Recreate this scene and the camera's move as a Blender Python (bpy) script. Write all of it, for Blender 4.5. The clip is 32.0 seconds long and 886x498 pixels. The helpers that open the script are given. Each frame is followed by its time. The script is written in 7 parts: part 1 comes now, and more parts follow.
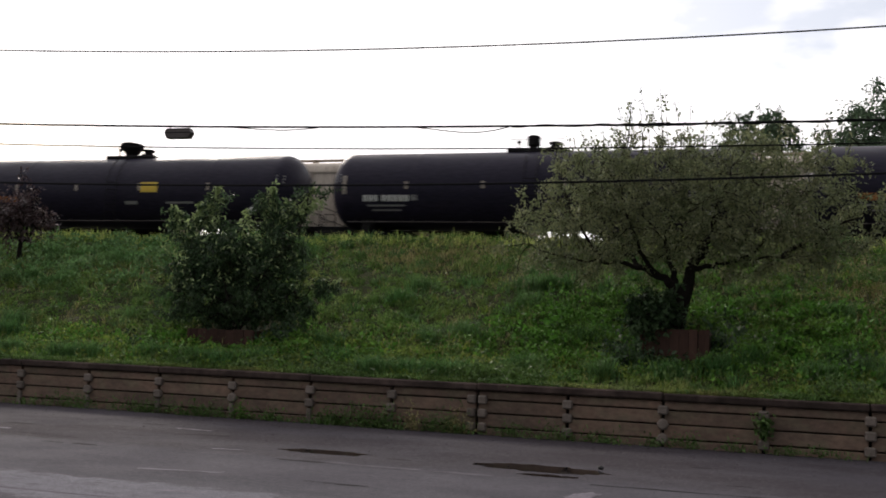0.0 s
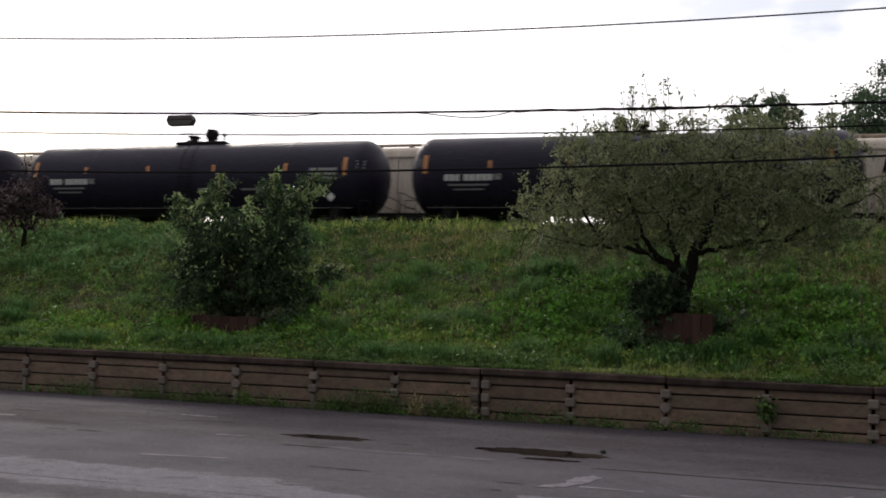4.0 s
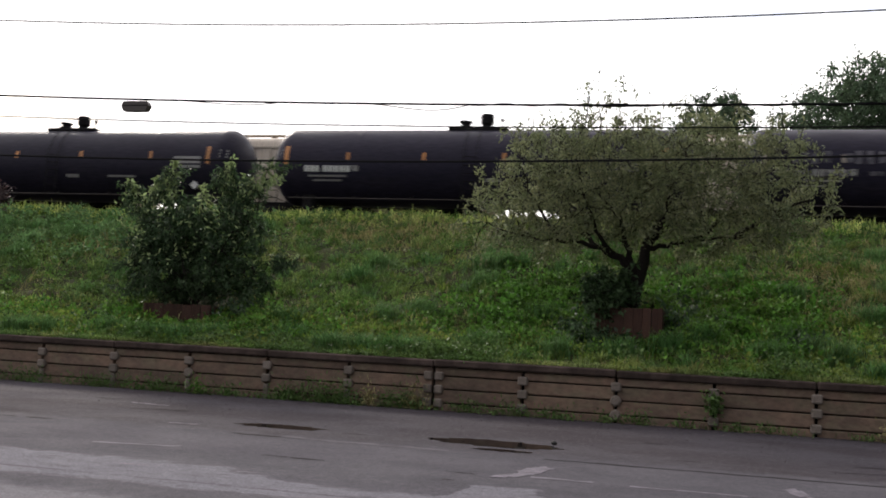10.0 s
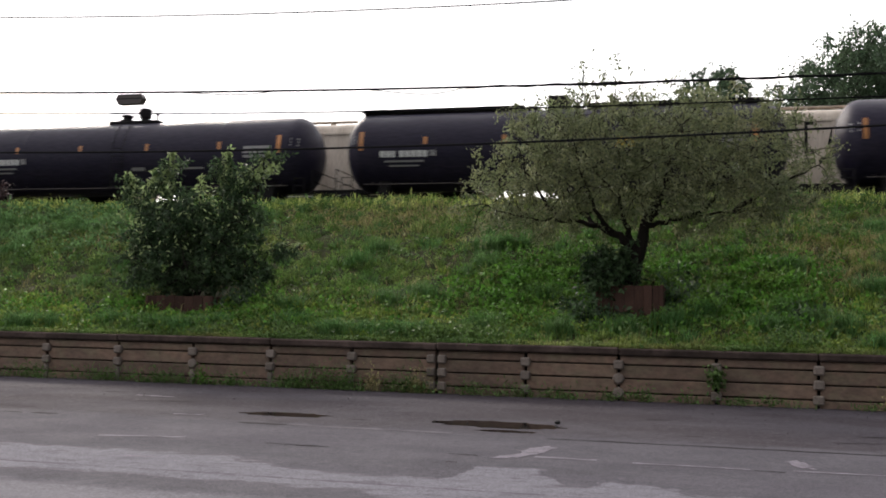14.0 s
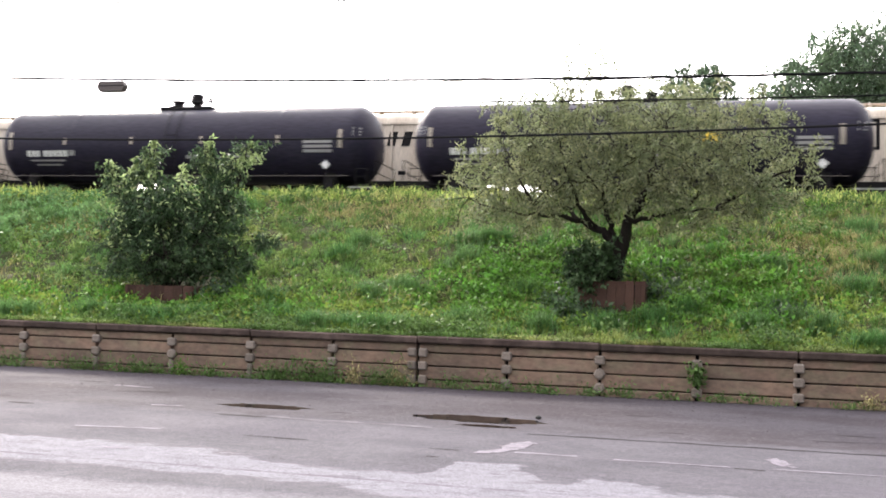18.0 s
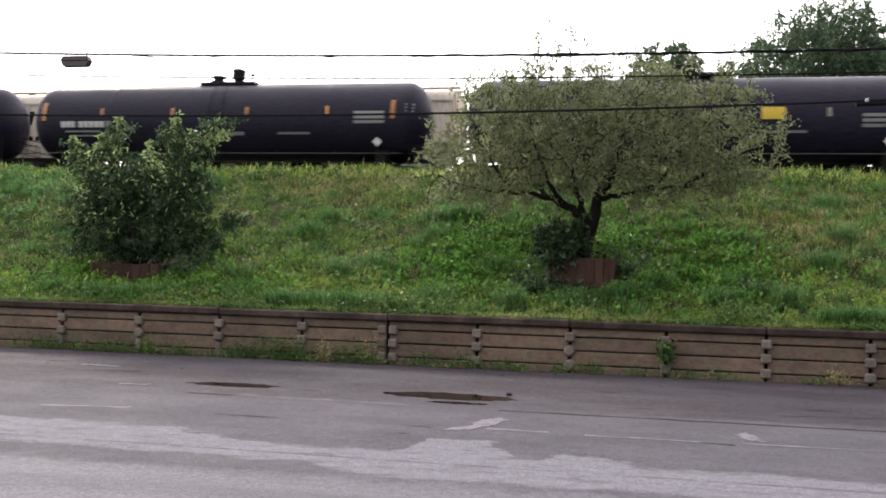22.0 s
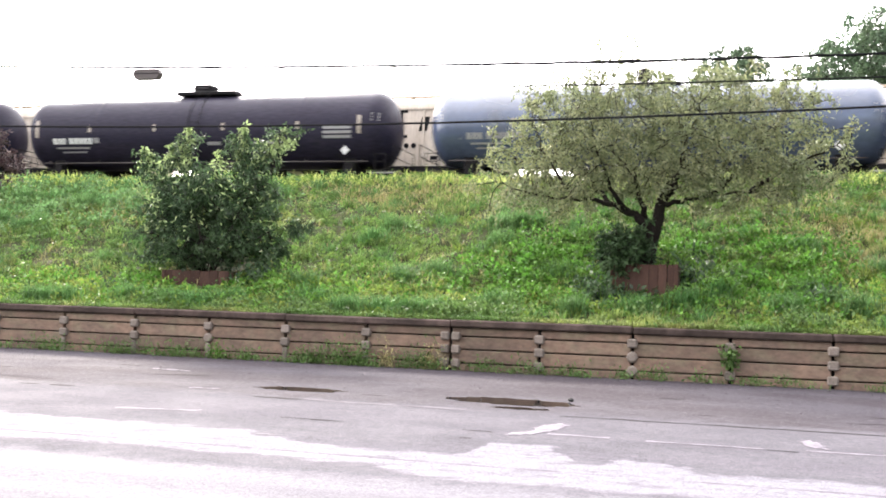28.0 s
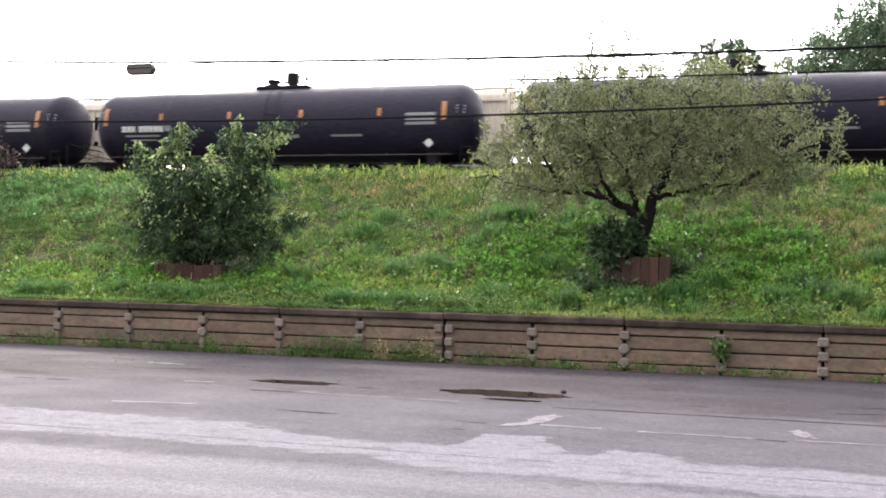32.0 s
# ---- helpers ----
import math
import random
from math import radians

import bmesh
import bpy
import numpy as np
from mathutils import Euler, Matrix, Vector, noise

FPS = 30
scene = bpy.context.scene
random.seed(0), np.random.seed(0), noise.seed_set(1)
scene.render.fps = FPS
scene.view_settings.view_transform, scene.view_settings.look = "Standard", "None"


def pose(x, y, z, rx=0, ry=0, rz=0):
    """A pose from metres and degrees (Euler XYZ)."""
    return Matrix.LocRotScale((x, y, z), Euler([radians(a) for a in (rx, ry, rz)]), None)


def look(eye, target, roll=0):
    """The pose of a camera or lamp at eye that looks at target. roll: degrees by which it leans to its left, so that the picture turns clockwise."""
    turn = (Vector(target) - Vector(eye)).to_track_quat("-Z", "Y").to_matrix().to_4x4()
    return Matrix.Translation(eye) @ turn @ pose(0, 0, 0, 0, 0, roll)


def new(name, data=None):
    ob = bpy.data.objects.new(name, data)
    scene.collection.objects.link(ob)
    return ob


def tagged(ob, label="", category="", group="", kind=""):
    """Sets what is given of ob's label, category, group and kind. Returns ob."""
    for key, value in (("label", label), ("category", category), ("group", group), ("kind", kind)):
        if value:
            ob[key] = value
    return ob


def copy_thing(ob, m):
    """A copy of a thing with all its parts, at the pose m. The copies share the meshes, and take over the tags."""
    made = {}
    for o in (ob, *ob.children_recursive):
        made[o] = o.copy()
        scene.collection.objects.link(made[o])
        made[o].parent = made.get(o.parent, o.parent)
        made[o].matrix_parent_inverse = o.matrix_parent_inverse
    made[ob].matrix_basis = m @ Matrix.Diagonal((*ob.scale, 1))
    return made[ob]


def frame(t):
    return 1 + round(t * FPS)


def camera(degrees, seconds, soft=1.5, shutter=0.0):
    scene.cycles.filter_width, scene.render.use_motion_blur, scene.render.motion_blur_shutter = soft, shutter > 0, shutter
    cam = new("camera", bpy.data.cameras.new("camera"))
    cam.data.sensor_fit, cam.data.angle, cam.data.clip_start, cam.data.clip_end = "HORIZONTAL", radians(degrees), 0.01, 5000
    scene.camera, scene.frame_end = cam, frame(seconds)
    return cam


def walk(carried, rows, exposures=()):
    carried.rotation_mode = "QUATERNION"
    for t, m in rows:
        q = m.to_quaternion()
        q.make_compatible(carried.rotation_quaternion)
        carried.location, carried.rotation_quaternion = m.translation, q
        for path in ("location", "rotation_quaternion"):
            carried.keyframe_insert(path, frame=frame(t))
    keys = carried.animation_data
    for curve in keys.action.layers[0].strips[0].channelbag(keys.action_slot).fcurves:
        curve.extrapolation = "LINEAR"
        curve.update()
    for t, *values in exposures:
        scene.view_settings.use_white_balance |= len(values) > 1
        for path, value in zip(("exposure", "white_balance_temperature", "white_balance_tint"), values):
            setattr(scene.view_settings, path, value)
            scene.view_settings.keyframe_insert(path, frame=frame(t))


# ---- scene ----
cam = camera(46.5, 32.0, soft=1.8, shutter=0.22)
EYE, TILT, LEAN, TURN = 1.6, 6.534, -2.78, 17.17
# seconds, pitch, roll, yaw, shift of the eye
ROWS = [
    (0.0, 0.014, 0.045, -0.018, -0.003, 0.001, 0.002),
    (0.5, -0.070, 0.058, -0.020, -0.006, 0.001, -0.011),
    (1.0, -0.212, 0.084, 0.027, 0.004, 0.009, -0.012),
    (1.5, -0.329, 0.202, 0.095, 0.016, 0.001, -0.021),
    (2.0, -0.507, 0.339, 0.155, 0.022, 0.002, -0.020),
    (2.5, -0.616, 0.455, 0.231, 0.032, 0.009, -0.023),
    (3.0, -0.688, 0.506, 0.276, 0.039, -0.003, -0.017),
    (3.5, -0.741, 0.441, 0.308, 0.050, -0.004, -0.007),
    (5.5, -0.887, 0.145, 0.063, 0.071, -0.038, -0.007),
    (6.0, -0.981, 0.162, -0.182, 0.053, -0.071, -0.001),
    (6.5, -1.049, 0.109, -0.457, 0.043, -0.073, 0.004),
    (7.0, -1.097, 0.042, -0.694, 0.035, -0.090, -0.004),
    (7.5, -1.152, -0.039, -0.972, 0.022, -0.098, 0.004),
    (8.0, -1.177, -0.158, -1.233, 0.018, -0.102, -0.000),
    (8.5, -1.172, -0.294, -1.501, 0.011, -0.108, -0.004),
    (9.0, -1.202, -0.416, -1.780, 0.010, -0.127, -0.007),
    (9.5, -1.220, -0.528, -2.087, -0.002, -0.120, -0.009),
    (10.0, -1.233, -0.609, -2.307, 0.008, -0.124, -0.013),
    (10.5, -1.244, -0.667, -2.552, 0.013, -0.118, -0.022),
    (11.0, -1.258, -0.595, -2.727, 0.024, -0.125, -0.026),
    (11.5, -1.359, -0.352, -2.791, 0.041, -0.143, -0.029),
    (12.0, -1.585, 0.035, -2.756, 0.030, -0.126, -0.016),
    (12.5, -1.781, 0.445, -2.623, 0.033, -0.141, -0.018),
    (13.0, -1.975, 0.829, -2.464, 0.044, -0.153, -0.011),
    (13.5, -2.121, 1.088, -2.350, 0.052, -0.161, -0.001),
    (14.0, -2.162, 1.176, -2.241, 0.072, -0.159, -0.007),
    (14.5, -2.204, 1.210, -2.215, 0.072, -0.155, 0.002),
    (16.5, -2.302, 0.936, -2.097, 0.086, -0.123, 0.008),
    (17.0, -2.382, 0.746, -2.246, 0.087, -0.101, 0.010),
    (17.5, -2.445, 0.535, -2.636, 0.072, -0.091, -0.003),
    (18.0, -2.583, 0.347, -3.200, 0.064, -0.070, 0.010),
    (18.5, -2.701, 0.105, -3.865, 0.058, -0.061, 0.004),
    (19.0, -2.860, -0.057, -4.527, 0.049, -0.040, 0.004),
    (19.5, -3.020, -0.303, -5.190, 0.037, -0.012, -0.004),
    (20.0, -3.223, -0.455, -5.796, 0.036, -0.003, -0.005),
    (20.5, -3.484, -0.489, -6.056, 0.041, 0.009, 0.001),
    (21.0, -3.705, -0.416, -6.017, 0.039, 0.021, -0.001),
    (21.5, -3.769, -0.057, -5.605, 0.043, 0.013, -0.013),
    (22.0, -3.785, 0.326, -4.959, 0.033, 0.014, -0.014),
    (22.5, -3.769, 0.567, -4.310, 0.024, 0.003, -0.011),
    (23.0, -3.657, 0.701, -3.692, 0.011, 0.019, -0.019),
    (23.5, -3.531, 0.697, -3.037, 0.030, 0.018, -0.021),
    (24.0, -3.459, 0.756, -2.352, 0.047, -0.016, -0.013),
    (24.5, -3.356, 0.760, -1.788, 0.052, -0.021, -0.010),
    (25.0, -3.278, 0.767, -1.393, 0.061, -0.024, -0.009),
    (25.5, -3.221, 0.815, -1.225, 0.057, -0.028, -0.010),
    (27.5, -3.345, 0.803, -1.345, 0.054, -0.118, -0.010),
    (28.0, -3.407, 0.706, -1.423, 0.056, -0.190, -0.012),
    (28.5, -3.453, 0.687, -1.492, 0.061, -0.230, -0.012),
    (29.0, -3.501, 0.549, -1.569, 0.056, -0.266, -0.013),
    (29.5, -3.530, 0.611, -1.640, 0.060, -0.300, -0.014),
    (30.0, -3.563, 0.575, -1.708, 0.055, -0.300, -0.016),
    (30.5, -3.589, 0.543, -1.743, 0.053, -0.302, -0.022),
    (31.0, -3.680, 0.621, -1.820, 0.038, -0.299, -0.014),
    (31.5, -3.766, 0.775, -1.833, 0.039, -0.308, -0.010),
    (32.0, -3.787, 0.893, -1.847, 0.042, -0.313, -0.017),
]
EXPOSURES = [(0.0, -0.43, 6500, 14), (3.5, -0.43, 6500, 14), (7.0, -0.44, 6500, 14), (9.0, -0.14, 6500, 14), (11.0, 0.11, 6500, 14), (13.0, 0.18, 6500, 14), (14.5, 0.3, 6500, 14), (16.5, 1.25, 6500, 14), (19.0, 1.76, 6500, 14), (21.0, 1.42, 6500, 14), (22.2, 0.78, 6500, 14), (23.5, 0.55, 6500, 14), (25.5, 1.75, 6500, 14), (28.0, 2.22, 6500, 14), (30.0, 2.32, 6500, 14), (31.0, 2.32, 6500, 14), (32.0, 1.57, 6500, 14)]
walk(cam, [(t, pose(0, 0, 0, 0, 0, TURN) @ pose(x, y, EYE + z) @ pose(0, 0, 0, TILT, LEAN, 0) @ pose(0, 0, 0, 90 + pitch, roll, yaw))
           for t, pitch, roll, yaw, x, y, z in ROWS], EXPOSURES)

# ---- world and sun: bright thin cloud over the tracks, the sun behind it, low over the tracks ----
SUN_TURN, SUN_HEIGHT = radians(40), radians(30)
world = bpy.data.worlds.new("sky")
scene.world = world
world.use_nodes = True
wn, wl = world.node_tree.nodes, world.node_tree.links
wn.clear()
sky = wn.new("ShaderNodeTexSky")
sky.sky_type, sky.sun_disc, sky.sun_elevation, sky.sun_rotation = "NISHITA", False, SUN_HEIGHT, -SUN_TURN
sky.air_density, sky.dust_density = 1.2, 2.0
blue = wn.new("ShaderNodeBackground")
blue.inputs["Strength"].default_value = 0.15
wl.new(sky.outputs[0], blue.inputs["Color"])
cloud = wn.new("ShaderNodeBackground")
cloud.inputs["Color"].default_value = (1.0, 0.98, 0.965, 1)
coord = wn.new("ShaderNodeTexCoord")
# thin cloud glows towards the veiled sun and is duller away from it
toward = wn.new("ShaderNodeVectorMath")
toward.operation = "DOT_PRODUCT"
toward.inputs[1].default_value = (-math.sin(SUN_TURN) * math.cos(SUN_HEIGHT), math.cos(SUN_TURN) * math.cos(SUN_HEIGHT), math.sin(SUN_HEIGHT))
wl.new(coord.outputs["Generated"], toward.inputs[0])
glow = wn.new("ShaderNodeMapRange")
glow.interpolation_type = "SMOOTHSTEP"
for i, v in ((1, -0.7), (2, 0.95), (3, 0.23), (4, 2.0)):
    glow.inputs[i].default_value = v
wl.new(toward.outputs["Value"], glow.inputs[0])
wl.new(glow.outputs[0], cloud.inputs["Strength"])
cmap = wn.new("ShaderNodeMapping")
cmap.inputs["Scale"].default_value = (1.6, 1.6, 4.0)
cmap.inputs["Location"].default_value = (0.35, 0.1, 0.0)
wl.new(coord.outputs["Generated"], cmap.inputs[0])
cnoise = wn.new("ShaderNodeTexNoise")
cnoise.inputs["Scale"].default_value, cnoise.inputs["Detail"].default_value, cnoise.inputs["Roughness"].default_value = 2.2, 6.0, 0.55
wl.new(cmap.outputs[0], cnoise.inputs["Vector"])
cramp = wn.new("ShaderNodeValToRGB")
cramp.color_ramp.elements[0].position, cramp.color_ramp.elements[1].position = 0.37, 0.52
cramp.color_ramp.elements[0].color = (0.32, 0.32, 0.32, 1)
wl.new(cnoise.outputs["Fac"], cramp.inputs[0])
wmix = wn.new("ShaderNodeMixShader")
wl.new(cramp.outputs[0], wmix.inputs[0])
wl.new(blue.outputs[0], wmix.inputs[1])
wl.new(cloud.outputs[0], wmix.inputs[2])
wout = wn.new("ShaderNodeOutputWorld")
wl.new(wmix.outputs[0], wout.inputs[0])

sun_lamp = bpy.data.lights.new("sun", "SUN")
sun_lamp.energy, sun_lamp.angle, sun_lamp.color = 2.1, radians(12), (1.0, 0.93, 0.82)
sun = new("sun", sun_lamp)
sun.matrix_world = look((-60 * math.sin(SUN_TURN), 60 * math.cos(SUN_TURN), 60 * math.tan(SUN_HEIGHT)), (0, 0, 0))


# ---- materials ----
def material(name, color, rough=0.6, metal=0.0, vary=0.25, scale=6.0, second=None, amount=0.4, bump=0.0, bump_scale=30.0,
             stretch=(1, 1, 1), island=0.0, each=0.0, translucent=0.0, rough_vary=0.0, spec=0.5, coat=0.0, third=None, third_scale=1.0, world=False):
    """A node material: base colour with variation at two scales, a second colour for stains or patches, roughness variation and bump."""
    m = bpy.data.materials.new(name)
    m.use_nodes = True
    nodes, links = m.node_tree.nodes, m.node_tree.links
    bsdf = nodes["Principled BSDF"]
    bsdf.inputs["Roughness"].default_value, bsdf.inputs["Metallic"].default_value = rough, metal
    bsdf.inputs["Specular IOR Level"].default_value, bsdf.inputs["Coat Weight"].default_value = spec, coat
    geo = nodes.new("ShaderNodeTexCoord")
    mapping = nodes.new("ShaderNodeMapping")
    mapping.inputs["Scale"].default_value = stretch
    links.new(nodes.new("ShaderNodeNewGeometry").outputs["Position"] if world else geo.outputs["Object"], mapping.inputs[0])

    def noise_at(s, detail=4.0):
        n = nodes.new("ShaderNodeTexNoise")
        n.inputs["Scale"].default_value, n.inputs["Detail"].default_value = s, detail
        links.new(mapping.outputs[0], n.inputs["Vector"])
        return n.outputs["Fac"]

    def mix(fac, a, b, kind="MIX"):
        x = nodes.new("ShaderNodeMix")
        x.data_type, x.blend_type = "RGBA", kind
        for value, socket in ((fac, x.inputs[0]), (a, x.inputs[6]), (b, x.inputs[7])):
            if hasattr(value, "links"):
                links.new(value, socket)
            else:
                socket.default_value = value
        return x.outputs[2]

    def span(value, lo, hi, out_lo, out_hi):
        r = nodes.new("ShaderNodeMapRange")
        for i, v in ((1, lo), (2, hi), (3, out_lo), (4, out_hi)):
            r.inputs[i].default_value = v
        links.new(value, r.inputs[0])
        return r.outputs[0]

    base = (*color, 1)
    big, fine = noise_at(scale), noise_at(scale * 7.3, 6.0)
    out = base
    if second:
        out = mix(span(big, 0.5 - 0.12, 0.5 + 0.18, 0.0, amount), base, (*second, 1))
    if third:
        out = mix(span(noise_at(third_scale, 3.0), 0.47, 0.63, 0.0, 0.85), out, (*third, 1))
    tone = span(fine, 0.25, 0.75, 1 - vary, 1 + vary)
    grey = nodes.new("ShaderNodeCombineColor")
    for i in range(3):
        links.new(tone, grey.inputs[i])
    out = mix(1.0, out, grey.outputs[0], "MULTIPLY")
    if island or each:
        info = nodes.new("ShaderNodeNewGeometry" if island else "ShaderNodeObjectInfo")
        rnd = info.outputs["Random Per Island"] if island else info.outputs["Random"]
        k = island or each
        tone2 = span(rnd, 0, 1, 1 - k, 1 + k)
        grey2 = nodes.new("ShaderNodeCombineColor")
        for i in range(3):
            links.new(tone2, grey2.inputs[i])
        out = mix(1.0, out, grey2.outputs[0], "MULTIPLY")
    if hasattr(out, "links"):
        links.new(out, bsdf.inputs["Base Color"])
    if rough_vary:
        links.new(span(big, 0.3, 0.7, max(0.03, rough - rough_vary), min(1.0, rough + rough_vary)), bsdf.inputs["Roughness"])
    if bump:
        b = nodes.new("ShaderNodeBump")
        b.inputs["Strength"].default_value, b.inputs["Distance"].default_value = bump, 0.02
        links.new(noise_at(bump_scale, 5.0), b.inputs["Height"])
        links.new(b.outputs[0], bsdf.inputs["Normal"])
    if translucent:
        tr = nodes.new("ShaderNodeBsdfTranslucent")
        links.new(out, tr.inputs[0])
        ms = nodes.new("ShaderNodeMixShader")
        ms.inputs[0].default_value = translucent
        links.new(bsdf.outputs[0], ms.inputs[1])
        links.new(tr.outputs[0], ms.inputs[2])
        links.new(ms.outputs[0], nodes["Material Output"].inputs[0])
    return m


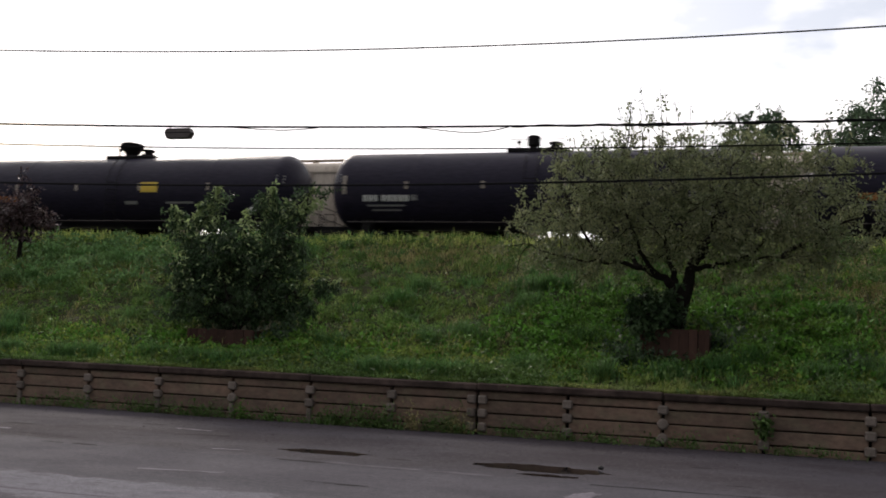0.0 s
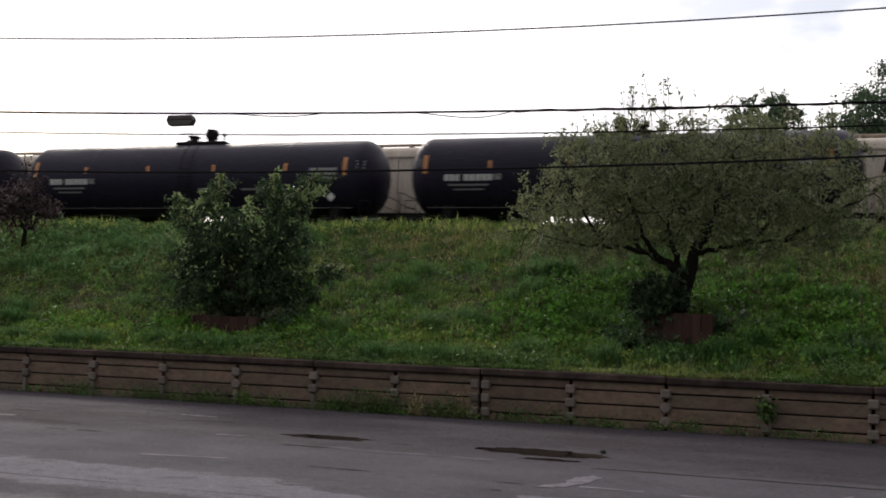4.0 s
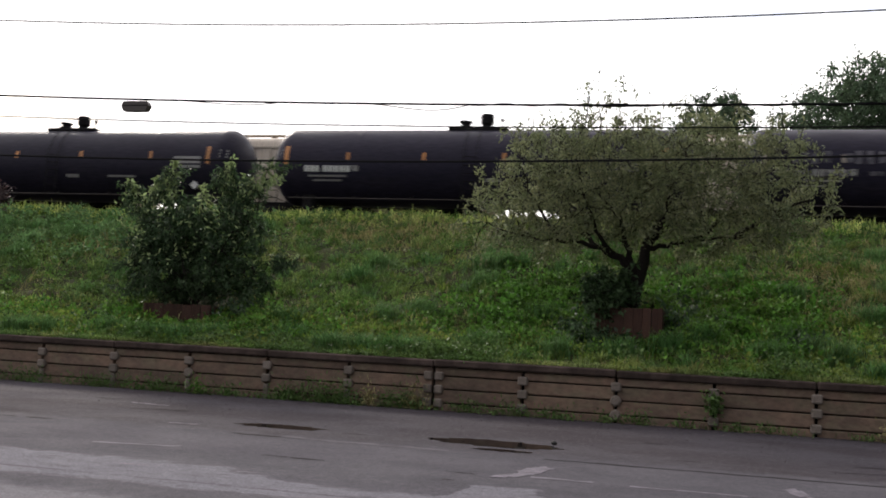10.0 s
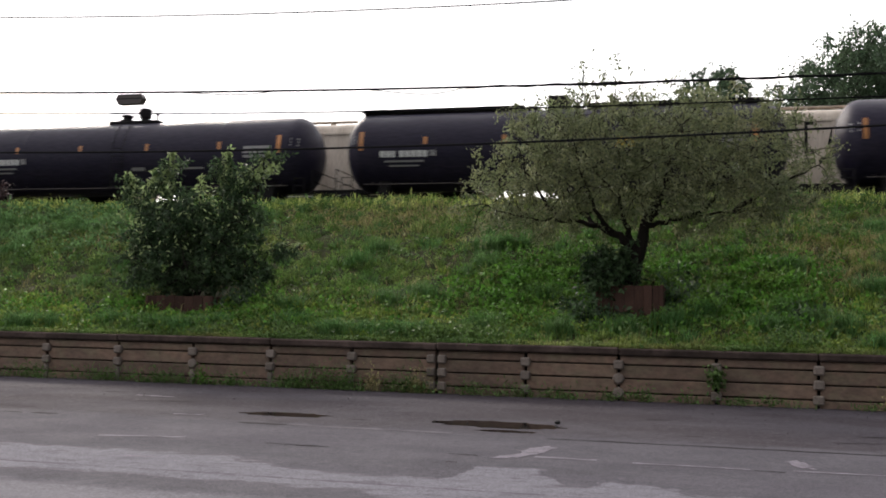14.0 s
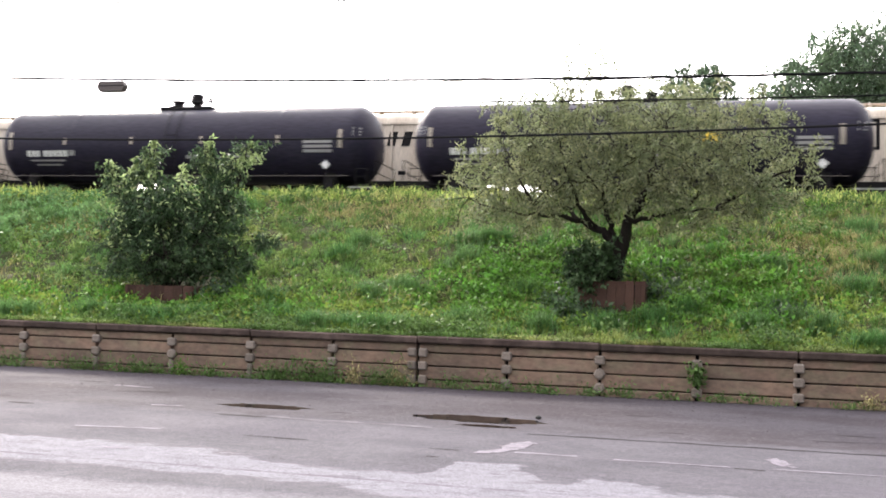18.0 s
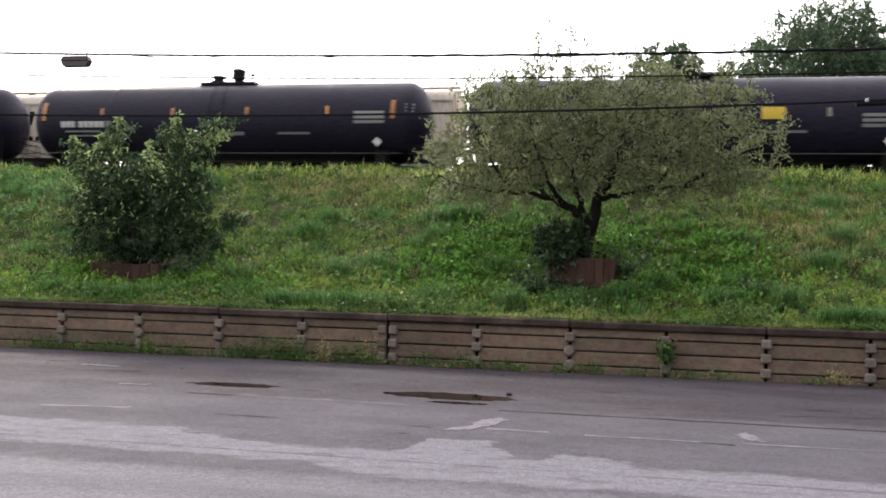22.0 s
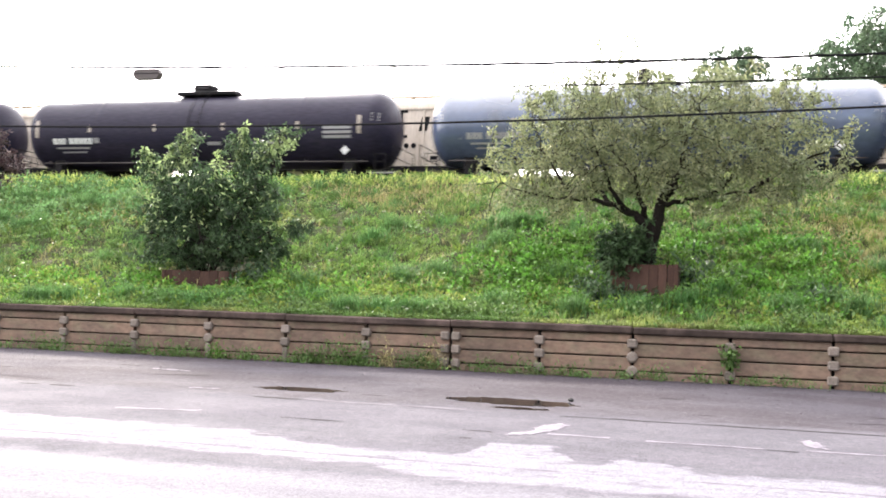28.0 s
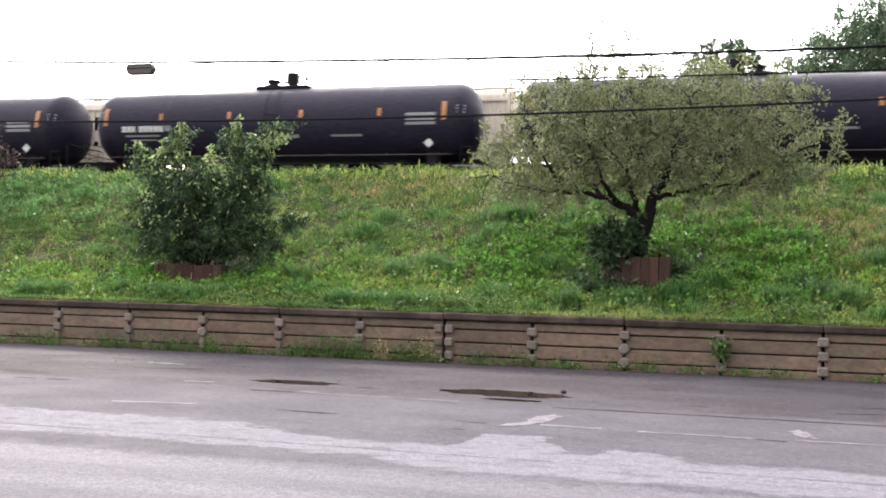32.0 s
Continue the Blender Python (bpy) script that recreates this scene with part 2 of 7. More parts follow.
M = dict(
    soil=material("soil_and_turf", (0.028, 0.036, 0.014), 0.95, spec=0.1, second=(0.06, 0.056, 0.026), scale=0.7, amount=0.6, bump=0.8, bump_scale=14),
    grass=material("grass_blades", (0.14, 0.238, 0.062), 0.6, second=(0.28, 0.285, 0.1), scale=0.45, amount=0.9, island=0.6, translucent=0.35, vary=0.55, spec=0.25, third=(0.085, 0.175, 0.046), third_scale=0.75),
    # crest grass: sunlight shining through the blades is put into the paler colour
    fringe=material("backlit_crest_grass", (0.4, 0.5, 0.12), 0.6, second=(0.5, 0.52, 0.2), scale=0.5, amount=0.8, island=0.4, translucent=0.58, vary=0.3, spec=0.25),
    weed_dark=material("dark_weed_leaves", (0.075, 0.145, 0.036), 0.55, island=0.5, translucent=0.3, scale=0.9, second=(0.11, 0.17, 0.05), amount=0.7, spec=0.3),
    lush=material("lush_weed_leaves", (0.076, 0.2, 0.028), 0.55, island=0.6, translucent=0.3, scale=0.9, second=(0.14, 0.24, 0.045), amount=0.7, spec=0.18),
    lime=material("yellow_green_grass", (0.15, 0.235, 0.036), 0.6, second=(0.205, 0.235, 0.06), scale=0.6, amount=0.8, island=0.45, translucent=0.4, vary=0.4, spec=0.25),
    cool=material("blue_green_grass", (0.08, 0.185, 0.052), 0.6, second=(0.115, 0.2, 0.07), scale=0.6, amount=0.8, island=0.5, translucent=0.35, vary=0.4, spec=0.25),
    pale_leaf=material("pale_broad_leaves", (0.12, 0.235, 0.085), 0.5, island=0.5, translucent=0.35, scale=0.8, second=(0.18, 0.27, 0.11), amount=0.7, spec=0.18),
    straw=material("dry_grass", (0.33, 0.295, 0.13), 0.7, second=(0.25, 0.215, 0.10), amount=0.6, island=0.4, translucent=0.3, scale=1.0),
    weed=material("broad_weeds", (0.088, 0.19, 0.035), 0.55, island=0.5, translucent=0.35, scale=0.8, second=(0.165, 0.215, 0.055), amount=0.8, spec=0.15),
    flower=material("pale_flowers", (0.55, 0.56, 0.45), 0.6, island=0.2),
    leaf_tree=material("fruit_tree_leaves", (0.148, 0.18, 0.086), 0.5, island=0.42, translucent=0.5, scale=0.9, second=(0.235, 0.235, 0.125), amount=0.6),
    leaf_bush=material("bush_leaves", (0.04, 0.077, 0.034), 0.5, spec=0.25, island=0.65, translucent=0.32, scale=1.1, second=(0.075, 0.115, 0.05), amount=0.6),
    # lighter copy of the bush leaves, with sunlight in its colour
    leaf_sunlit=material("sunlit_shrub_leaves", (0.22, 0.3, 0.125), 0.5, spec=0.3, island=0.45, translucent=0.45, scale=1.1, second=(0.27, 0.33, 0.15), amount=0.6),
    leaf_far=material("far_tree_leaves", (0.06, 0.108, 0.058), 0.6, spec=0.3, island=0.55, translucent=0.32, scale=0.5, second=(0.09, 0.13, 0.065), amount=0.7),
    leaf_red=material("purple_leaves", (0.066, 0.04, 0.043), 0.5, island=0.4, translucent=0.25, scale=1.0),
    bark=material("bark", (0.021, 0.0175, 0.0155), 0.95, spec=0.08, scale=9, bump=0.9, bump_scale=26, stretch=(1, 1, 0.35), vary=0.35),
    concrete=material("weathered_concrete", (0.185, 0.122, 0.088), 0.9, second=(0.10, 0.071, 0.055), scale=1.3, amount=0.75, bump=0.5, bump_scale=34, each=0.2, vary=0.24, stretch=(1, 1, 1.6), third=(0.15, 0.118, 0.08), third_scale=1.9, world=True),
    cap=material("cap_concrete", (0.056, 0.041, 0.036), 0.95, spec=0.1, second=(0.03, 0.024, 0.021), scale=1.1, amount=0.7, bump=0.5, bump_scale=30, each=0.12, vary=0.3, third=(0.085, 0.062, 0.055), third_scale=1.4, world=True),
    block=material("header_concrete", (0.18, 0.15, 0.128), 0.9, second=(0.10, 0.08, 0.066), scale=4, amount=0.6, bump=0.6, bump_scale=40, each=0.22, vary=0.25, world=True),
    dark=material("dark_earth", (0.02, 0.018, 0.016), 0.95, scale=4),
    wood=material("stained_boards", (0.06, 0.033, 0.026), 0.8, spec=0.2, scale=4, stretch=(6, 6, 0.8), vary=0.4, each=0.22, bump=0.3, second=(0.10, 0.05, 0.035), amount=0.5),
    black=material("black_tank_paint", (0.0185, 0.0165, 0.031), 0.48, scale=0.8, second=(0.025, 0.021, 0.035), amount=0.7, vary=0.3, spec=0.13, rough_vary=0.12, bump=0.06, bump_scale=3, each=0.07, stretch=(0.5, 1, 2.2)),
    blue=material("blue_grey_tank_paint", (0.07, 0.092, 0.155), 0.24, spec=0.95, scale=0.8, second=(0.05, 0.063, 0.09), amount=0.7, vary=0.15, rough_vary=0.08),
    steel=material("dark_grimy_steel", (0.012, 0.011, 0.012), 0.75, spec=0.12, scale=5, vary=0.4),
    orange=material("orange_reflector", (0.45, 0.185, 0.05), 0.4, scale=8, vary=0.25, each=0.2),
    pale=material("dull_white_reflector", (0.28, 0.24, 0.2), 0.5, scale=8, vary=0.3),
    white=material("white_stencil", (0.55, 0.55, 0.55), 0.6, scale=14, vary=0.35),
    grey=material("grey_panel", (0.24, 0.235, 0.24), 0.5, scale=6, vary=0.25),
    yellow=material("yellow_placard", (0.65, 0.45, 0.04), 0.5, scale=8, vary=0.15),
    rust=material("rusty_orange_stencil", (0.35, 0.13, 0.03), 0.7, scale=10, vary=0.3),
    graffiti=material("faded_spray_paint", (0.12, 0.115, 0.135), 0.7, scale=3, vary=0.5, second=(0.04, 0.038, 0.05), amount=0.9, spec=0.2),
    hopper=material("cream_hopper_paint", (0.56, 0.49, 0.41), 0.6, scale=0.9, second=(0.34, 0.27, 0.21), amount=0.55, vary=0.14, stretch=(2.4, 2.4, 0.5), bump=0.08, bump_scale=4),
    rail=material("rail_steel", (0.09, 0.075, 0.065), 0.45, metal=0.7, scale=4),
    ballast=material("grey_ballast", (0.11, 0.105, 0.10), 0.9, scale=14, bump=1.0, bump_scale=22, vary=0.45),
    cable=material("black_cable", (0.01, 0.01, 0.011), 0.8, spec=0.08, scale=20),
    cable_box=material("brown_grey_plastic", (0.06, 0.048, 0.045), 0.6, scale=8),
    silver=material("silver_car_paint", (0.64, 0.645, 0.66), 0.27, metal=0.78, scale=40, vary=0.03, coat=0.6),
    trim=material("black_plastic", (0.015, 0.015, 0.016), 0.55, scale=30),
    rubber=material("tyre_rubber", (0.014, 0.014, 0.014), 0.8, scale=20),
    rim=material("alloy_rim", (0.45, 0.44, 0.44), 0.4, metal=0.7, scale=20, vary=0.05),
    chrome=material("chrome", (0.75, 0.75, 0.76), 0.12, metal=1.0, scale=20, vary=0.03),
    front_glass=material("clear_car_glass", (0.06, 0.076, 0.072), 0.06, scale=3, vary=0.2, spec=0.35),
    glass=material("tinted_car_glass", (0.02, 0.028, 0.028), 0.08, scale=3, vary=0.1, spec=0.3),
    plate=material("licence_plate", (0.25, 0.2, 0.14), 0.5, scale=20),
    headlamp=material("headlamp_lens", (0.62, 0.62, 0.60), 0.15, scale=20),
    paint=material("worn_road_paint", (0.165, 0.15, 0.178), 0.85, scale=5, second=(0.10, 0.09, 0.106), amount=1.0, vary=0.45, spec=0.15),
    faint=material("very_faint_road_paint", (0.086, 0.079, 0.094), 0.85, scale=3, second=(0.06, 0.054, 0.066), amount=1.0, vary=0.4, spec=0.15),
    tar=material("tar_crack", (0.017, 0.015, 0.017), 0.92, spec=0.08, scale=6),
    stone=material("pebble", (0.15, 0.138, 0.135), 0.8, scale=10, each=0.4),
)


def lamp_material():
    m = bpy.data.materials.new("lit_tail_lamp")
    m.use_nodes = True
    b = m.node_tree.nodes["Principled BSDF"]
    b.inputs["Base Color"].default_value, b.inputs["Roughness"].default_value = (0.45, 0.01, 0.012, 1), 0.15
    b.inputs["Emission Color"].default_value, b.inputs["Emission Strength"].default_value = (1.0, 0.04, 0.05, 1), 0.3
    return m


def water_material():
    m = bpy.data.materials.new("puddle_water")
    m.use_nodes = True
    b = m.node_tree.nodes["Principled BSDF"]
    b.inputs["Base Color"].default_value, b.inputs["Roughness"].default_value = (0.008, 0.007, 0.007, 1), 0.05
    b.inputs["IOR"].default_value = 1.33
    return m


def asphalt_material():
    """Old asphalt: grey grain, long damp smooth lanes with lower roughness and sky sheen in their colour, gritty margin
    by the wall.
    """
    m = bpy.data.materials.new("old_damp_asphalt")
    m.use_nodes = True
    nodes, links = m.node_tree.nodes, m.node_tree.links
    b = nodes["Principled BSDF"]
    tc = nodes.new("ShaderNodeTexCoord")

    def mapped(sx, sy, scale, detail=5.0, rough=0.55, off=0.0):
        mp = nodes.new("ShaderNodeMapping")
        mp.inputs["Scale"].default_value, mp.inputs["Location"].default_value = (sx, sy, 1), (off, off * 0.7, 0)
        links.new(tc.outputs["Object"], mp.inputs[0])
        n = nodes.new("ShaderNodeTexNoise")
        n.inputs["Scale"].default_value, n.inputs["Detail"].default_value, n.inputs["Roughness"].default_value = scale, detail, rough
        links.new(mp.outputs[0], n.inputs["Vector"])
        return n.outputs["Fac"]

    def span(value, lo, hi, a, c):
        r = nodes.new("ShaderNodeMapRange")
        r.interpolation_type = "SMOOTHSTEP"
        for i, v in ((1, lo), (2, hi), (3, a), (4, c)):
            r.inputs[i].default_value = v
        links.new(value, r.inputs[0])
        return r.outputs[0]

    def mix(fac, a, c, kind="MIX"):
        x = nodes.new("ShaderNodeMix")
        x.data_type, x.blend_type = "RGBA", kind
        for value, socket in ((fac, x.inputs[0]), (a, x.inputs[6]), (c, x.inputs[7])):
            if hasattr(value, "links"):
                links.new(value, socket)
            else:
                socket.default_value = value
        return x.outputs[2]

    def times(a, c):
        x = nodes.new("ShaderNodeMath")
        x.operation = "MULTIPLY"
        links.new(a, x.inputs[0])
        links.new(c, x.inputs[1])
        return x.outputs[0]

    patch = mapped(0.3, 0.55, 0.6, 5.0, 0.6, 7.7)
    grain = mapped(1, 1, 38.0, 6.0, 0.7)
    mottle = mapped(0.7, 1.0, 0.9, 6.0, 0.6, 1.3)
    streak = mapped(0.1, 0.9, 1.0, 5.0, 0.6, 3.1)
    crumble = mapped(0.8, 1.0, 2.2, 8.0, 0.72, 5.2)
    sep = nodes.new("ShaderNodeSeparateXYZ")
    links.new(tc.outputs["Object"], sep.inputs[0])

    def plus(a, k, c):
        """a * k + c"""
        x = nodes.new("ShaderNodeMath")
        x.operation = "MULTIPLY_ADD"
        for value, socket in zip((a, k, c), x.inputs):
            if hasattr(value, "links"):
                links.new(value, socket)
            else:
                socket.default_value = value
        return x.outputs[0]

    ragged_x = plus(mapped(0.7, 0.5, 1.3, 6.0, 0.65, 6.3), 1.6, plus(sep.outputs["X"], 1.0, -0.8))

    def pulse(x0, x1, soft_):
        return times(span(ragged_x, x0 - soft_, x0 + soft_, 0.0, 1.0), span(ragged_x, x1 + soft_, x1 - soft_, 0.0, 1.0))

    # across the road, with crumbling edges
    ragged_y = plus(crumble, 1.1, plus(sep.outputs["Y"], 1.0, -0.55))
    # a pale worn band along the lane, with two spurs towards the wall
    upper = plus(span(ragged_x, -4.2, -6.2, 0.0, 1.0), 0.75, plus(pulse(-2.75, -1.75, 0.35), 1.15, plus(pulse(-1.25, -0.45, 0.15), 0.5, 11.02)))
    lower = plus(span(sep.outputs["X"], -3.6, -2.7, 0.0, 1.0), -0.45, 10.02)
    over = plus(upper, 1.0, plus(ragged_y, -1.0, 0.0))
    under = plus(lower, -1.0, ragged_y)
    band = times(span(over, -0.06, 0.16, 0.0, 1.0), span(under, -0.05, 0.16, 0.0, 1.0))
    worn = times(band, span(mapped(0.9, 2.2, 2.0, 7.0, 0.7, 9.4), 0.3, 0.52, 0.35, 1.0))
    # the next pale stretch nearer the kerb, fading out: sky sheen put into colour
    polished_sheen = times(span(ragged_y, 9.6, 9.15, 0.0, 0.8), span(streak, 0.35, 0.6, 0.45, 1.0))
    # a sealed seam runs inside the band
    seam_y = plus(mapped(0.25, 0.1, 1.0, 3.0, 0.5, 4.0), 0.12, sep.outputs["Y"])
    seam = times(times(span(seam_y, 10.47, 10.5, 0.0, 1.0), span(seam_y, 10.57, 10.54, 0.0, 1.0)), span(mapped(0.8, 0.3, 1.0, 4.0, 0.7, 8.1), 0.38, 0.55, 0.1, 0.8))
    margin = span(plus(crumble, 1.6, plus(sep.outputs["Y"], 1.0, -0.8)), 14.9, 15.8, 0.0, 1.0)
    col = mix(span(mottle, 0.3, 0.7, 0.0, 1.0), (0.0645, 0.061, 0.071, 1), (0.0805, 0.076, 0.0875, 1))
    col = mix(span(streak, 0.45, 0.65, 0.0, 0.35), col, (0.074, 0.067, 0.081, 1))
    col = mix(polished_sheen, col, (0.126, 0.121, 0.139, 1))
    col = mix(worn, col, (0.137, 0.132, 0.152, 1))
    col = mix(seam, col, (0.07, 0.062, 0.077, 1))
    col = mix(times(span(patch, 0.4, 0.6, 0.55, 1.0), margin), col, (0.039, 0.0335, 0.039, 1))
    col = mix(times(span(mapped(2.2, 3.0, 3.0, 6.0, 0.75, 2.2), 0.55, 0.75, 0.0, 0.6), margin), col, (0.078, 0.066, 0.069, 1))
    col = mix(1.0, col, mix(span(mapped(1, 1.0, 9.0, 6.0, 0.75, 4.4), 0.3, 0.7, 0.0, 1.0), (0.86, 0.86, 0.86, 1), (1.14, 1.14, 1.14, 1)), "MULTIPLY")
    # loose chippings in the margin
    chips = span(mapped(0.8, 1.0, 16.0, 3.0, 0.8, 2.9), 0.56, 0.68, 0.0, 0.55)
    col = mix(times(chips, margin), col, (0.13, 0.118, 0.122, 1))
    tone = span(grain, 0.3, 0.7, 0.66, 1.34)
    cc = nodes.new("ShaderNodeCombineColor")
    for i in range(3):
        links.new(tone, cc.inputs[i])
    col = mix(1.0, col, cc.outputs[0], "MULTIPLY")
    links.new(col, b.inputs["Base Color"])
    b.inputs["Specular IOR Level"].default_value = 0.06
    r0 = span(mottle, 0.35, 0.65, 0.92, 0.84)
    rr = nodes.new("ShaderNodeMix")
    links.new(polished_sheen, rr.inputs[0])
    links.new(r0, rr.inputs[2])
    rr.inputs[3].default_value = 0.76
    links.new(rr.outputs[0], b.inputs["Roughness"])
    bp = nodes.new("ShaderNodeBump")
    bp.inputs["Strength"].default_value, bp.inputs["Distance"].default_value = 0.4, 0.01
    links.new(grain, bp.inputs["Height"])
    links.new(bp.outputs[0], b.inputs["Normal"])
    return m


M["tail"], M["water"], M["asphalt"] = lamp_material(), water_material(), asphalt_material()


# ---- mesh helpers ----
class Geo:
    """Collects the corners and faces of one mesh."""

    def __init__(self):
        self.v, self.f = [], []

    def add(self, verts, faces):
        n = len(self.v)
        self.v += [tuple(p) for p in verts]
        self.f += [tuple(i + n for i in f) for f in faces]
        return self

    def box(self, x0, x1, y0, y1, z0, z1, c=0.0):
        """A box, its edges chamfered by c."""
        if c <= 0:
            return self.add([(x, y, z) for x in (x0, x1) for y in (y0, y1) for z in (z0, z1)],
                            [(0, 1, 3, 2), (4, 6, 7, 5), (0, 4, 5, 1), (2, 3, 7, 6), (0, 2, 6, 4), (1, 5, 7, 3)])
        v, idx = [], {}
        for sx in (0, 1):
            for sy in (0, 1):
                for sz in (0, 1):
                    corner = ((x0, x1)[sx], (y0, y1)[sy], (z0, z1)[sz])
                    inner = ((x0 + c, x1 - c)[sx], (y0 + c, y1 - c)[sy], (z0 + c, z1 - c)[sz])
                    for a in range(3):
                        idx[sx, sy, sz, a] = len(v)
                        v.append(tuple(corner[i] if i == a else inner[i] for i in range(3)))
        f = []
        for a in range(3):
            b, d = (a + 1) % 3, (a + 2) % 3
            for s in (0, 1):
                ring = []
                for p, q in ((0, 0), (1, 0), (1, 1), (0, 1)):
                    key = [0, 0, 0]
                    key[a], key[b], key[d] = s, p, q
                    ring.append(idx[(*key, a)])
                f.append(tuple(ring if s else ring[::-1]))
            for p in (0, 1):
                for q in (0, 1):
                    k0, k1 = [0, 0, 0], [0, 0, 0]
                    k0[b], k0[d], k1[b], k1[d], k1[a] = p, q, p, q, 1
                    ring = [idx[(*k0, b)], idx[(*k1, b)], idx[(*k1, d)], idx[(*k0, d)]]
                    f.append(tuple(ring if p == q else ring[::-1]))
        for key in [(x, y, z) for x in (0, 1) for y in (0, 1) for z in (0, 1)]:
            tri = [idx[(*key, a)] for a in range(3)]
            f.append(tuple(tri if sum(key) % 2 else tri[::-1]))
        return self.add(v, f)

    def tube(self, path, radii, n=6, cap=True):
        """A round tube along a path of points."""
        pts = [Vector(p) for p in path]
        if not hasattr(radii, "__len__"):
            radii = [radii] * len(pts)
        v, f = [], []
        side = None
        for i, p in enumerate(pts):
            d = (pts[min(i + 1, len(pts) - 1)] - pts[max(i - 1, 0)]).normalized()
            if side is None:
                side = d.orthogonal().normalized()
            side = (side - d * side.dot(d)).normalized()
            up = d.cross(side)
            for k in range(n):
                a = 2 * math.pi * k / n
                v.append(p + (side * math.cos(a) + up * math.sin(a)) * radii[i])
        for i in range(len(pts) - 1):
            for k in range(n):
                f.append((i * n + k, i * n + (k + 1) % n, (i + 1) * n + (k + 1) % n, (i + 1) * n + k))
        if cap:
            f.append(tuple(range(n))[::-1])
            f.append(tuple((len(pts) - 1) * n + k for k in range(n)))
        return self.add(v, f)

    def lathe(self, profile, axis="z", at=(0, 0, 0), n=24, cap=True):
        """A turned shape: profile of (radius, height) round the axis."""
        v, f = [], []
        for r, h in profile:
            for k in range(n):
                a = 2 * math.pi * k / n
                c, s = r * math.cos(a), r * math.sin(a)
                p = {"z": (c, s, h), "x": (h, c, s), "y": (s, h, c)}[axis]
                v.append((p[0] + at[0], p[1] + at[1], p[2] + at[2]))
        m = len(profile)
        for i in range(m - 1):
            for k in range(n):
                f.append((i * n + k, i * n + (k + 1) % n, (i + 1) * n + (k + 1) % n, (i + 1) * n + k))
        if cap and profile[0][0] > 1e-4:
            f.append(tuple(range(n))[::-1])
        if cap and profile[-1][0] > 1e-4:
            f.append(tuple((m - 1) * n + k for k in range(n)))
        return self.add(v, f)

    def mesh(self, name, smooth=False):
        me = bpy.data.meshes.new(name)
        me.from_pydata(self.v, [], self.f)
        me.validate()
        if smooth:
            me.shade_smooth()
            me.set_sharp_from_angle(angle=radians(38))
        return me


def part(name, geo, mat, parent=None, label="", smooth=False, at=None):
    """One mesh object, under a thing or on its own."""
    me = geo.mesh(name, smooth) if isinstance(geo, Geo) else geo
    if mat and not me.materials:
        me.materials.append(M[mat] if isinstance(mat, str) else mat)
    ob = new(name, me)
    if parent:
        ob.parent = parent
    if at:
        ob.location = at
    if label:
        ob["label"] = label
    return ob


def thing(name, label, category, group="", at=(0, 0, 0)):
    ob = new(name)
    ob.empty_display_size = 0.3
    ob.location = at
    return tagged(ob, label, category, group)


def fast_mesh(name, verts, faces):
    """A mesh from arrays: verts (n, 3), faces (m, 3 or 4)."""
    me = bpy.data.meshes.new(name)
    n, k = faces.shape
    me.vertices.add(len(verts))
    me.vertices.foreach_set("co", verts.astype(np.float32).ravel())
    me.loops.add(n * k)
    me.loops.foreach_set("vertex_index", faces.astype(np.int32).ravel())
    me.polygons.add(n)
    me.polygons.foreach_set("loop_start", np.arange(0, n * k, k, dtype=np.int32))
    me.update(calc_edges=True)
    me.validate()
    return me


RNG = np.random.default_rng(7)


def leaves_mesh(name, centres, size, slim=0.42, droop=0.3, out=None):
    """Folded rhombic leaves at the given places, each its own island."""
    n = len(centres)
    size = np.broadcast_to(size, (n,)) * RNG.uniform(0.65, 1.3, n)
    d = RNG.normal(size=(n, 3))
    if out is not None:
        d = d * 0.8 + out
    d[:, 2] -= droop
    d /= np.linalg.norm(d, axis=1)[:, None]
    s = np.cross(d, RNG.normal(size=(n, 3)))
    s /= np.linalg.norm(s, axis=1)[:, None]
    up = np.cross(s, d)
    L, w = size[:, None], size[:, None] * slim
    v = np.stack([centres, centres + d * L * 0.5 + s * w * 0.5 + up * w * 0.22, centres + d * L,
                  centres + d * L * 0.5 - s * w * 0.5 + up * w * 0.22], axis=1).reshape(-1, 3)
    i = np.arange(n)[:, None] * 4
    f = np.concatenate([np.hstack([i, i + 1, i + 2]), np.hstack([i, i + 2, i + 3])])
    return fast_mesh(name, v, f)


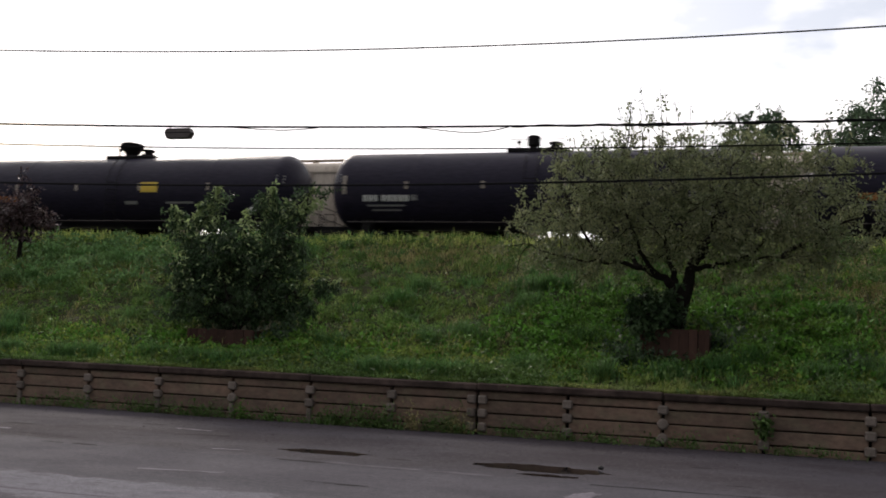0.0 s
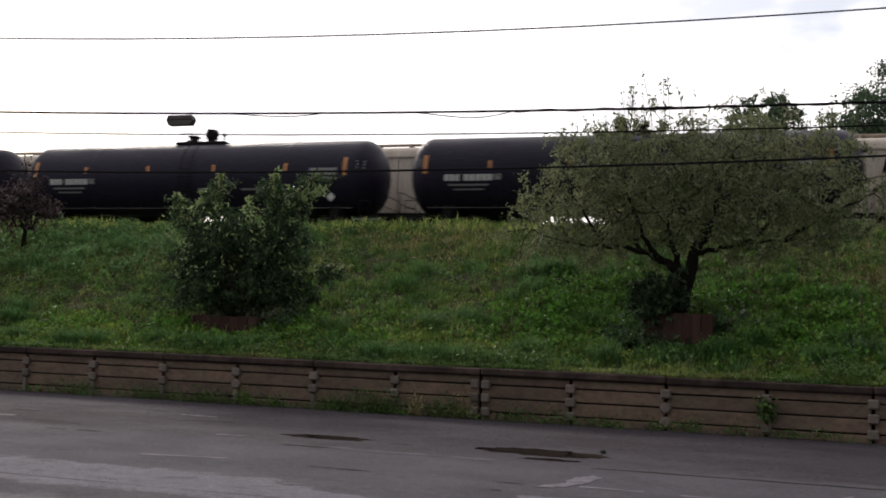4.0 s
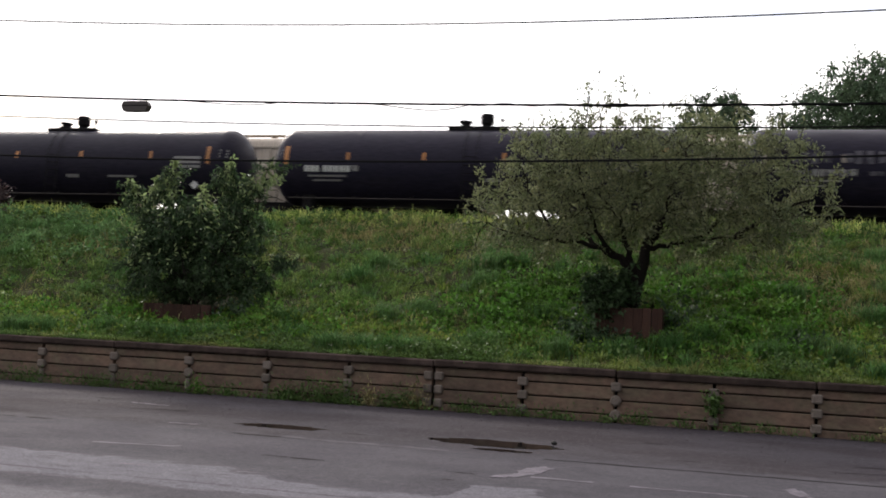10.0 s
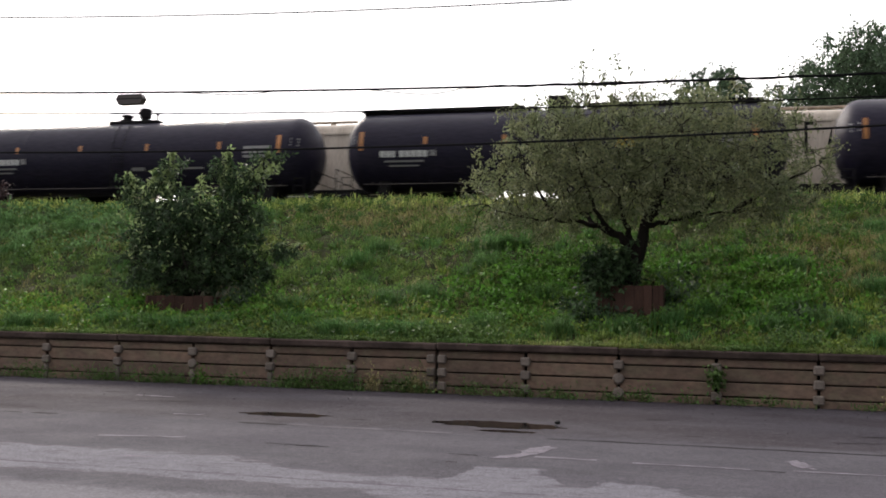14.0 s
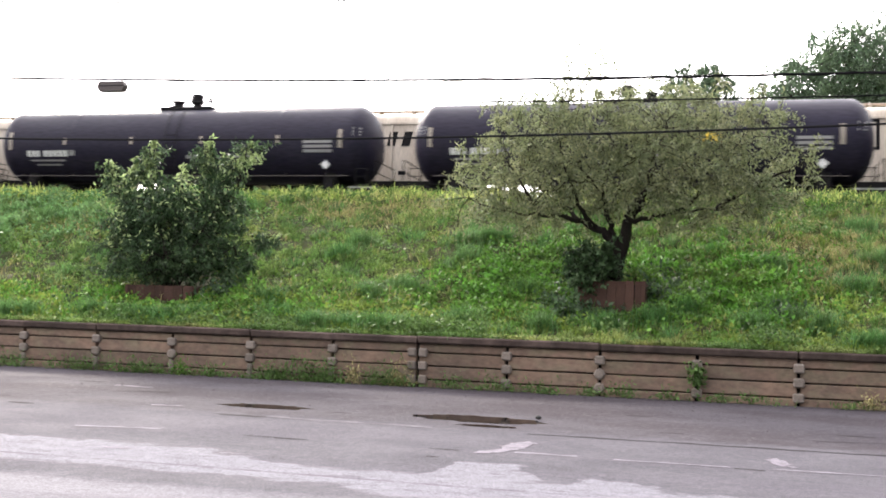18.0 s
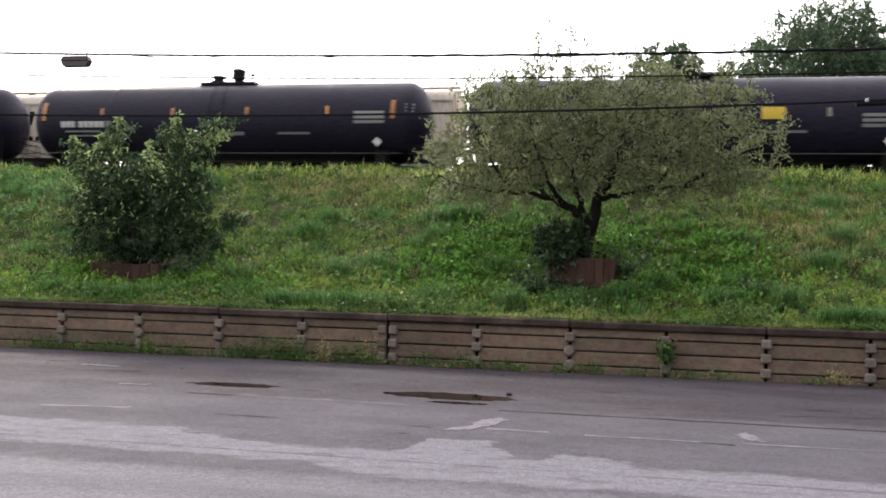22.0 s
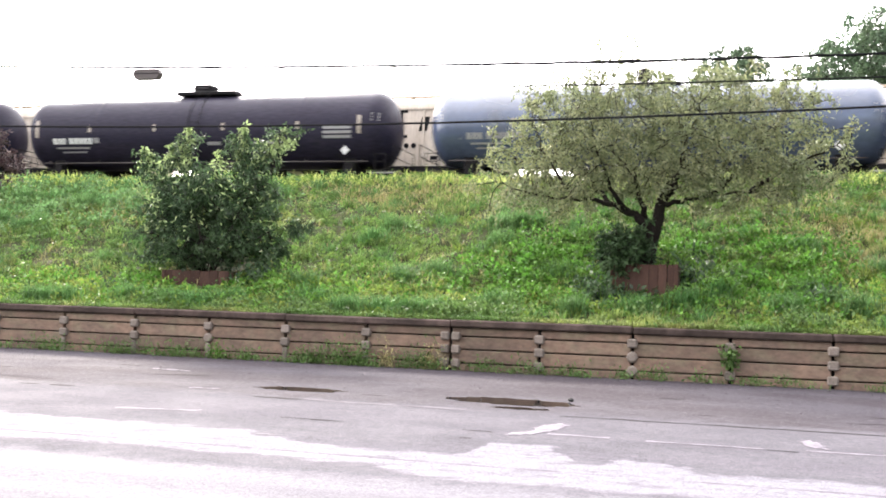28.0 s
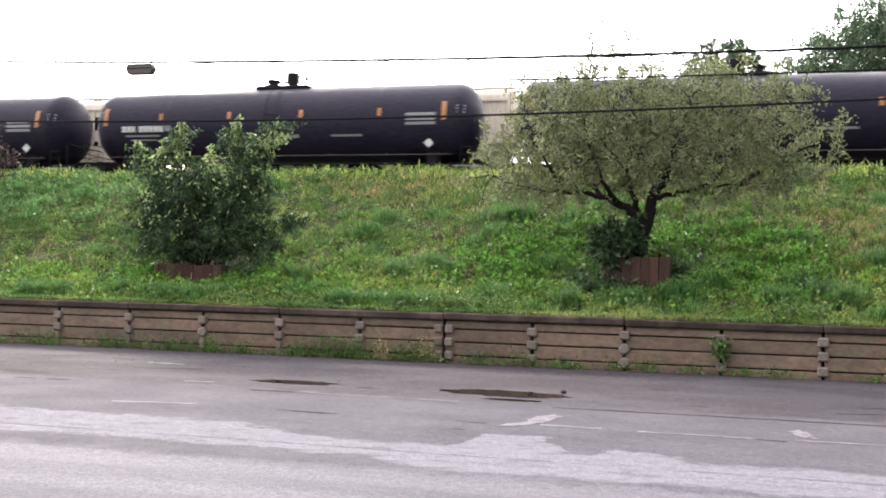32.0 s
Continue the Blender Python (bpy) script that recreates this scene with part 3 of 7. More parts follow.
def blades_mesh(name, roots, height, width, lean=0.35, per=3):
    """Grass: each root carries bent blades of two pieces."""
    n = len(roots) * per
    base = np.repeat(roots, per, axis=0) + np.c_[RNG.normal(0, 0.035, (n, 2)), np.zeros(n)]
    h = np.repeat(np.broadcast_to(height, (len(roots),)), per) * RNG.uniform(0.55, 1.25, n)
    a = RNG.uniform(0, 2 * math.pi, n)
    dirv = np.c_[np.cos(a), np.sin(a), np.zeros(n)]
    side = np.c_[-np.sin(a), np.cos(a), np.zeros(n)] * (width * RNG.uniform(0.6, 1.3, n) / 2)[:, None]
    l1 = dirv * (h * lean * RNG.uniform(0.1, 0.6, n))[:, None]
    l2 = dirv * (h * lean * RNG.uniform(0.6, 2.2, n))[:, None]
    up = np.array([0, 0, 1.0])
    v = np.stack([base - side, base + side, base + l1 + up * (h * 0.6)[:, None] + side * 0.8, base + l1 + up * (h * 0.6)[:, None] - side * 0.8,
                  base + l2 + up * h[:, None]], axis=1).reshape(-1, 3)
    i = np.arange(n)[:, None] * 5
    f = np.concatenate([np.hstack([i, i + 1, i + 2]), np.hstack([i, i + 2, i + 3]), np.hstack([i + 3, i + 2, i + 4])])
    return fast_mesh(name, v, f)


# ---- ground, road, embankment ----
WALL_Y, CAP_Z = 22.07, 1.28
SLOPE_Y = [22.2, 23.6, 25.4, 28.0, 31.5, 34.3, 35.2, 36.0, 36.8, 37.4]
SLOPE_Z = [1.19, 1.45, 2.02, 3.12, 4.74, 5.93, 6.08, 6.04, 5.70, 5.38]


def road_z(y):
    return 0.022 * (np.minimum(y, 22.1) - 12.0) - 0.03


def slope_z(x, y):
    z = np.interp(y, SLOPE_Y, SLOPE_Z)
    k = np.clip((y - 22.6) / 2.0, 0, 1) * np.clip((36.2 - y) / 1.0, 0, 1)
    wave = 0.10 * np.sin(x * 0.55 + 1.3) * np.sin(y * 0.6 + x * 0.13) + 0.05 * np.sin(x * 1.7 + y * 1.1) + 0.075 * np.sin(x * 3.1 - y * 1.7) * np.sin(y * 4.1 + x * 1.3) + 0.05 * np.sin(x * 5.3 + 1.1 * np.sin(y * 2.1)) * np.sin(y * 6.3 - x * 0.9)
    return z + wave * k


def grid_mesh(name, xs, ys, zf):
    X, Y = np.meshgrid(np.array(xs, float), np.array(ys, float), indexing="ij")
    v = np.stack([X, Y, zf(X, Y)], axis=-1).reshape(-1, 3)
    nx, ny = len(xs), len(ys)
    i, j = np.meshgrid(np.arange(nx - 1), np.arange(ny - 1), indexing="ij")
    a = (i * ny + j).ravel()
    f = np.stack([a, a + ny, a + ny + 1, a + 1], axis=1)
    me = fast_mesh(name, v, f)
    me.shade_smooth()
    return me


def ground_z(x, y):
    z = np.where(y < 22.32, road_z(y) - 0.06, np.where(y > 37.3, 5.34, slope_z(x, y)))
    return z


far_x = [-2500, -900, -300, -120, -60] + list(np.arange(-40, 30.1, 0.25)) + [45, 90, 250, 900, 2500]
far_y = [-2500, -700, -150, -30, 0, 15, 22.3, 22.34] + list(np.arange(22.6, 37.5, 0.2)) + [37.6, 42, 55, 120, 400, 1000, 2600]
tagged(part("ground", grid_mesh("ground", far_x, far_y, ground_z), "soil"), "grassy railway embankment rising behind a low retaining wall", "ground", kind="structure")
road_x = [-2000, -600, -200, -80, -40] + list(np.arange(-26, 14.1, 1.0)) + [30, 80, 250, 800, 2000]
tagged(part("road", grid_mesh("road", road_x, [-14, -6, 0] + list(np.arange(4, 22.01, 1.0)), lambda x, y: road_z(y) + 0.0 * x), "asphalt"),
       "worn damp grey asphalt road with pale streaks", "road", kind="structure")


def blob_mesh(name, outline, zoff):
    """A flat patch that lies on the road, from an outline of (x, y)."""
    pts = [(x, y, float(road_z(y)) + zoff) for x, y in outline]
    g = Geo()
    g.add(pts, [tuple(range(len(pts)))])
    return g


def lens_outline(x0, x1, y0, y1, n=28, wob=0.12, seed=1):
    r = random.Random(seed)
    out = []
    for i in range(n):
        a = 2 * math.pi * i / n
        k = 1 + wob * (r.random() - 0.5) * 2
        out.append(((x0 + x1) / 2 + math.cos(a) * (x1 - x0) / 2 * k, (y0 + y1) / 2 + math.sin(a) * (y1 - y0) / 2 * k))
    return out


for (x0, x1, y0, y1, seed) in ((-4.45, -2.35, 16.05, 16.95, 3), (-3.55, -2.65, 15.5, 15.78, 5), (-7.95, -6.35, 16.2, 16.8, 8)):
    tagged(part("puddle", blob_mesh("puddle", lens_outline(x0, x1, y0, y1, 36, 0.16, seed), 0.004), "water"),
           "shallow dark puddle lying on the asphalt", "puddle", "puddles on the road", "structure")
for (x0, x1, y0, y1, seed) in ((-7.4, -6.5, 15.02, 15.16, 11), (-11.1, -10.6, 14.93, 15.08, 12), (-11.75, -11.25, 14.95, 15.03, 16), (-10.4, -9.6, 17.72, 17.86, 13), (-12.55, -11.9, 19.1, 19.24, 14), (-5.95, -5.5, 16.2, 16.3, 17),
                               (-5.45, -5.1, 12.92, 13.0, 15), (-1.2, -0.7, 18.3, 18.42, 18), (2.1, 2.7, 17.1, 17.22, 19), (-14.6, -13.8, 17.4, 17.55, 20)):
    tagged(part("damp_patch", blob_mesh("damp_patch", lens_outline(x0, x1, y0, y1, 20, 0.25, seed), 0.004), "tar"),
           "small dark damp patch on the asphalt", "damp patch", "damp patches on the road", "structure")


def strip(name, pts, width, mat, label, seed=2, z=0.004):
    r = random.Random(seed)
    g = Geo()
    v = []
    for x, y in pts:
        w = width * (0.55 + 0.9 * r.random()) / 2
        j = (r.random() - 0.5) * width * 0.6
        for s in (-1, 1):
            yy = y + j + s * w
            v.append((x, yy, float(road_z(yy)) + z))
    g.add(v, [(2 * i, 2 * i + 2, 2 * i + 3, 2 * i + 1) for i in range(len(pts) - 1)])
    return tagged(part(name, g, mat), label, "road marking" if mat != "tar" else "road crack", "", "structure")


strip("tar_crack", [(x, 15.02) for x in np.arange(-2.35, 14, 0.3)], 0.07, "tar", "long dark crack sealed along the road", 4)
strip("paint_line", [(x, 13.08) for x in np.arange(-2.2, -1.4, 0.2)], 0.10, "paint", "worn pale paint line on the road", 5, 0.005)
strip("paint_line", [(x, 13.03) for x in np.arange(-0.95, 0.5, 0.2)], 0.08, "paint", "worn pale paint line on the road", 6, 0.005)
strip("paint_line", [(x, 13.13) for x in np.arange(0.95, 9.0, 0.3)], 0.09, "paint", "worn pale paint line on the road", 7, 0.005)
for x0, x1, y0, y1, w, k in ((-8.4, -7.2, 12.85, 13.12, 0.1, 11), (-11.4, -10.5, 18.72, 18.6, 0.12, 12), (-6.95, -6.6, 11.25, 11.3, 0.07, 14), (-5.5, -5.25, 11.46, 11.48, 0.07, 15),
                            (-15.0, -13.6, 16.5, 16.45, 0.14, 16), (3.6, 5.2, 16.6, 16.55, 0.1, 17)):
    strip("paint_line", [(x, y0 + (y1 - y0) * (x - x0) / (x1 - x0)) for x in np.linspace(x0, x1, 9)], w, "paint", "worn pale paint line on the road", k, 0.005)
for x0, x1, y0, y1, w, k in ((-5.9, -4.95, 13.0, 12.98, 0.03, 21), (-3.3, -2.9, 12.97, 12.94, 0.035, 22), (-10.7, -9.7, 17.6, 18.0, 0.07, 23), (0.5, 0.85, 12.96, 12.95, 0.05, 24), (1.7, 3.6, 16.2, 16.6, 0.05, 25), (-0.5, -0.15, 16.14, 16.16, 0.06, 26),
                            (-3.15, -3.0, 12.27, 12.28, 0.05, 27), (-13.0, -11.6, 16.0, 15.8, 0.05, 28)):
    strip("tar_crack", [(x, y0 + (y1 - y0) * (x - x0) / (x1 - x0)) for x in np.linspace(x0, x1, 9)], w, "tar", "short dark crack in the asphalt", k)


strip("paint_line", [(x, 15.16 - 0.045 * (x + 6.5)) for x in np.linspace(-6.5, -3.8, 14)], 0.16, "faint", "faint worn paint line on the road", 13, 0.005)


def ragged(outline, seed, amp=0.05):
    r = random.Random(seed)
    out = []
    for (xa, ya), (xb, yb) in zip(outline, outline[1:] + outline[:1]):
        for k in range(6):
            out.append((xa + (xb - xa) * k / 6 + r.gauss(0, amp * 0.5), ya + (yb - ya) * k / 6 + r.gauss(0, amp)))
    return out


for seed, outline in ((1, [(-2.42, 13.9), (-2.25, 14.12), (-2.05, 14.05), (-2.15, 13.5), (-2.4, 12.95), (-2.72, 12.75), (-2.45, 13.3)]), (2, [(0.92, 14.0), (1.08, 14.12), (1.2, 13.7), (1.22, 13.4), (1.05, 13.45)]),
                      (4, [(-8.9, 15.82), (-8.4, 15.92), (-8.4, 15.84), (-8.85, 15.76)])):
    tagged(part("paint_patch", blob_mesh("paint_patch", ragged(outline, seed), 0.006), "paint"), "worn patch of pale road paint", "road marking", "paint patches", "structure")


# ---- tracks ----
RAIL_Z = 5.6


def track(y, label):
    t = tagged(new("railway_track"), label, "railway track", "tracks on the embankment", "structure")
    part("ballast_bed", Geo().add([(-900, y - 2.0, 5.33), (900, y - 2.0, 5.33), (900, y - 1.4, 5.42), (-900, y - 1.4, 5.42), (900, y + 1.4, 5.42), (-900, y + 1.4, 5.42),
                                   (900, y + 2.0, 5.33), (-900, y + 2.0, 5.33)], [(0, 1, 2, 3), (3, 2, 4, 5), (5, 4, 6, 7)]), "ballast", t)
    ties = Geo()
    for i in range(-90, 61):
        ties.box(i * 0.52 - 0.11, i * 0.52 + 0.11, y - 1.3, y + 1.3, 5.36, 5.45, 0.01)
    tagged(part("sleepers", ties, "bark", t), kind="stuff")
    for s in (-0.72, 0.72):
        g = Geo().box(-900, 900, y + s - 0.07, y + s + 0.07, 5.44, 5.46).box(-900, 900, y + s - 0.012, y + s + 0.012, 5.46, 5.57).box(-900, 900, y + s - 0.036, y + s + 0.036, 5.56, RAIL_Z)
        part("rail", g, "rail", t)


track(39.0, "railway track on grey ballast along the embankment")
track(43.5, "second railway track on grey ballast behind the first")


# ---- tank cars ----
TANK_R, TANK_HALF, AXIS_Z = 1.56, 8.46, 2.99       # the axis above the rail


def on_tank(g, x0, x1, z0, z1, lift=0.012):
    """A thin curved plate on the tank's near side between two heights above the axis."""
    n = 5
    v = []
    for i in range(n):
        z = 0.04 + z0 + (z1 - z0) * i / (n - 1)
        for r in (TANK_R + lift, TANK_R - 0.01):
            y = -math.sqrt(max(r * r - z * z, 0.0))
            v += [(x0, y, AXIS_Z + z), (x1, y, AXIS_Z + z)]
    f = []
    for i in range(n - 1):
        a = i * 4
        f += [(a, a + 1, a + 5, a + 4), (a + 2, a + 6, a + 7, a + 3), (a, a + 4, a + 6, a + 2), (a + 1, a + 3, a + 7, a + 5)]
    f += [(0, 2, 3, 1), (a + 4, a + 5, a + 7, a + 6)]
    return g.add(v, f)


def truck(parent, x):
    t = part("truck", Geo().box(x - 0.25, x + 0.25, -1.05, 1.05, 0.42, 0.78, 0.03), "steel", parent)
    for s in (-1, 1):
        g = Geo()
        g.box(x - 1.25, x + 1.25, s * 1.02 - 0.07, s * 1.02 + 0.07, 0.62, 0.8, 0.03).box(x - 0.75, x + 0.75, s * 1.02 - 0.07, s * 1.02 + 0.07, 0.2, 0.34, 0.03)
        for e in (-1, 1):
            g.add([(x + e * 0.72, s * 1.02 - 0.07, 0.22), (x + e * 1.2, s * 1.02 - 0.07, 0.6), (x + e * 1.2, s * 1.02 - 0.07, 0.75), (x + e * 0.6, s * 1.02 - 0.07, 0.36),
                   (x + e * 0.72, s * 1.02 + 0.07, 0.22), (x + e * 1.2, s * 1.02 + 0.07, 0.6), (x + e * 1.2, s * 1.02 + 0.07, 0.75), (x + e * 0.6, s * 1.02 + 0.07, 0.36)],
                  [(0, 1, 2, 3), (4, 7, 6, 5), (0, 4, 5, 1), (1, 5, 6, 2), (2, 6, 7, 3), (3, 7, 4, 0)])
        part("side_frame", g, "steel", t)
    for e in (-0.89, 0.89):
        g = Geo()
        for s in (-1, 1):
            g.lathe([(0.0, s * 0.79), (0.40, s * 0.79), (0.457, s * 0.78), (0.46, s * 0.68), (0.49, s * 0.665), (0.49, s * 0.64), (0.0, s * 0.65)], "y", (x + e, 0, 0.46), 20)
        g.lathe([(0.08, -0.9), (0.08, 0.9)], "y", (x + e, 0, 0.46), 10)
        part("wheelset", g, "steel", t, smooth=True)


def tank_car(kind, flip, label, group, paint="black"):
    """A tank wagon with its middle over x = 0, rails at z = 0. kind: valve, funnel, walkway, platform; flip mirrors the fittings on top."""
    car = thing("tank_car", label, "tank wagon", group)
    prof = []
    for i in range(9):
        a = math.pi / 2 * i / 8
        prof.append((TANK_R * math.sin(a), -TANK_HALF + 0.86 * (1 - math.cos(a))))
    prof.append((TANK_R, -TANK_HALF + 0.96))
    for x in (-4.6, 0.0, 4.6):
        prof += [(TANK_R, x - 0.14), (TANK_R, x - 0.05), (TANK_R + 0.008, x - 0.02), (TANK_R + 0.008, x + 0.02), (TANK_R, x + 0.05), (TANK_R, x + 0.14)]
    prof += [(r, -h) for r, h in reversed(prof[:10])]
    part("tank", Geo().lathe(prof, "x", (0, 0, AXIS_Z), 48), paint, car, smooth=True)
    for s in (-1, 1):
        part("stub_sill", Geo().box(min(s * 5.3, s * 8.3), max(s * 5.3, s * 8.3), -0.3, 0.3, 0.85, 1.3, 0.03), "steel", car)
        part("end_platform", Geo().box(min(s * 7.6, s * 8.75), max(s * 7.6, s * 8.75), -1.35, 1.35, 0.95, 1.2, 0.03), "steel", car)
    for x in (-6.7, 6.7):
        g = Geo().box(x - 0.2, x + 0.2, -1.15, 1.15, 1.0, 1.55, 0.03)
        for s in (-1, 1):
            g.box(x - 0.25, x + 0.25, s * 0.8 - 0.16, s * 0.8 + 0.16, 1.2, 1.85, 0.03)
        part("saddle", g, "steel", car)
        truck(car, x)
    for s in (-1, 1):
        g = Geo().box(min(s * 8.7, s * 9.15), max(s * 8.7, s * 9.15), -0.13, 0.13, 0.8, 1.06, 0.04)
        part("coupler", g, "steel", car)
        g = Geo()
        g.tube([(s * 8.62, -1.3, 1.2), (s * 8.62, -1.3, 2.2), (s * 8.62, 1.3, 2.2), (s * 8.62, 1.3, 1.2)], 0.022, 6)
        g.tube([(s * 8.62, -1.3, 1.75), (s * 8.62, 1.3, 1.75)], 0.018, 6)
        part("end_rail", g, "steel", car)
        g = Geo()
        g.tube([(s * 7.9, -1.42, 0.45), (s * 7.9, -1.42, 1.9)], 0.02, 6).tube([(s * 8.35, -1.42, 0.45), (s * 8.35, -1.42, 1.9)], 0.02, 6)
        for z in (0.5, 0.85, 1.2, 1.55, 1.85):
            g.tube([(s * 7.9, -1.42, z), (s * 8.35, -1.42, z)], 0.016, 5)
        part("corner_ladder", g, "steel", car)
    # thin added rail, lighter than the tank, draws a pale line along its foot
    rail = Geo()
    rail.tube([(-7.5, -1.2, 1.6), (7.5, -1.2, 1.6)], 0.02, 5)
    for x in np.arange(-7.2, 7.3, 2.4):
        rail.tube([(x, -1.2, 1.6), (x, -0.9, 1.75)], 0.014, 5)
    part("grab_rail", rail, "cable_box", car)
    m = -1 if flip else 1
    top = AXIS_Z + TANK_R
    if kind == "platform":
        part("service_platform", Geo().box(-1.35, 1.35, -0.75, 0.75, top - 0.02, top + 0.12, 0.02), "steel", car)
        part("manway", Geo().lathe([(0.52, top), (0.52, top + 0.3), (0.45, top + 0.36), (0.0, top + 0.38)], "z", (m * -0.35, 0, 0), 20), "steel", car, smooth=True)
        part("hatch", Geo().box(m * -0.35 - 0.42, m * -0.35 + 0.42, -0.35, 0.35, top + 0.36, top + 0.5, 0.04), "steel", car)
        part("vent", Geo().box(m * 0.95 - 0.3, m * 0.95 + 0.3, -0.25, 0.25, top + 0.1, top + 0.22, 0.03), "steel", car)
    elif kind == "walkway":
        part("running_board", Geo().box(-8.0, -1.3, -0.5, 0.5, top + 0.10, top + 0.16, 0.02).box(1.0, 7.6, -0.5, 0.5, top + 0.10, top + 0.16, 0.02), "steel", car)
        g = Geo()
        for x in list(np.arange(-7.8, -1.3, 1.6)) + list(np.arange(1.2, 7.6, 1.6)):
            g.box(x - 0.03, x + 0.03, -0.4, 0.4, top - 0.12, top + 0.11)
        part("bracket", g, "steel", car)
        part("valve_housing", Geo().box(-0.42, 0.42, -0.42, 0.42, top - 0.05, top + 0.52, 0.05), "steel", car)
        part("vent", Geo().lathe([(0.3, top - 0.05), (0.3, top + 0.12), (0.2, top + 0.18), (0.0, top + 0.2)], "z", (-1.0, 0, 0), 14), "steel", car, smooth=True)
    else:
        part("dome_pad", Geo().box(-1.2, 1.2, -0.55, 0.55, top - 0.08, top + 0.05, 0.02), "steel", car)
        if kind == "funnel":
            prof = [(0.3, top), (0.26, top + 0.16), (0.3, top + 0.24), (0.5, top + 0.46), (0.52, top + 0.64), (0.46, top + 0.68), (0.0, top + 0.69)]
        else:
            prof = [(0.24, top), (0.2, top + 0.12), (0.2, top + 0.24), (0.27, top + 0.27), (0.27, top + 0.62), (0.22, top + 0.66), (0.0, top + 0.67)]
        part("valve_housing", Geo().lathe(prof, "z", (m * -0.25, 0, 0), 20), "steel", car, smooth=True)
        part("manway", Geo().lathe([(0.34, top), (0.34, top + 0.16), (0.2, top + 0.2), (0.2, top + 0.3), (0.28, top + 0.33), (0.28, top + 0.38), (0.0, top + 0.4)], "z", (m * 0.62, 0, 0), 18), "steel", car, smooth=True)
        part("vent_post", Geo().tube([(m * -0.85, 0, top), (m * -0.85, 0, top + 0.48)], 0.035, 6).lathe([(0.0, top + 0.36), (0.09, top + 0.38), (0.09, top + 0.48), (0.0, top + 0.5)], "z", (m * -0.85, 0, 0), 8), "steel", car)
        part("safety_rail", Geo().tube([(-1.1, -0.5, top), (-1.1, -0.5, top + 0.42), (1.1, -0.5, top + 0.42), (1.1, -0.5, top)], 0.012, 5), "steel", car)
    lad = Geo()
    for x in (-0.25, 0.25):
        lad.tube([(x, -1.65, 1.45), (x, -1.65, AXIS_Z + 0.3), (x, -1.35, AXIS_Z + 0.95), (x, -0.8, top + 0.02)], 0.02, 5)
    for z in np.arange(1.6, AXIS_Z + 0.35, 0.32):
        lad.tube([(-0.25, -1.65, z), (0.25, -1.65, z)], 0.014, 5)
    part("side_ladder", lad, "steel", car)
    return car


def dress(car, style, yellow, marks=0):
    """Reflectors, stencils and placards on the near side. style: orange, dim, pale, graffiti."""
    mat = {"orange": "orange", "dim": "pale", "pale": "pale", "graffiti": "pale"}[style]
    drop = 0.2 if style in ("orange", "graffiti") else 0.42
    for i, (x, w, z0, z1) in enumerate(((-7.62, 0.16, 0.05, 0.8), (-5.0, 0.13, 0.25, 0.54), (-1.9, 0.13, 0.25, 0.54), (1.25, 0.13, 0.25, 0.55), (4.55, 0.13, 0.25, 0.56), (7.15, 0.16, 0.05, 0.78))):
        if style == "dim" and i in (0, 5):
            continue
        part("reflector", on_tank(Geo(), x, x + w, z0 - drop, z1 - drop), mat, car)
    stencil = {"orange": "white", "dim": "grey", "pale": "white", "graffiti": "grey"}[style]
    if marks == 2:
        stencil = "rust"
    # stencil on the tank's rounded ends
    for x0 in (7.72, -8.02):
        for k in range(3):
            z = 0.16 + 0.13 * k
            v = []
            for x in (x0, x0 + 0.3):
                r = TANK_R * math.sqrt(1 - max(0.0, (abs(x) - 7.6) / 0.86) ** 2) + 0.012
                for dz in (0.0, 0.07):
                    v.append((x, -math.sqrt(r * r - (z + dz) ** 2), AXIS_Z + z + dz))
            part("end_stencil", Geo().add(v, [(0, 2, 3, 1)]), "grey", car)
    x = -6.75
    for w in (0.20, 0.18, 0.16, 0.0, 0.2, 0.2, 0.2, 0.2, 0.2):
        if w:
            part("stencil_bar", on_tank(Geo(), x, x + w, -0.23 - drop, 0.01 - drop, 0.006), stencil, car)
        x += (w or 0.1) + 0.035
    part("stencil_line", on_tank(Geo(), -6.6, -5.0, -0.42 - drop, -0.35 - drop, 0.006), "grey", car)
    part("stencil_line", on_tank(Geo(), -6.4, -5.2, -0.58 - drop, -0.52 - drop, 0.006), "grey", car)
    part("stencil_mark", on_tank(Geo(), -4.75, -4.5, -0.2 - drop, 0.02 - drop, 0.006), "grey", car)
    if style != "dim":
        g = Geo()
        for k in range(3):
            on_tank(g, 5.7, 6.9, -0.12 - drop + k * 0.18, -0.01 - drop + k * 0.18, 0.006)
        part("data_panel", g, "grey", car, "pale grey stencilled data panel")
    part("lower_mark", on_tank(Geo(), 2.6, 3.9, -0.72, -0.64, 0.006), "grey", car)
    part("lower_mark", on_tank(Geo(), 0.6, 1.2, -0.75, -0.62, 0.006), "grey", car)
    y = -math.sqrt(TANK_R ** 2 - 0.9 ** 2) - 0.07
    z = AXIS_Z - 0.96
    d = 0.19
    g = Geo().add([(6.6 - d, y, z), (6.6, y, z - d), (6.6 + d, y, z), (6.6, y, z + d), (6.6 - d, y + 0.02, z), (6.6, y + 0.02, z - d), (6.6 + d, y + 0.02, z), (6.6, y + 0.02, z + d)],
                  [(0, 1, 2, 3), (7, 6, 5, 4), (0, 4, 5, 1), (1, 5, 6, 2), (2, 6, 7, 3), (3, 7, 4, 0)])
    part("placard", g, "white", car, "white diamond placard")
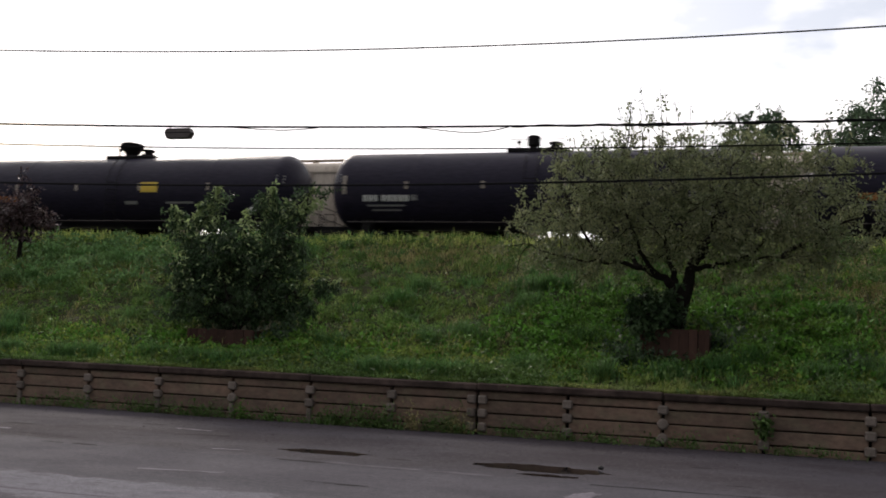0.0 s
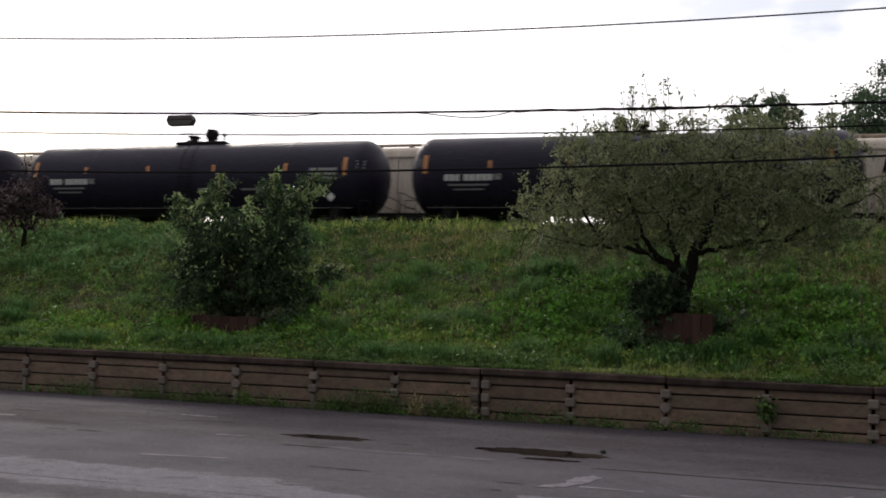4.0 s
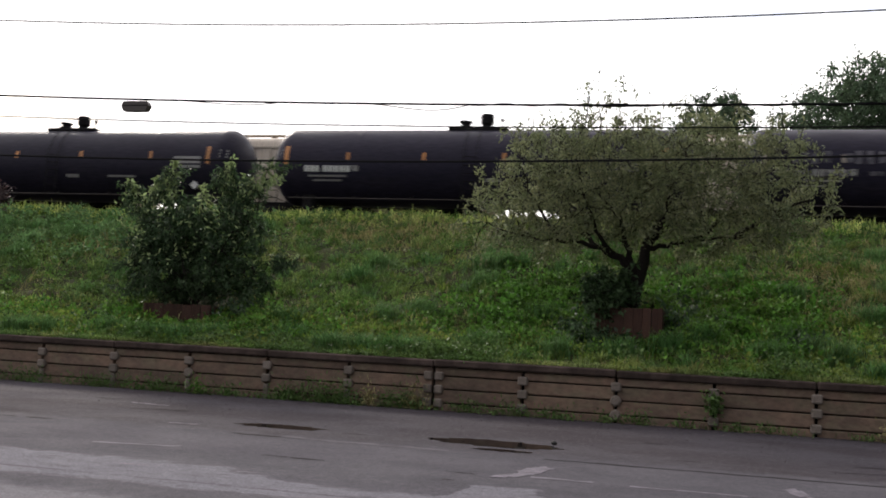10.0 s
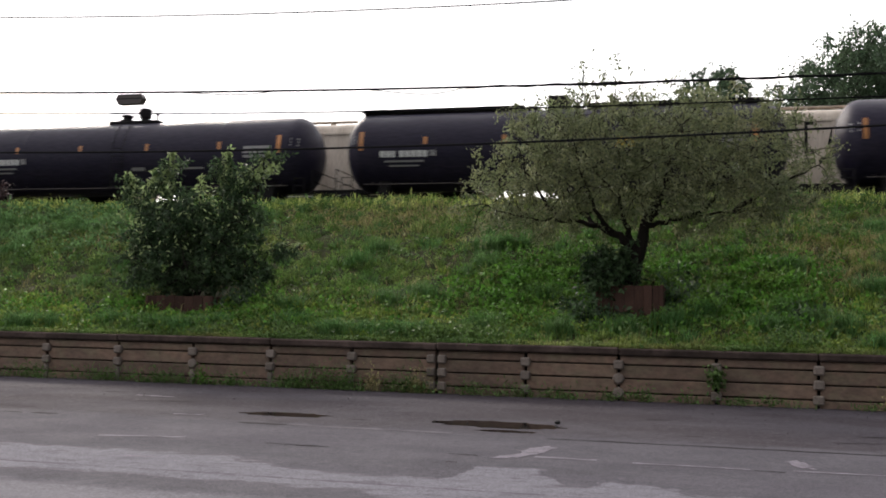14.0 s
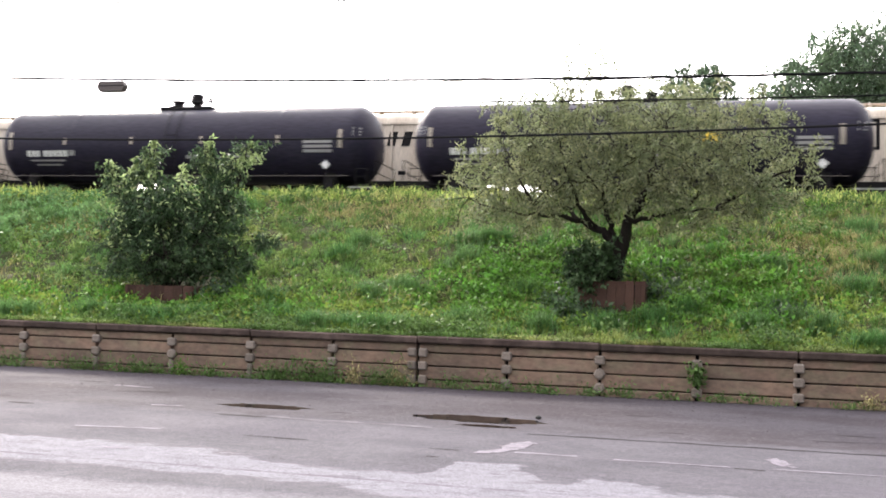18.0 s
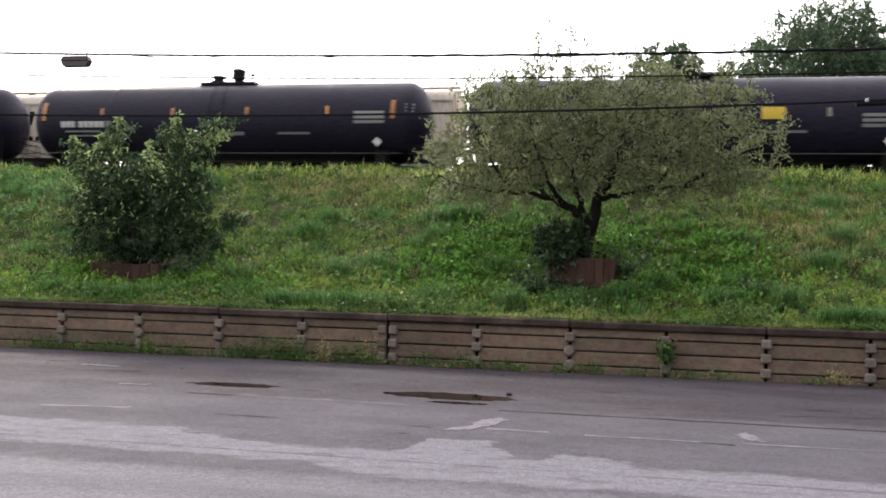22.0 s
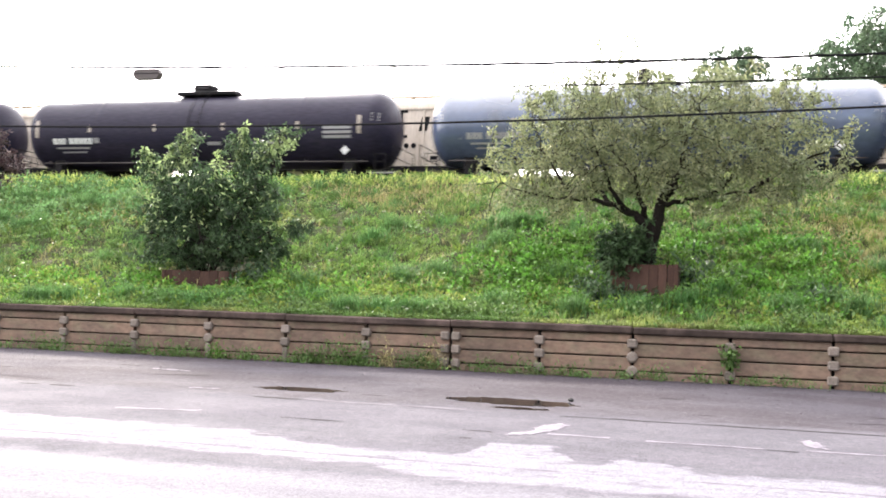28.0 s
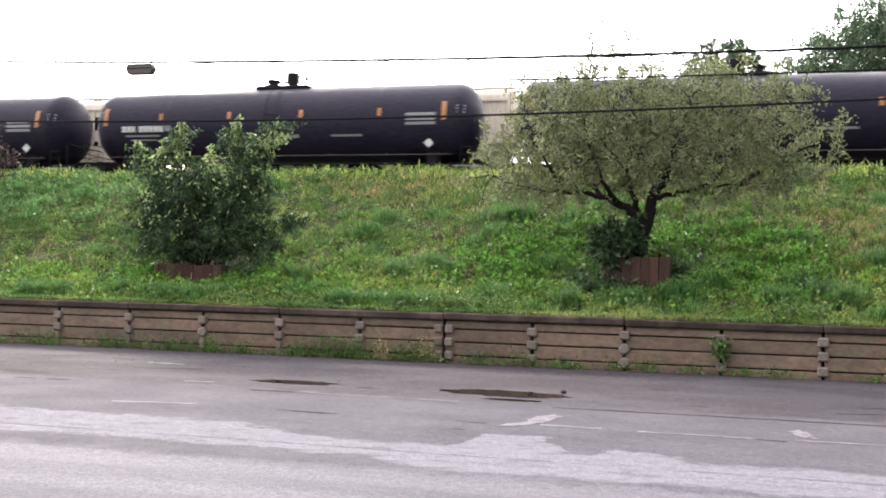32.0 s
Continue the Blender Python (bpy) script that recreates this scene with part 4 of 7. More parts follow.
    part("placard_holder", Geo().tube([(6.6, y + 0.06, z - 0.45), (6.6, y + 0.06, z + 0.12)], 0.02, 5), "steel", car)
    part("sill_stripe", Geo().box(7.62, 8.7, -1.37, -1.352, 1.1, 1.16), "grey", car)
    if yellow:
        x = 1.4 if marks == 2 else 2.35
        part("yellow_panel", on_tank(Geo(), x, x + 0.8, -0.25, 0.18, 0.008), "yellow", car, "yellow hazard panel")
    if style == "graffiti":
        # faded sprayed strokes: an unreadable row, and a loose scrawl
        r = random.Random(marks + 5)
        x = -7.3
        while x < -1.2:
            w, z0, z1 = 0.1 + 0.2 * r.random(), -0.02 + 0.1 * r.random(), 0.3 + 0.2 * r.random()
            part("spray_paint_stroke", on_tank(Geo(), x, x + w, z0, z1, 0.006), "graffiti", car)
            x += w + 0.07 + 0.1 * r.random()
            if r.random() < 0.15:
                x += 0.35
        for x, z, w in ((-6.9, -0.3, 0.5), (-5.6, -0.36, 0.6), (-4.1, -0.32, 0.5), (-2.2, -0.4, 0.7), (2.2, -0.55, 0.8), (3.2, -0.35, 0.4)):
            part("spray_paint_smear", on_tank(Geo(), x, x + w, z - 0.07, z + 0.07, 0.006), "graffiti", car)
        for cx, cz, rx, rz, a0, a1 in ((0.35, 0.05, 0.45, 0.36, 60, 290), (1.0, -0.05, 0.3, 0.3, -120, 150), (1.5, 0.15, 0.4, 0.24, 100, 330), (2.0, -0.1, 0.3, 0.34, -80, 120), (2.5, 0.2, 0.35, 0.2, 170, 420), (3.1, 0.0, 0.3, 0.26, 30, 220), (3.9, 0.2, 0.35, 0.2, 0, 240)):
            g, n = Geo(), 14
            v = []
            for k in range(n + 1):
                a = radians(a0 + (a1 - a0) * k / n)
                for q in (1.0, 0.82):
                    z = 0.04 + cz + rz * q * math.sin(a)
                    v.append((cx + rx * q * math.cos(a), -math.sqrt((TANK_R + 0.008) ** 2 - z * z), AXIS_Z + z))
            g.add(v, [(2 * k, 2 * k + 2, 2 * k + 3, 2 * k + 1) for k in range(n)])
            part("spray_paint_curl", g, "graffiti", car)


CARS = """
-3 valve 0 dim 0|-2 valve 1 orange 0|-1 funnel 0 dim 1|0 valve 0 pale 0|1 funnel 1 dim 1|2 valve 0 dim 0|3 valve 1 orange 0|4 valve 1 orange 0|5 valve 0 orange 0
6 valve 0 orange 0|7 valve 1 orange 0|8 valve 0 orange 0|9 valve 0 orange 0|10 valve 0 orange 1|11 valve 1 orange 0|12 valve 1 orange 0|13 valve 1 graffiti 0|14 valve 0 orange 0
15 valve 0 orange 0|16 valve 1 orange 0|17 walkway 0 orange 1|18 valve 0 orange 0|19 valve 1 graffiti 0|20 valve 0 orange 0|21 valve 1 pale 0|22 valve 0 pale 1|23 valve 1 orange 0
24 valve 1 orange 0|25 valve 1 orange 0|26 valve 1 orange 0|27 platform 0 pale 1|28 platform 0 pale 1|29 platform 0 pale 1|30 valve 0 orange 0|31 valve 0 orange 0|32 valve 0 orange 0
33 platform 0 pale 0|34 blue 0 dim 0|35 valve 0 orange 0|36 funnel 1 dim 1|37 valve 1 orange 0|38 valve 1 orange 0|39 valve 0 orange 0|40 valve 1 orange 0
"""
# how far each coupling stands from an even spacing
COUPLING = {0: 0.35, 2: 0.3, 3: 0.2, 4: 0.27, 7: 0.15, 8: 0.1, 10: 0.2, 11: 0.13, 12: 0.08, 15: -0.1, 17: -0.18, 18: -0.07, 20: -0.22, 21: -0.3, 22: -0.1, 23: -0.1, 24: -0.1,
            25: -0.1, 26: -0.2, 27: -0.3, 28: -0.2, 29: -0.1, 33: -0.2, 34: -0.1, 35: -0.12, 36: -0.35, 37: 0.45, 38: 0.2, 39: 0.18}
CAR_PITCH, TRAIN_SPEED, FIRST_GAP = 18.3, 22.02, -17.81
TRAIN = []
models = {}
for entry in CARS.replace("\n", "|").split("|"):
    if not entry:
        continue
    number, kind, flip, style, yellow = entry.split()
    number, flip, yellow = int(number), int(flip), int(yellow)
    middle = FIRST_GAP + CAR_PITCH * (number + 0.5) + (COUPLING.get(number, 0.0) + COUPLING.get(number + 1, 0.0)) / 2
    key = (kind, flip, style, yellow)
    if key in models:
        car = copy_thing(models[key], pose(middle, 39, RAIL_Z))
    else:
        what = {"valve": "tall valve housing", "funnel": "funnel-shaped housing", "walkway": "running board on top", "platform": "low service platform",
                "blue": "small valve housing"}[kind]
        extra = {"orange": "orange reflectors", "dim": "few markings", "pale": "pale reflectors", "graffiti": "faded graffiti"}[style]
        hue = "blue-grey" if kind == "blue" else "black"
        car = tank_car("valve" if kind == "blue" else kind, flip, "%s railway tank wagon, %s, %s" % (hue, what, extra), "tank wagons of the moving train", "blue" if kind == "blue" else "black")
        dress(car, style, yellow, 2 if kind == "funnel" else 1)
        models[key] = car
    TRAIN.append((car, middle))


# ---- standing covered hopper wagons on the second track ----
def hopper_car(x):
    car = thing("hopper_car", "cream covered hopper wagon standing on the far track", "hopper wagon", "standing hopper wagons")
    H = 7.98
    # rounded section: side, eave curve and roof
    sec = [(-1.58, 1.9), (-1.58, 4.55), (-1.54, 4.72), (-1.42, 4.86), (-1.2, 4.95), (0.0, 5.03), (1.2, 4.95), (1.42, 4.86), (1.54, 4.72), (1.58, 4.55), (1.58, 1.9)]
    n = len(sec)
    rings = []
    for x_, low in ((-H, 2.95), (-7.1, 1.9), (7.1, 1.9), (H, 2.95)):
        rings.append([(x_, y, low if z < 2.0 else z) for y, z in sec])
    v = [p for ring in rings for p in ring]
    f = [(k * n + i, (k + 1) * n + i, (k + 1) * n + i + 1, k * n + i + 1) for k in range(3) for i in range(n - 1)]
    f += [(k * n, k * n + n - 1, (k + 1) * n + n - 1, (k + 1) * n) for k in range(3)]
    part("body", Geo().add(v, f + [tuple(range(n)), tuple(range(4 * n - 1, 3 * n - 1, -1))]), "hopper", car, smooth=True)
    part("eave_rail", Geo().box(-H, H, -1.64, -1.56, 4.42, 4.54, 0.015), "hopper", car)
    # cream sills darkened with the steel: shade under the body put into colour
    for s in (-1.57, 1.57):
        part("side_sill", Geo().box(-7.1, 7.1, s - 0.07, s + 0.07, 1.78, 1.98, 0.015), "steel", car)
    for i in range(13):
        xx = -H + 0.06 + i * (2 * H - 0.12) / 12
        part("side_post", Geo().box(xx - 0.05, xx + 0.05, -1.625, -1.575, 1.95 if abs(xx) < 7.1 else 2.95, 4.45, 0.01), "hopper", car)
    # the bays too are darkened for the shade beneath the body
    for i in range(3):
        xx = -4.7 + i * 4.7
        g = Geo().add([(xx - 1.9, -1.4, 1.9), (xx + 1.9, -1.4, 1.9), (xx + 0.5, -0.6, 0.5), (xx - 0.5, -0.6, 0.5), (xx - 1.9, 1.4, 1.9), (xx + 1.9, 1.4, 1.9), (xx + 0.5, 0.6, 0.5), (xx - 0.5, 0.6, 0.5)],
                      [(0, 3, 2, 1), (4, 5, 6, 7), (0, 4, 7, 3), (1, 2, 6, 5), (2, 3, 7, 6), (0, 1, 5, 4)])
        part("hopper_bay", g, "steel", car)
    part("centre_sill", Geo().box(-8.2, 8.2, -0.25, 0.25, 0.9, 1.4, 0.02), "steel", car)
    for e in (-1, 1):
        part("slope_sheet", Geo().add([(e * 7.05, -1.5, 1.89), (e * 7.05, 1.5, 1.89), (e * 6.4, 1.4, 1.2), (e * 6.4, -1.4, 1.2), (e * 7.0, -1.5, 1.89), (e * 7.0, 1.5, 1.89), (e * 6.35, 1.4, 1.2), (e * 6.35, -1.4, 1.2)], [(0, 1, 2, 3), (7, 6, 5, 4), (0, 3, 7, 4), (1, 5, 6, 2), (2, 6, 7, 3), (0, 4, 5, 1)]), "steel", car)
        g = Geo()
        for y in (-1.4, -0.95):
            g.tube([(e * 8.06, y, 1.0), (e * 8.06, y, 4.9)], 0.025, 5)
        for z in np.arange(1.2, 4.9, 0.4):
            g.tube([(e * 8.06, -1.4, z), (e * 8.06, -0.95, z)], 0.018, 5)
        part("end_ladder", g, "hopper", car)
        g = Geo().box(min(e * 7.9, e * 8.45), max(e * 7.9, e * 8.45), -1.4, 1.4, 1.2, 1.3, 0.02)
        part("end_platform", g, "steel", car)
        part("coupler", Geo().box(min(e * 8.1, e * 8.62), max(e * 8.1, e * 8.62), -0.13, 0.13, 0.8, 1.06, 0.03), "steel", car)
        truck(car, e * 6.2)
    g = Geo().box(-8.05, 8.05, -0.62, -0.2, 5.2, 5.24).box(-8.05, 8.05, 0.2, 0.62, 5.2, 5.24)
    part("roof_walk", g, "hopper", car)
    bracket = Geo().box(-0.04, 0.04, -0.6, 0.6, 4.98, 5.21).mesh("roof_walk_bracket")
    for xx in np.arange(-7.6, 7.7, 1.52):
        part("roof_walk_bracket", bracket, "hopper", car, at=(xx, 0, 0))
    part("roof_hatch", Geo().box(-7.0, 7.0, -0.18, 0.18, 5.0, 5.14, 0.03), "hopper", car)
    # big dark emblem: plain slanted blocks between brackets
    y0, y1 = -1.60, -1.585
    for s, xx in ((1, 2.95), (-1, 6.2)):
        g = Geo().box(xx - 0.06, xx + 0.06, y0, y1, 3.22, 4.42).box(min(xx, xx + s * 0.28), max(xx, xx + s * 0.28), y0, y1, 4.3, 4.42).box(min(xx, xx + s * 0.28), max(xx, xx + s * 0.28), y0, y1, 3.22, 3.34)
        part("emblem_bracket", g, "steel", car)
    for xx in (3.74, 4.4, 5.1):
        g = Geo().add([(xx + dx, y, z) for y in (y0, y1) for dx, z in ((0.0, 3.5), (0.36, 3.5), (0.5, 4.12), (0.14, 4.12))],
                      [(0, 1, 2, 3), (7, 6, 5, 4), (0, 4, 5, 1), (1, 5, 6, 2), (2, 6, 7, 3), (3, 7, 4, 0)])
        part("emblem_block", g, "steel", car)
    for xx in (3.2, 3.53, 5.45, 5.8):
        part("round_mark", Geo().lathe([(0.0, -1.605), (0.11, -1.605), (0.11, -1.58), (0.0, -1.58)], "y", (xx, 0, 2.87), 14), "steel", car)
    part("small_panel", Geo().box(4.3, 4.62, y0, y1, 2.25, 2.42), "steel", car)
    for k in range(4):
        part("stencil_bar", Geo().box(-6.9 + k * 0.32, -6.66 + k * 0.32, y0, y1, 3.45, 3.75), "steel", car)
    part("stencil_line", Geo().box(-6.9, -5.4, y0, y1, 3.2, 3.28), "steel", car)
    car.location = (x, 43.5, RAIL_Z)
    return car


hopper = hopper_car(0.32)
for k in (-4, -3, -2, -1, 1, 2, 3):
    copy_thing(hopper, pose(0.32 + 17.24 * k, 43.5, RAIL_Z))


# ---- retaining wall ----
POST0 = -7.99
wall = tagged(new("retaining_wall"), "low crib wall of brown weathered concrete beams and projecting header blocks", "retaining wall", kind="structure")
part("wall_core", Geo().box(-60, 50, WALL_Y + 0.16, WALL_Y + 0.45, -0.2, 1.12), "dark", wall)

# ---- cables ----
def cable(label, pts, radius, dense=60):
    xs = np.linspace(-70, 60, dense)
    px, pz = [p[0] for p in pts], [p[1] for p in pts]
    co = np.polyfit(px, pz, 2)
    co[0] = max(co[0], 0.0004)
    a, b, c = co
    path = [(x, 21.0, float(a * x * x + b * x + c)) for x in xs]
    return a, b, c, tagged(part("overhead_cable", Geo().tube(path, radius, 6), "cable", smooth=True), label, "overhead cable", "overhead cables along the road", "structure")


cable("thin black overhead wire high above the road", [(-18.72, 9.10), (-12.2, 8.76), (-6.6, 8.61), (-1.77, 8.55), (2.19, 8.60)], 0.016)
A2, B2, C2, _ = cable("thick black bundled overhead cable", [(-18.5, 7.18), (-12.07, 6.92), (-5.28, 6.81), (2.18, 6.73)], 0.024)
cable("thin black overhead wire", [(-11.7, 6.42), (-8.9, 6.37), (-4.0, 6.29), (2.2, 6.27), (3.92, 6.3)], 0.015)
cable("black overhead cable low above the wall", [(-15.5, 5.60), (-9.67, 5.54), (-7.1, 5.53), (-3.4, 5.57), (0.02, 5.63), (2.5, 5.70)], 0.023)

# hanging box on the bundled cable
box = thing("cable_box", "brown-grey cable terminal box hanging from the bundled overhead cable", "cable box")
zb = A2 * 13.3 ** 2 - B2 * 13.3 + C2
g = Geo()
sec = [(-0.30, -0.06), (-0.355, -0.16), (-0.29, -0.29), (0.29, -0.29), (0.355, -0.16), (0.30, -0.06)]
g.add([(x, y, z) for y in (-0.09, 0.09) for x, z in sec], [tuple(range(6))[::-1], tuple(range(6, 12))] + [(i, (i + 1) % 6, (i + 1) % 6 + 6, i + 6) for i in range(6)])
part("housing", g, "cable_box", box)
part("lid_seam", Geo().box(-0.34, 0.34, -0.094, 0.094, -0.175, -0.155, 0.004), "cable", box)
for x in (-0.26, 0.26):
    part("hook", Geo().tube([(x, 0, -0.07), (x, 0, 0.0), (x + 0.02, 0, 0.03), (x + 0.03, 0, 0.0)], 0.012, 5), "cable", box)
box.location = (-13.3, 21.0, zb)
# slack secondary wires lashed below the bundled cable
for x0, x1, sag in ((-12.3, -9.6, 0.07), (-7.6, -5.2, 0.13), (-3.9, -1.0, 0.03)):
    pts = []
    for i in range(13):
        k = i / 12
        x = x0 + (x1 - x0) * k
        pts.append((x, 20.97, A2 * x * x + B2 * x + C2 - 0.01 - sag * math.sin(math.pi * k ** 1.5)))
    tagged(part("slack_wire", Geo().tube(pts, 0.012, 5), "cable", smooth=True), "thin slack wire lashed under the bundled cable", "wire", "slack wires", "structure")
pts = []
for i in range(700):
    x = -5.2 + i * 0.03
    a = x * 5.2
    pts.append((x, 21.0 + 0.024 * math.cos(a), A2 * x * x + B2 * x + C2 + 0.02 * math.sin(a)))
tagged(part("lashing_wire", Geo().tube(pts, 0.018, 5), "cable", smooth=True), "thin wire twisted round the bundled overhead cable", "wire", "slack wires", "structure")
clamp = thing("cable_clamp", "dark cable clamp on the low overhead cable", "cable clamp")
part("sleeve", Geo().tube([(3.5, 21.0, 5.67), (4.9, 21.0, 5.715)], 0.045, 8), "cable", clamp, smooth=True)
for x in (3.66, 4.38):
    part("bolt", Geo().box(x, x + 0.07, 20.97, 21.03, 5.71, 5.78, 0.01), "rim", clamp)


# ---- trees and shrubs ----
def bend(a, b, low=0.4, jitter=0.12, n=7, r=random):
    """A path from a to b that first runs outwards and then turns up."""
    a, b = Vector(a), Vector(b)
    mid = a + (b - a) * 0.55
    mid.z = a.z + (b.z - a.z) * low
    out = []
    for i in range(n):
        k = i / (n - 1)
        p = a * (1 - k) ** 2 + mid * 2 * k * (1 - k) + b * k * k
        if 0 < i < n - 1:
            p = p + Vector([(r.random() - 0.5) * jitter * 2 for _ in range(3)])
        out.append(p)
    return out


def along(path, k):
    f = k * (len(path) - 1)
    i = min(int(f), len(path) - 2)
    return path[i].lerp(path[i + 1], f - i)


def grow_tree(name, label, category, trunk, trunk_r, limbs, leaf_mat, seed, subs=9, twigs=7, per=22, leaf=0.12, reach=1.1, twig_len=0.5, low=0.4, limb_r=0.11, slim=0.42, start=0.3, droop=0.3, squash=0.75):
    r = random.Random(seed)
    tree = thing(name, label, category)
    part("trunk", Geo().tube(trunk, trunk_r, 12), "bark", tree, smooth=True)
    fine = Geo()
    spots, outs = [], []
    for target in limbs:
        origin = Vector(trunk[-1]).lerp(Vector(trunk[-2]), r.random() * 0.5)
        path = bend(origin, target, low, 0.10, 8, r)
        part("limb", Geo().tube(path, [limb_r * (1 - 0.82 * i / 7) for i in range(8)], 7), "bark", tree, smooth=True)
        for s in range(subs):
            k = start + (1 - start) * (s + r.random()) / subs
            p = along(path, min(k, 0.999))
            d = Vector((r.gauss(0, 1), r.gauss(0, 1), r.gauss(0.25, 0.8) * squash)).normalized() * reach * (0.55 + 0.6 * r.random())
            sub = bend(p, p + d, 0.5, 0.05, 5, r)
            fine.tube(sub, [0.028, 0.022, 0.017, 0.012, 0.008], 5)
            for q in range(twigs):
                a = along(sub, 0.25 + 0.74 * r.random())
                e = Vector((r.gauss(0, 1), r.gauss(0, 1), r.gauss(0.2, 0.9))).normalized() * twig_len * (0.5 + 0.8 * r.random())
                fine.tube([a, a + e * 0.5 + Vector((0, 0, 0.02)), a + e], [0.009, 0.007, 0.004], 3, False)
                for _ in range(per):
                    c = a + e * (0.1 + 0.95 * r.random()) + Vector((r.gauss(0, 0.05), r.gauss(0, 0.05), r.gauss(0, 0.05)))
                    spots.append(c)
                    outs.append(e.normalized() * 0.5)
    part("branchwork", fine, "bark", tree)
    part("crown", leaves_mesh("crown", np.array([tuple(c) for c in spots]), leaf, slim, droop, np.array([tuple(o) for o in outs])), leaf_mat, tree)
    return tree


def lumps_inside(p, lumps):
    """For points (n, 3): the least scaled distance to the ellipsoids (centre, half sizes)."""
    best = np.full(len(p), 9.0)
    for cx, cy, cz, rx, ry, rz in lumps:
        best = np.minimum(best, np.sqrt(((p[:, 0] - cx) / rx) ** 2 + ((p[:, 1] - cy) / ry) ** 2 + ((p[:, 2] - cz) / rz) ** 2))
    return best


def fill_crown(inside, box_, n, gap, rng):
    """Places spread through a crown's space, none nearer to another than the gap."""
    lo, hi = np.array(box_[:3]), np.array(box_[3:])
    chosen = np.zeros((0, 3))
    for _ in range(60):
        p = rng.uniform(lo, hi, (n * 4, 3))
        p = p[rng.random(len(p)) < inside(p)]
        for q in p:
            if len(chosen) >= n:
                return chosen
            if not len(chosen) or np.min(np.sum((chosen - q) ** 2, axis=1)) > (gap * (0.55 + 0.9 * rng.random())) ** 2:
                chosen = np.vstack([chosen, q])
    return chosen


def branch_out(name, label, category, trunk, trunk_r, limbs, places, leaf_mat, seed, leaf, per, spray, slim=0.42, droop=0.3, limb_r=0.1, twig_r=0.016, hang=0.1):
    """A trunk and main limbs, from which finer branches grow to every place in the crown and end in sprays of leaves."""
    r = random.Random(seed)
    rng = np.random.default_rng(seed)
    tree = thing(name, label, category)
    part("trunk", Geo().tube(trunk, trunk_r, 12), "bark", tree, smooth=True)
    nodes, weight = [], []
    for path in limbs:
        pts = [Vector(q) for q in path]
        full = []
        for a, b in zip(pts, pts[1:]):
            for k in range(4):
                full.append(a.lerp(b, k / 4) + Vector([(r.random() - 0.5) * 0.1 for _ in range(3)]))
        full.append(pts[-1])
        full[0] = pts[0]
        rad = [limb_r * (1.0 if path is limbs[0] else 0.62) * (0.14 + 0.86 * (1 - i / (len(full) - 1)) ** 1.7) for i in range(len(full))]
        part("limb", Geo().tube(full, rad, 8), "bark", tree, smooth=True)
        for q in full[3:]:
            nodes.append(tuple(q))
            weight.append(0.0)
    nodes, weight = np.array(nodes), np.array(weight)
    near = np.min(np.linalg.norm(places[:, None, :] - nodes[None], axis=2), axis=1)
    fine = Geo()
    spots, outs = [], []
    for q in places[np.argsort(near)]:
        d = np.linalg.norm(nodes - q, axis=1) + weight * 0.12
        k = int(np.argmin(d))
        a, b = Vector(nodes[k]), Vector(q)
        mid = a.lerp(b, 0.5) + Vector((r.gauss(0, 0.05), r.gauss(0, 0.05), r.gauss(-0.02, 0.05)))
        rr = max(0.006, twig_r * (1 - 0.16 * weight[k]))
        fine.tube([a, mid, b], [rr, rr * 0.85, rr * 0.7], 4, False)
        nodes = np.vstack([nodes, np.array([tuple(mid), tuple(b)])])
        weight = np.append(weight, [weight[k] + 0.5, weight[k] + 1.0])
        go = (b - a).normalized() if (b - a).length > 0.01 else Vector((0, 0, 1))
        for s in range(4):
            e = (go * 0.5 + Vector((r.gauss(0, 0.8), r.gauss(0, 0.8), r.gauss(0.1, 0.7)))).normalized() * spray * (0.5 + 0.8 * r.random())
            fine.tube([b, b + e * 0.6, b + e - Vector((0, 0, hang * spray))], [twig_r * 0.45, twig_r * 0.35, twig_r * 0.22], 3, False)
            n = int(per / 4 * (0.5 + r.random()))
            kk = rng.random(n)[:, None] * 1.1
            c = np.array(b) + np.array(e) * kk - np.array([0, 0, hang * spray]) * kk ** 2 + rng.normal(0, spray * 0.13, (n, 3))
            spots.append(c)
            outs.append(np.tile(np.array(e.normalized()) * 0.6, (n, 1)))
    part("branchwork", fine, "bark", tree)
    part("crown", leaves_mesh("crown", np.vstack(spots), leaf, slim, droop, np.vstack(outs)), leaf_mat, tree)
    return tree


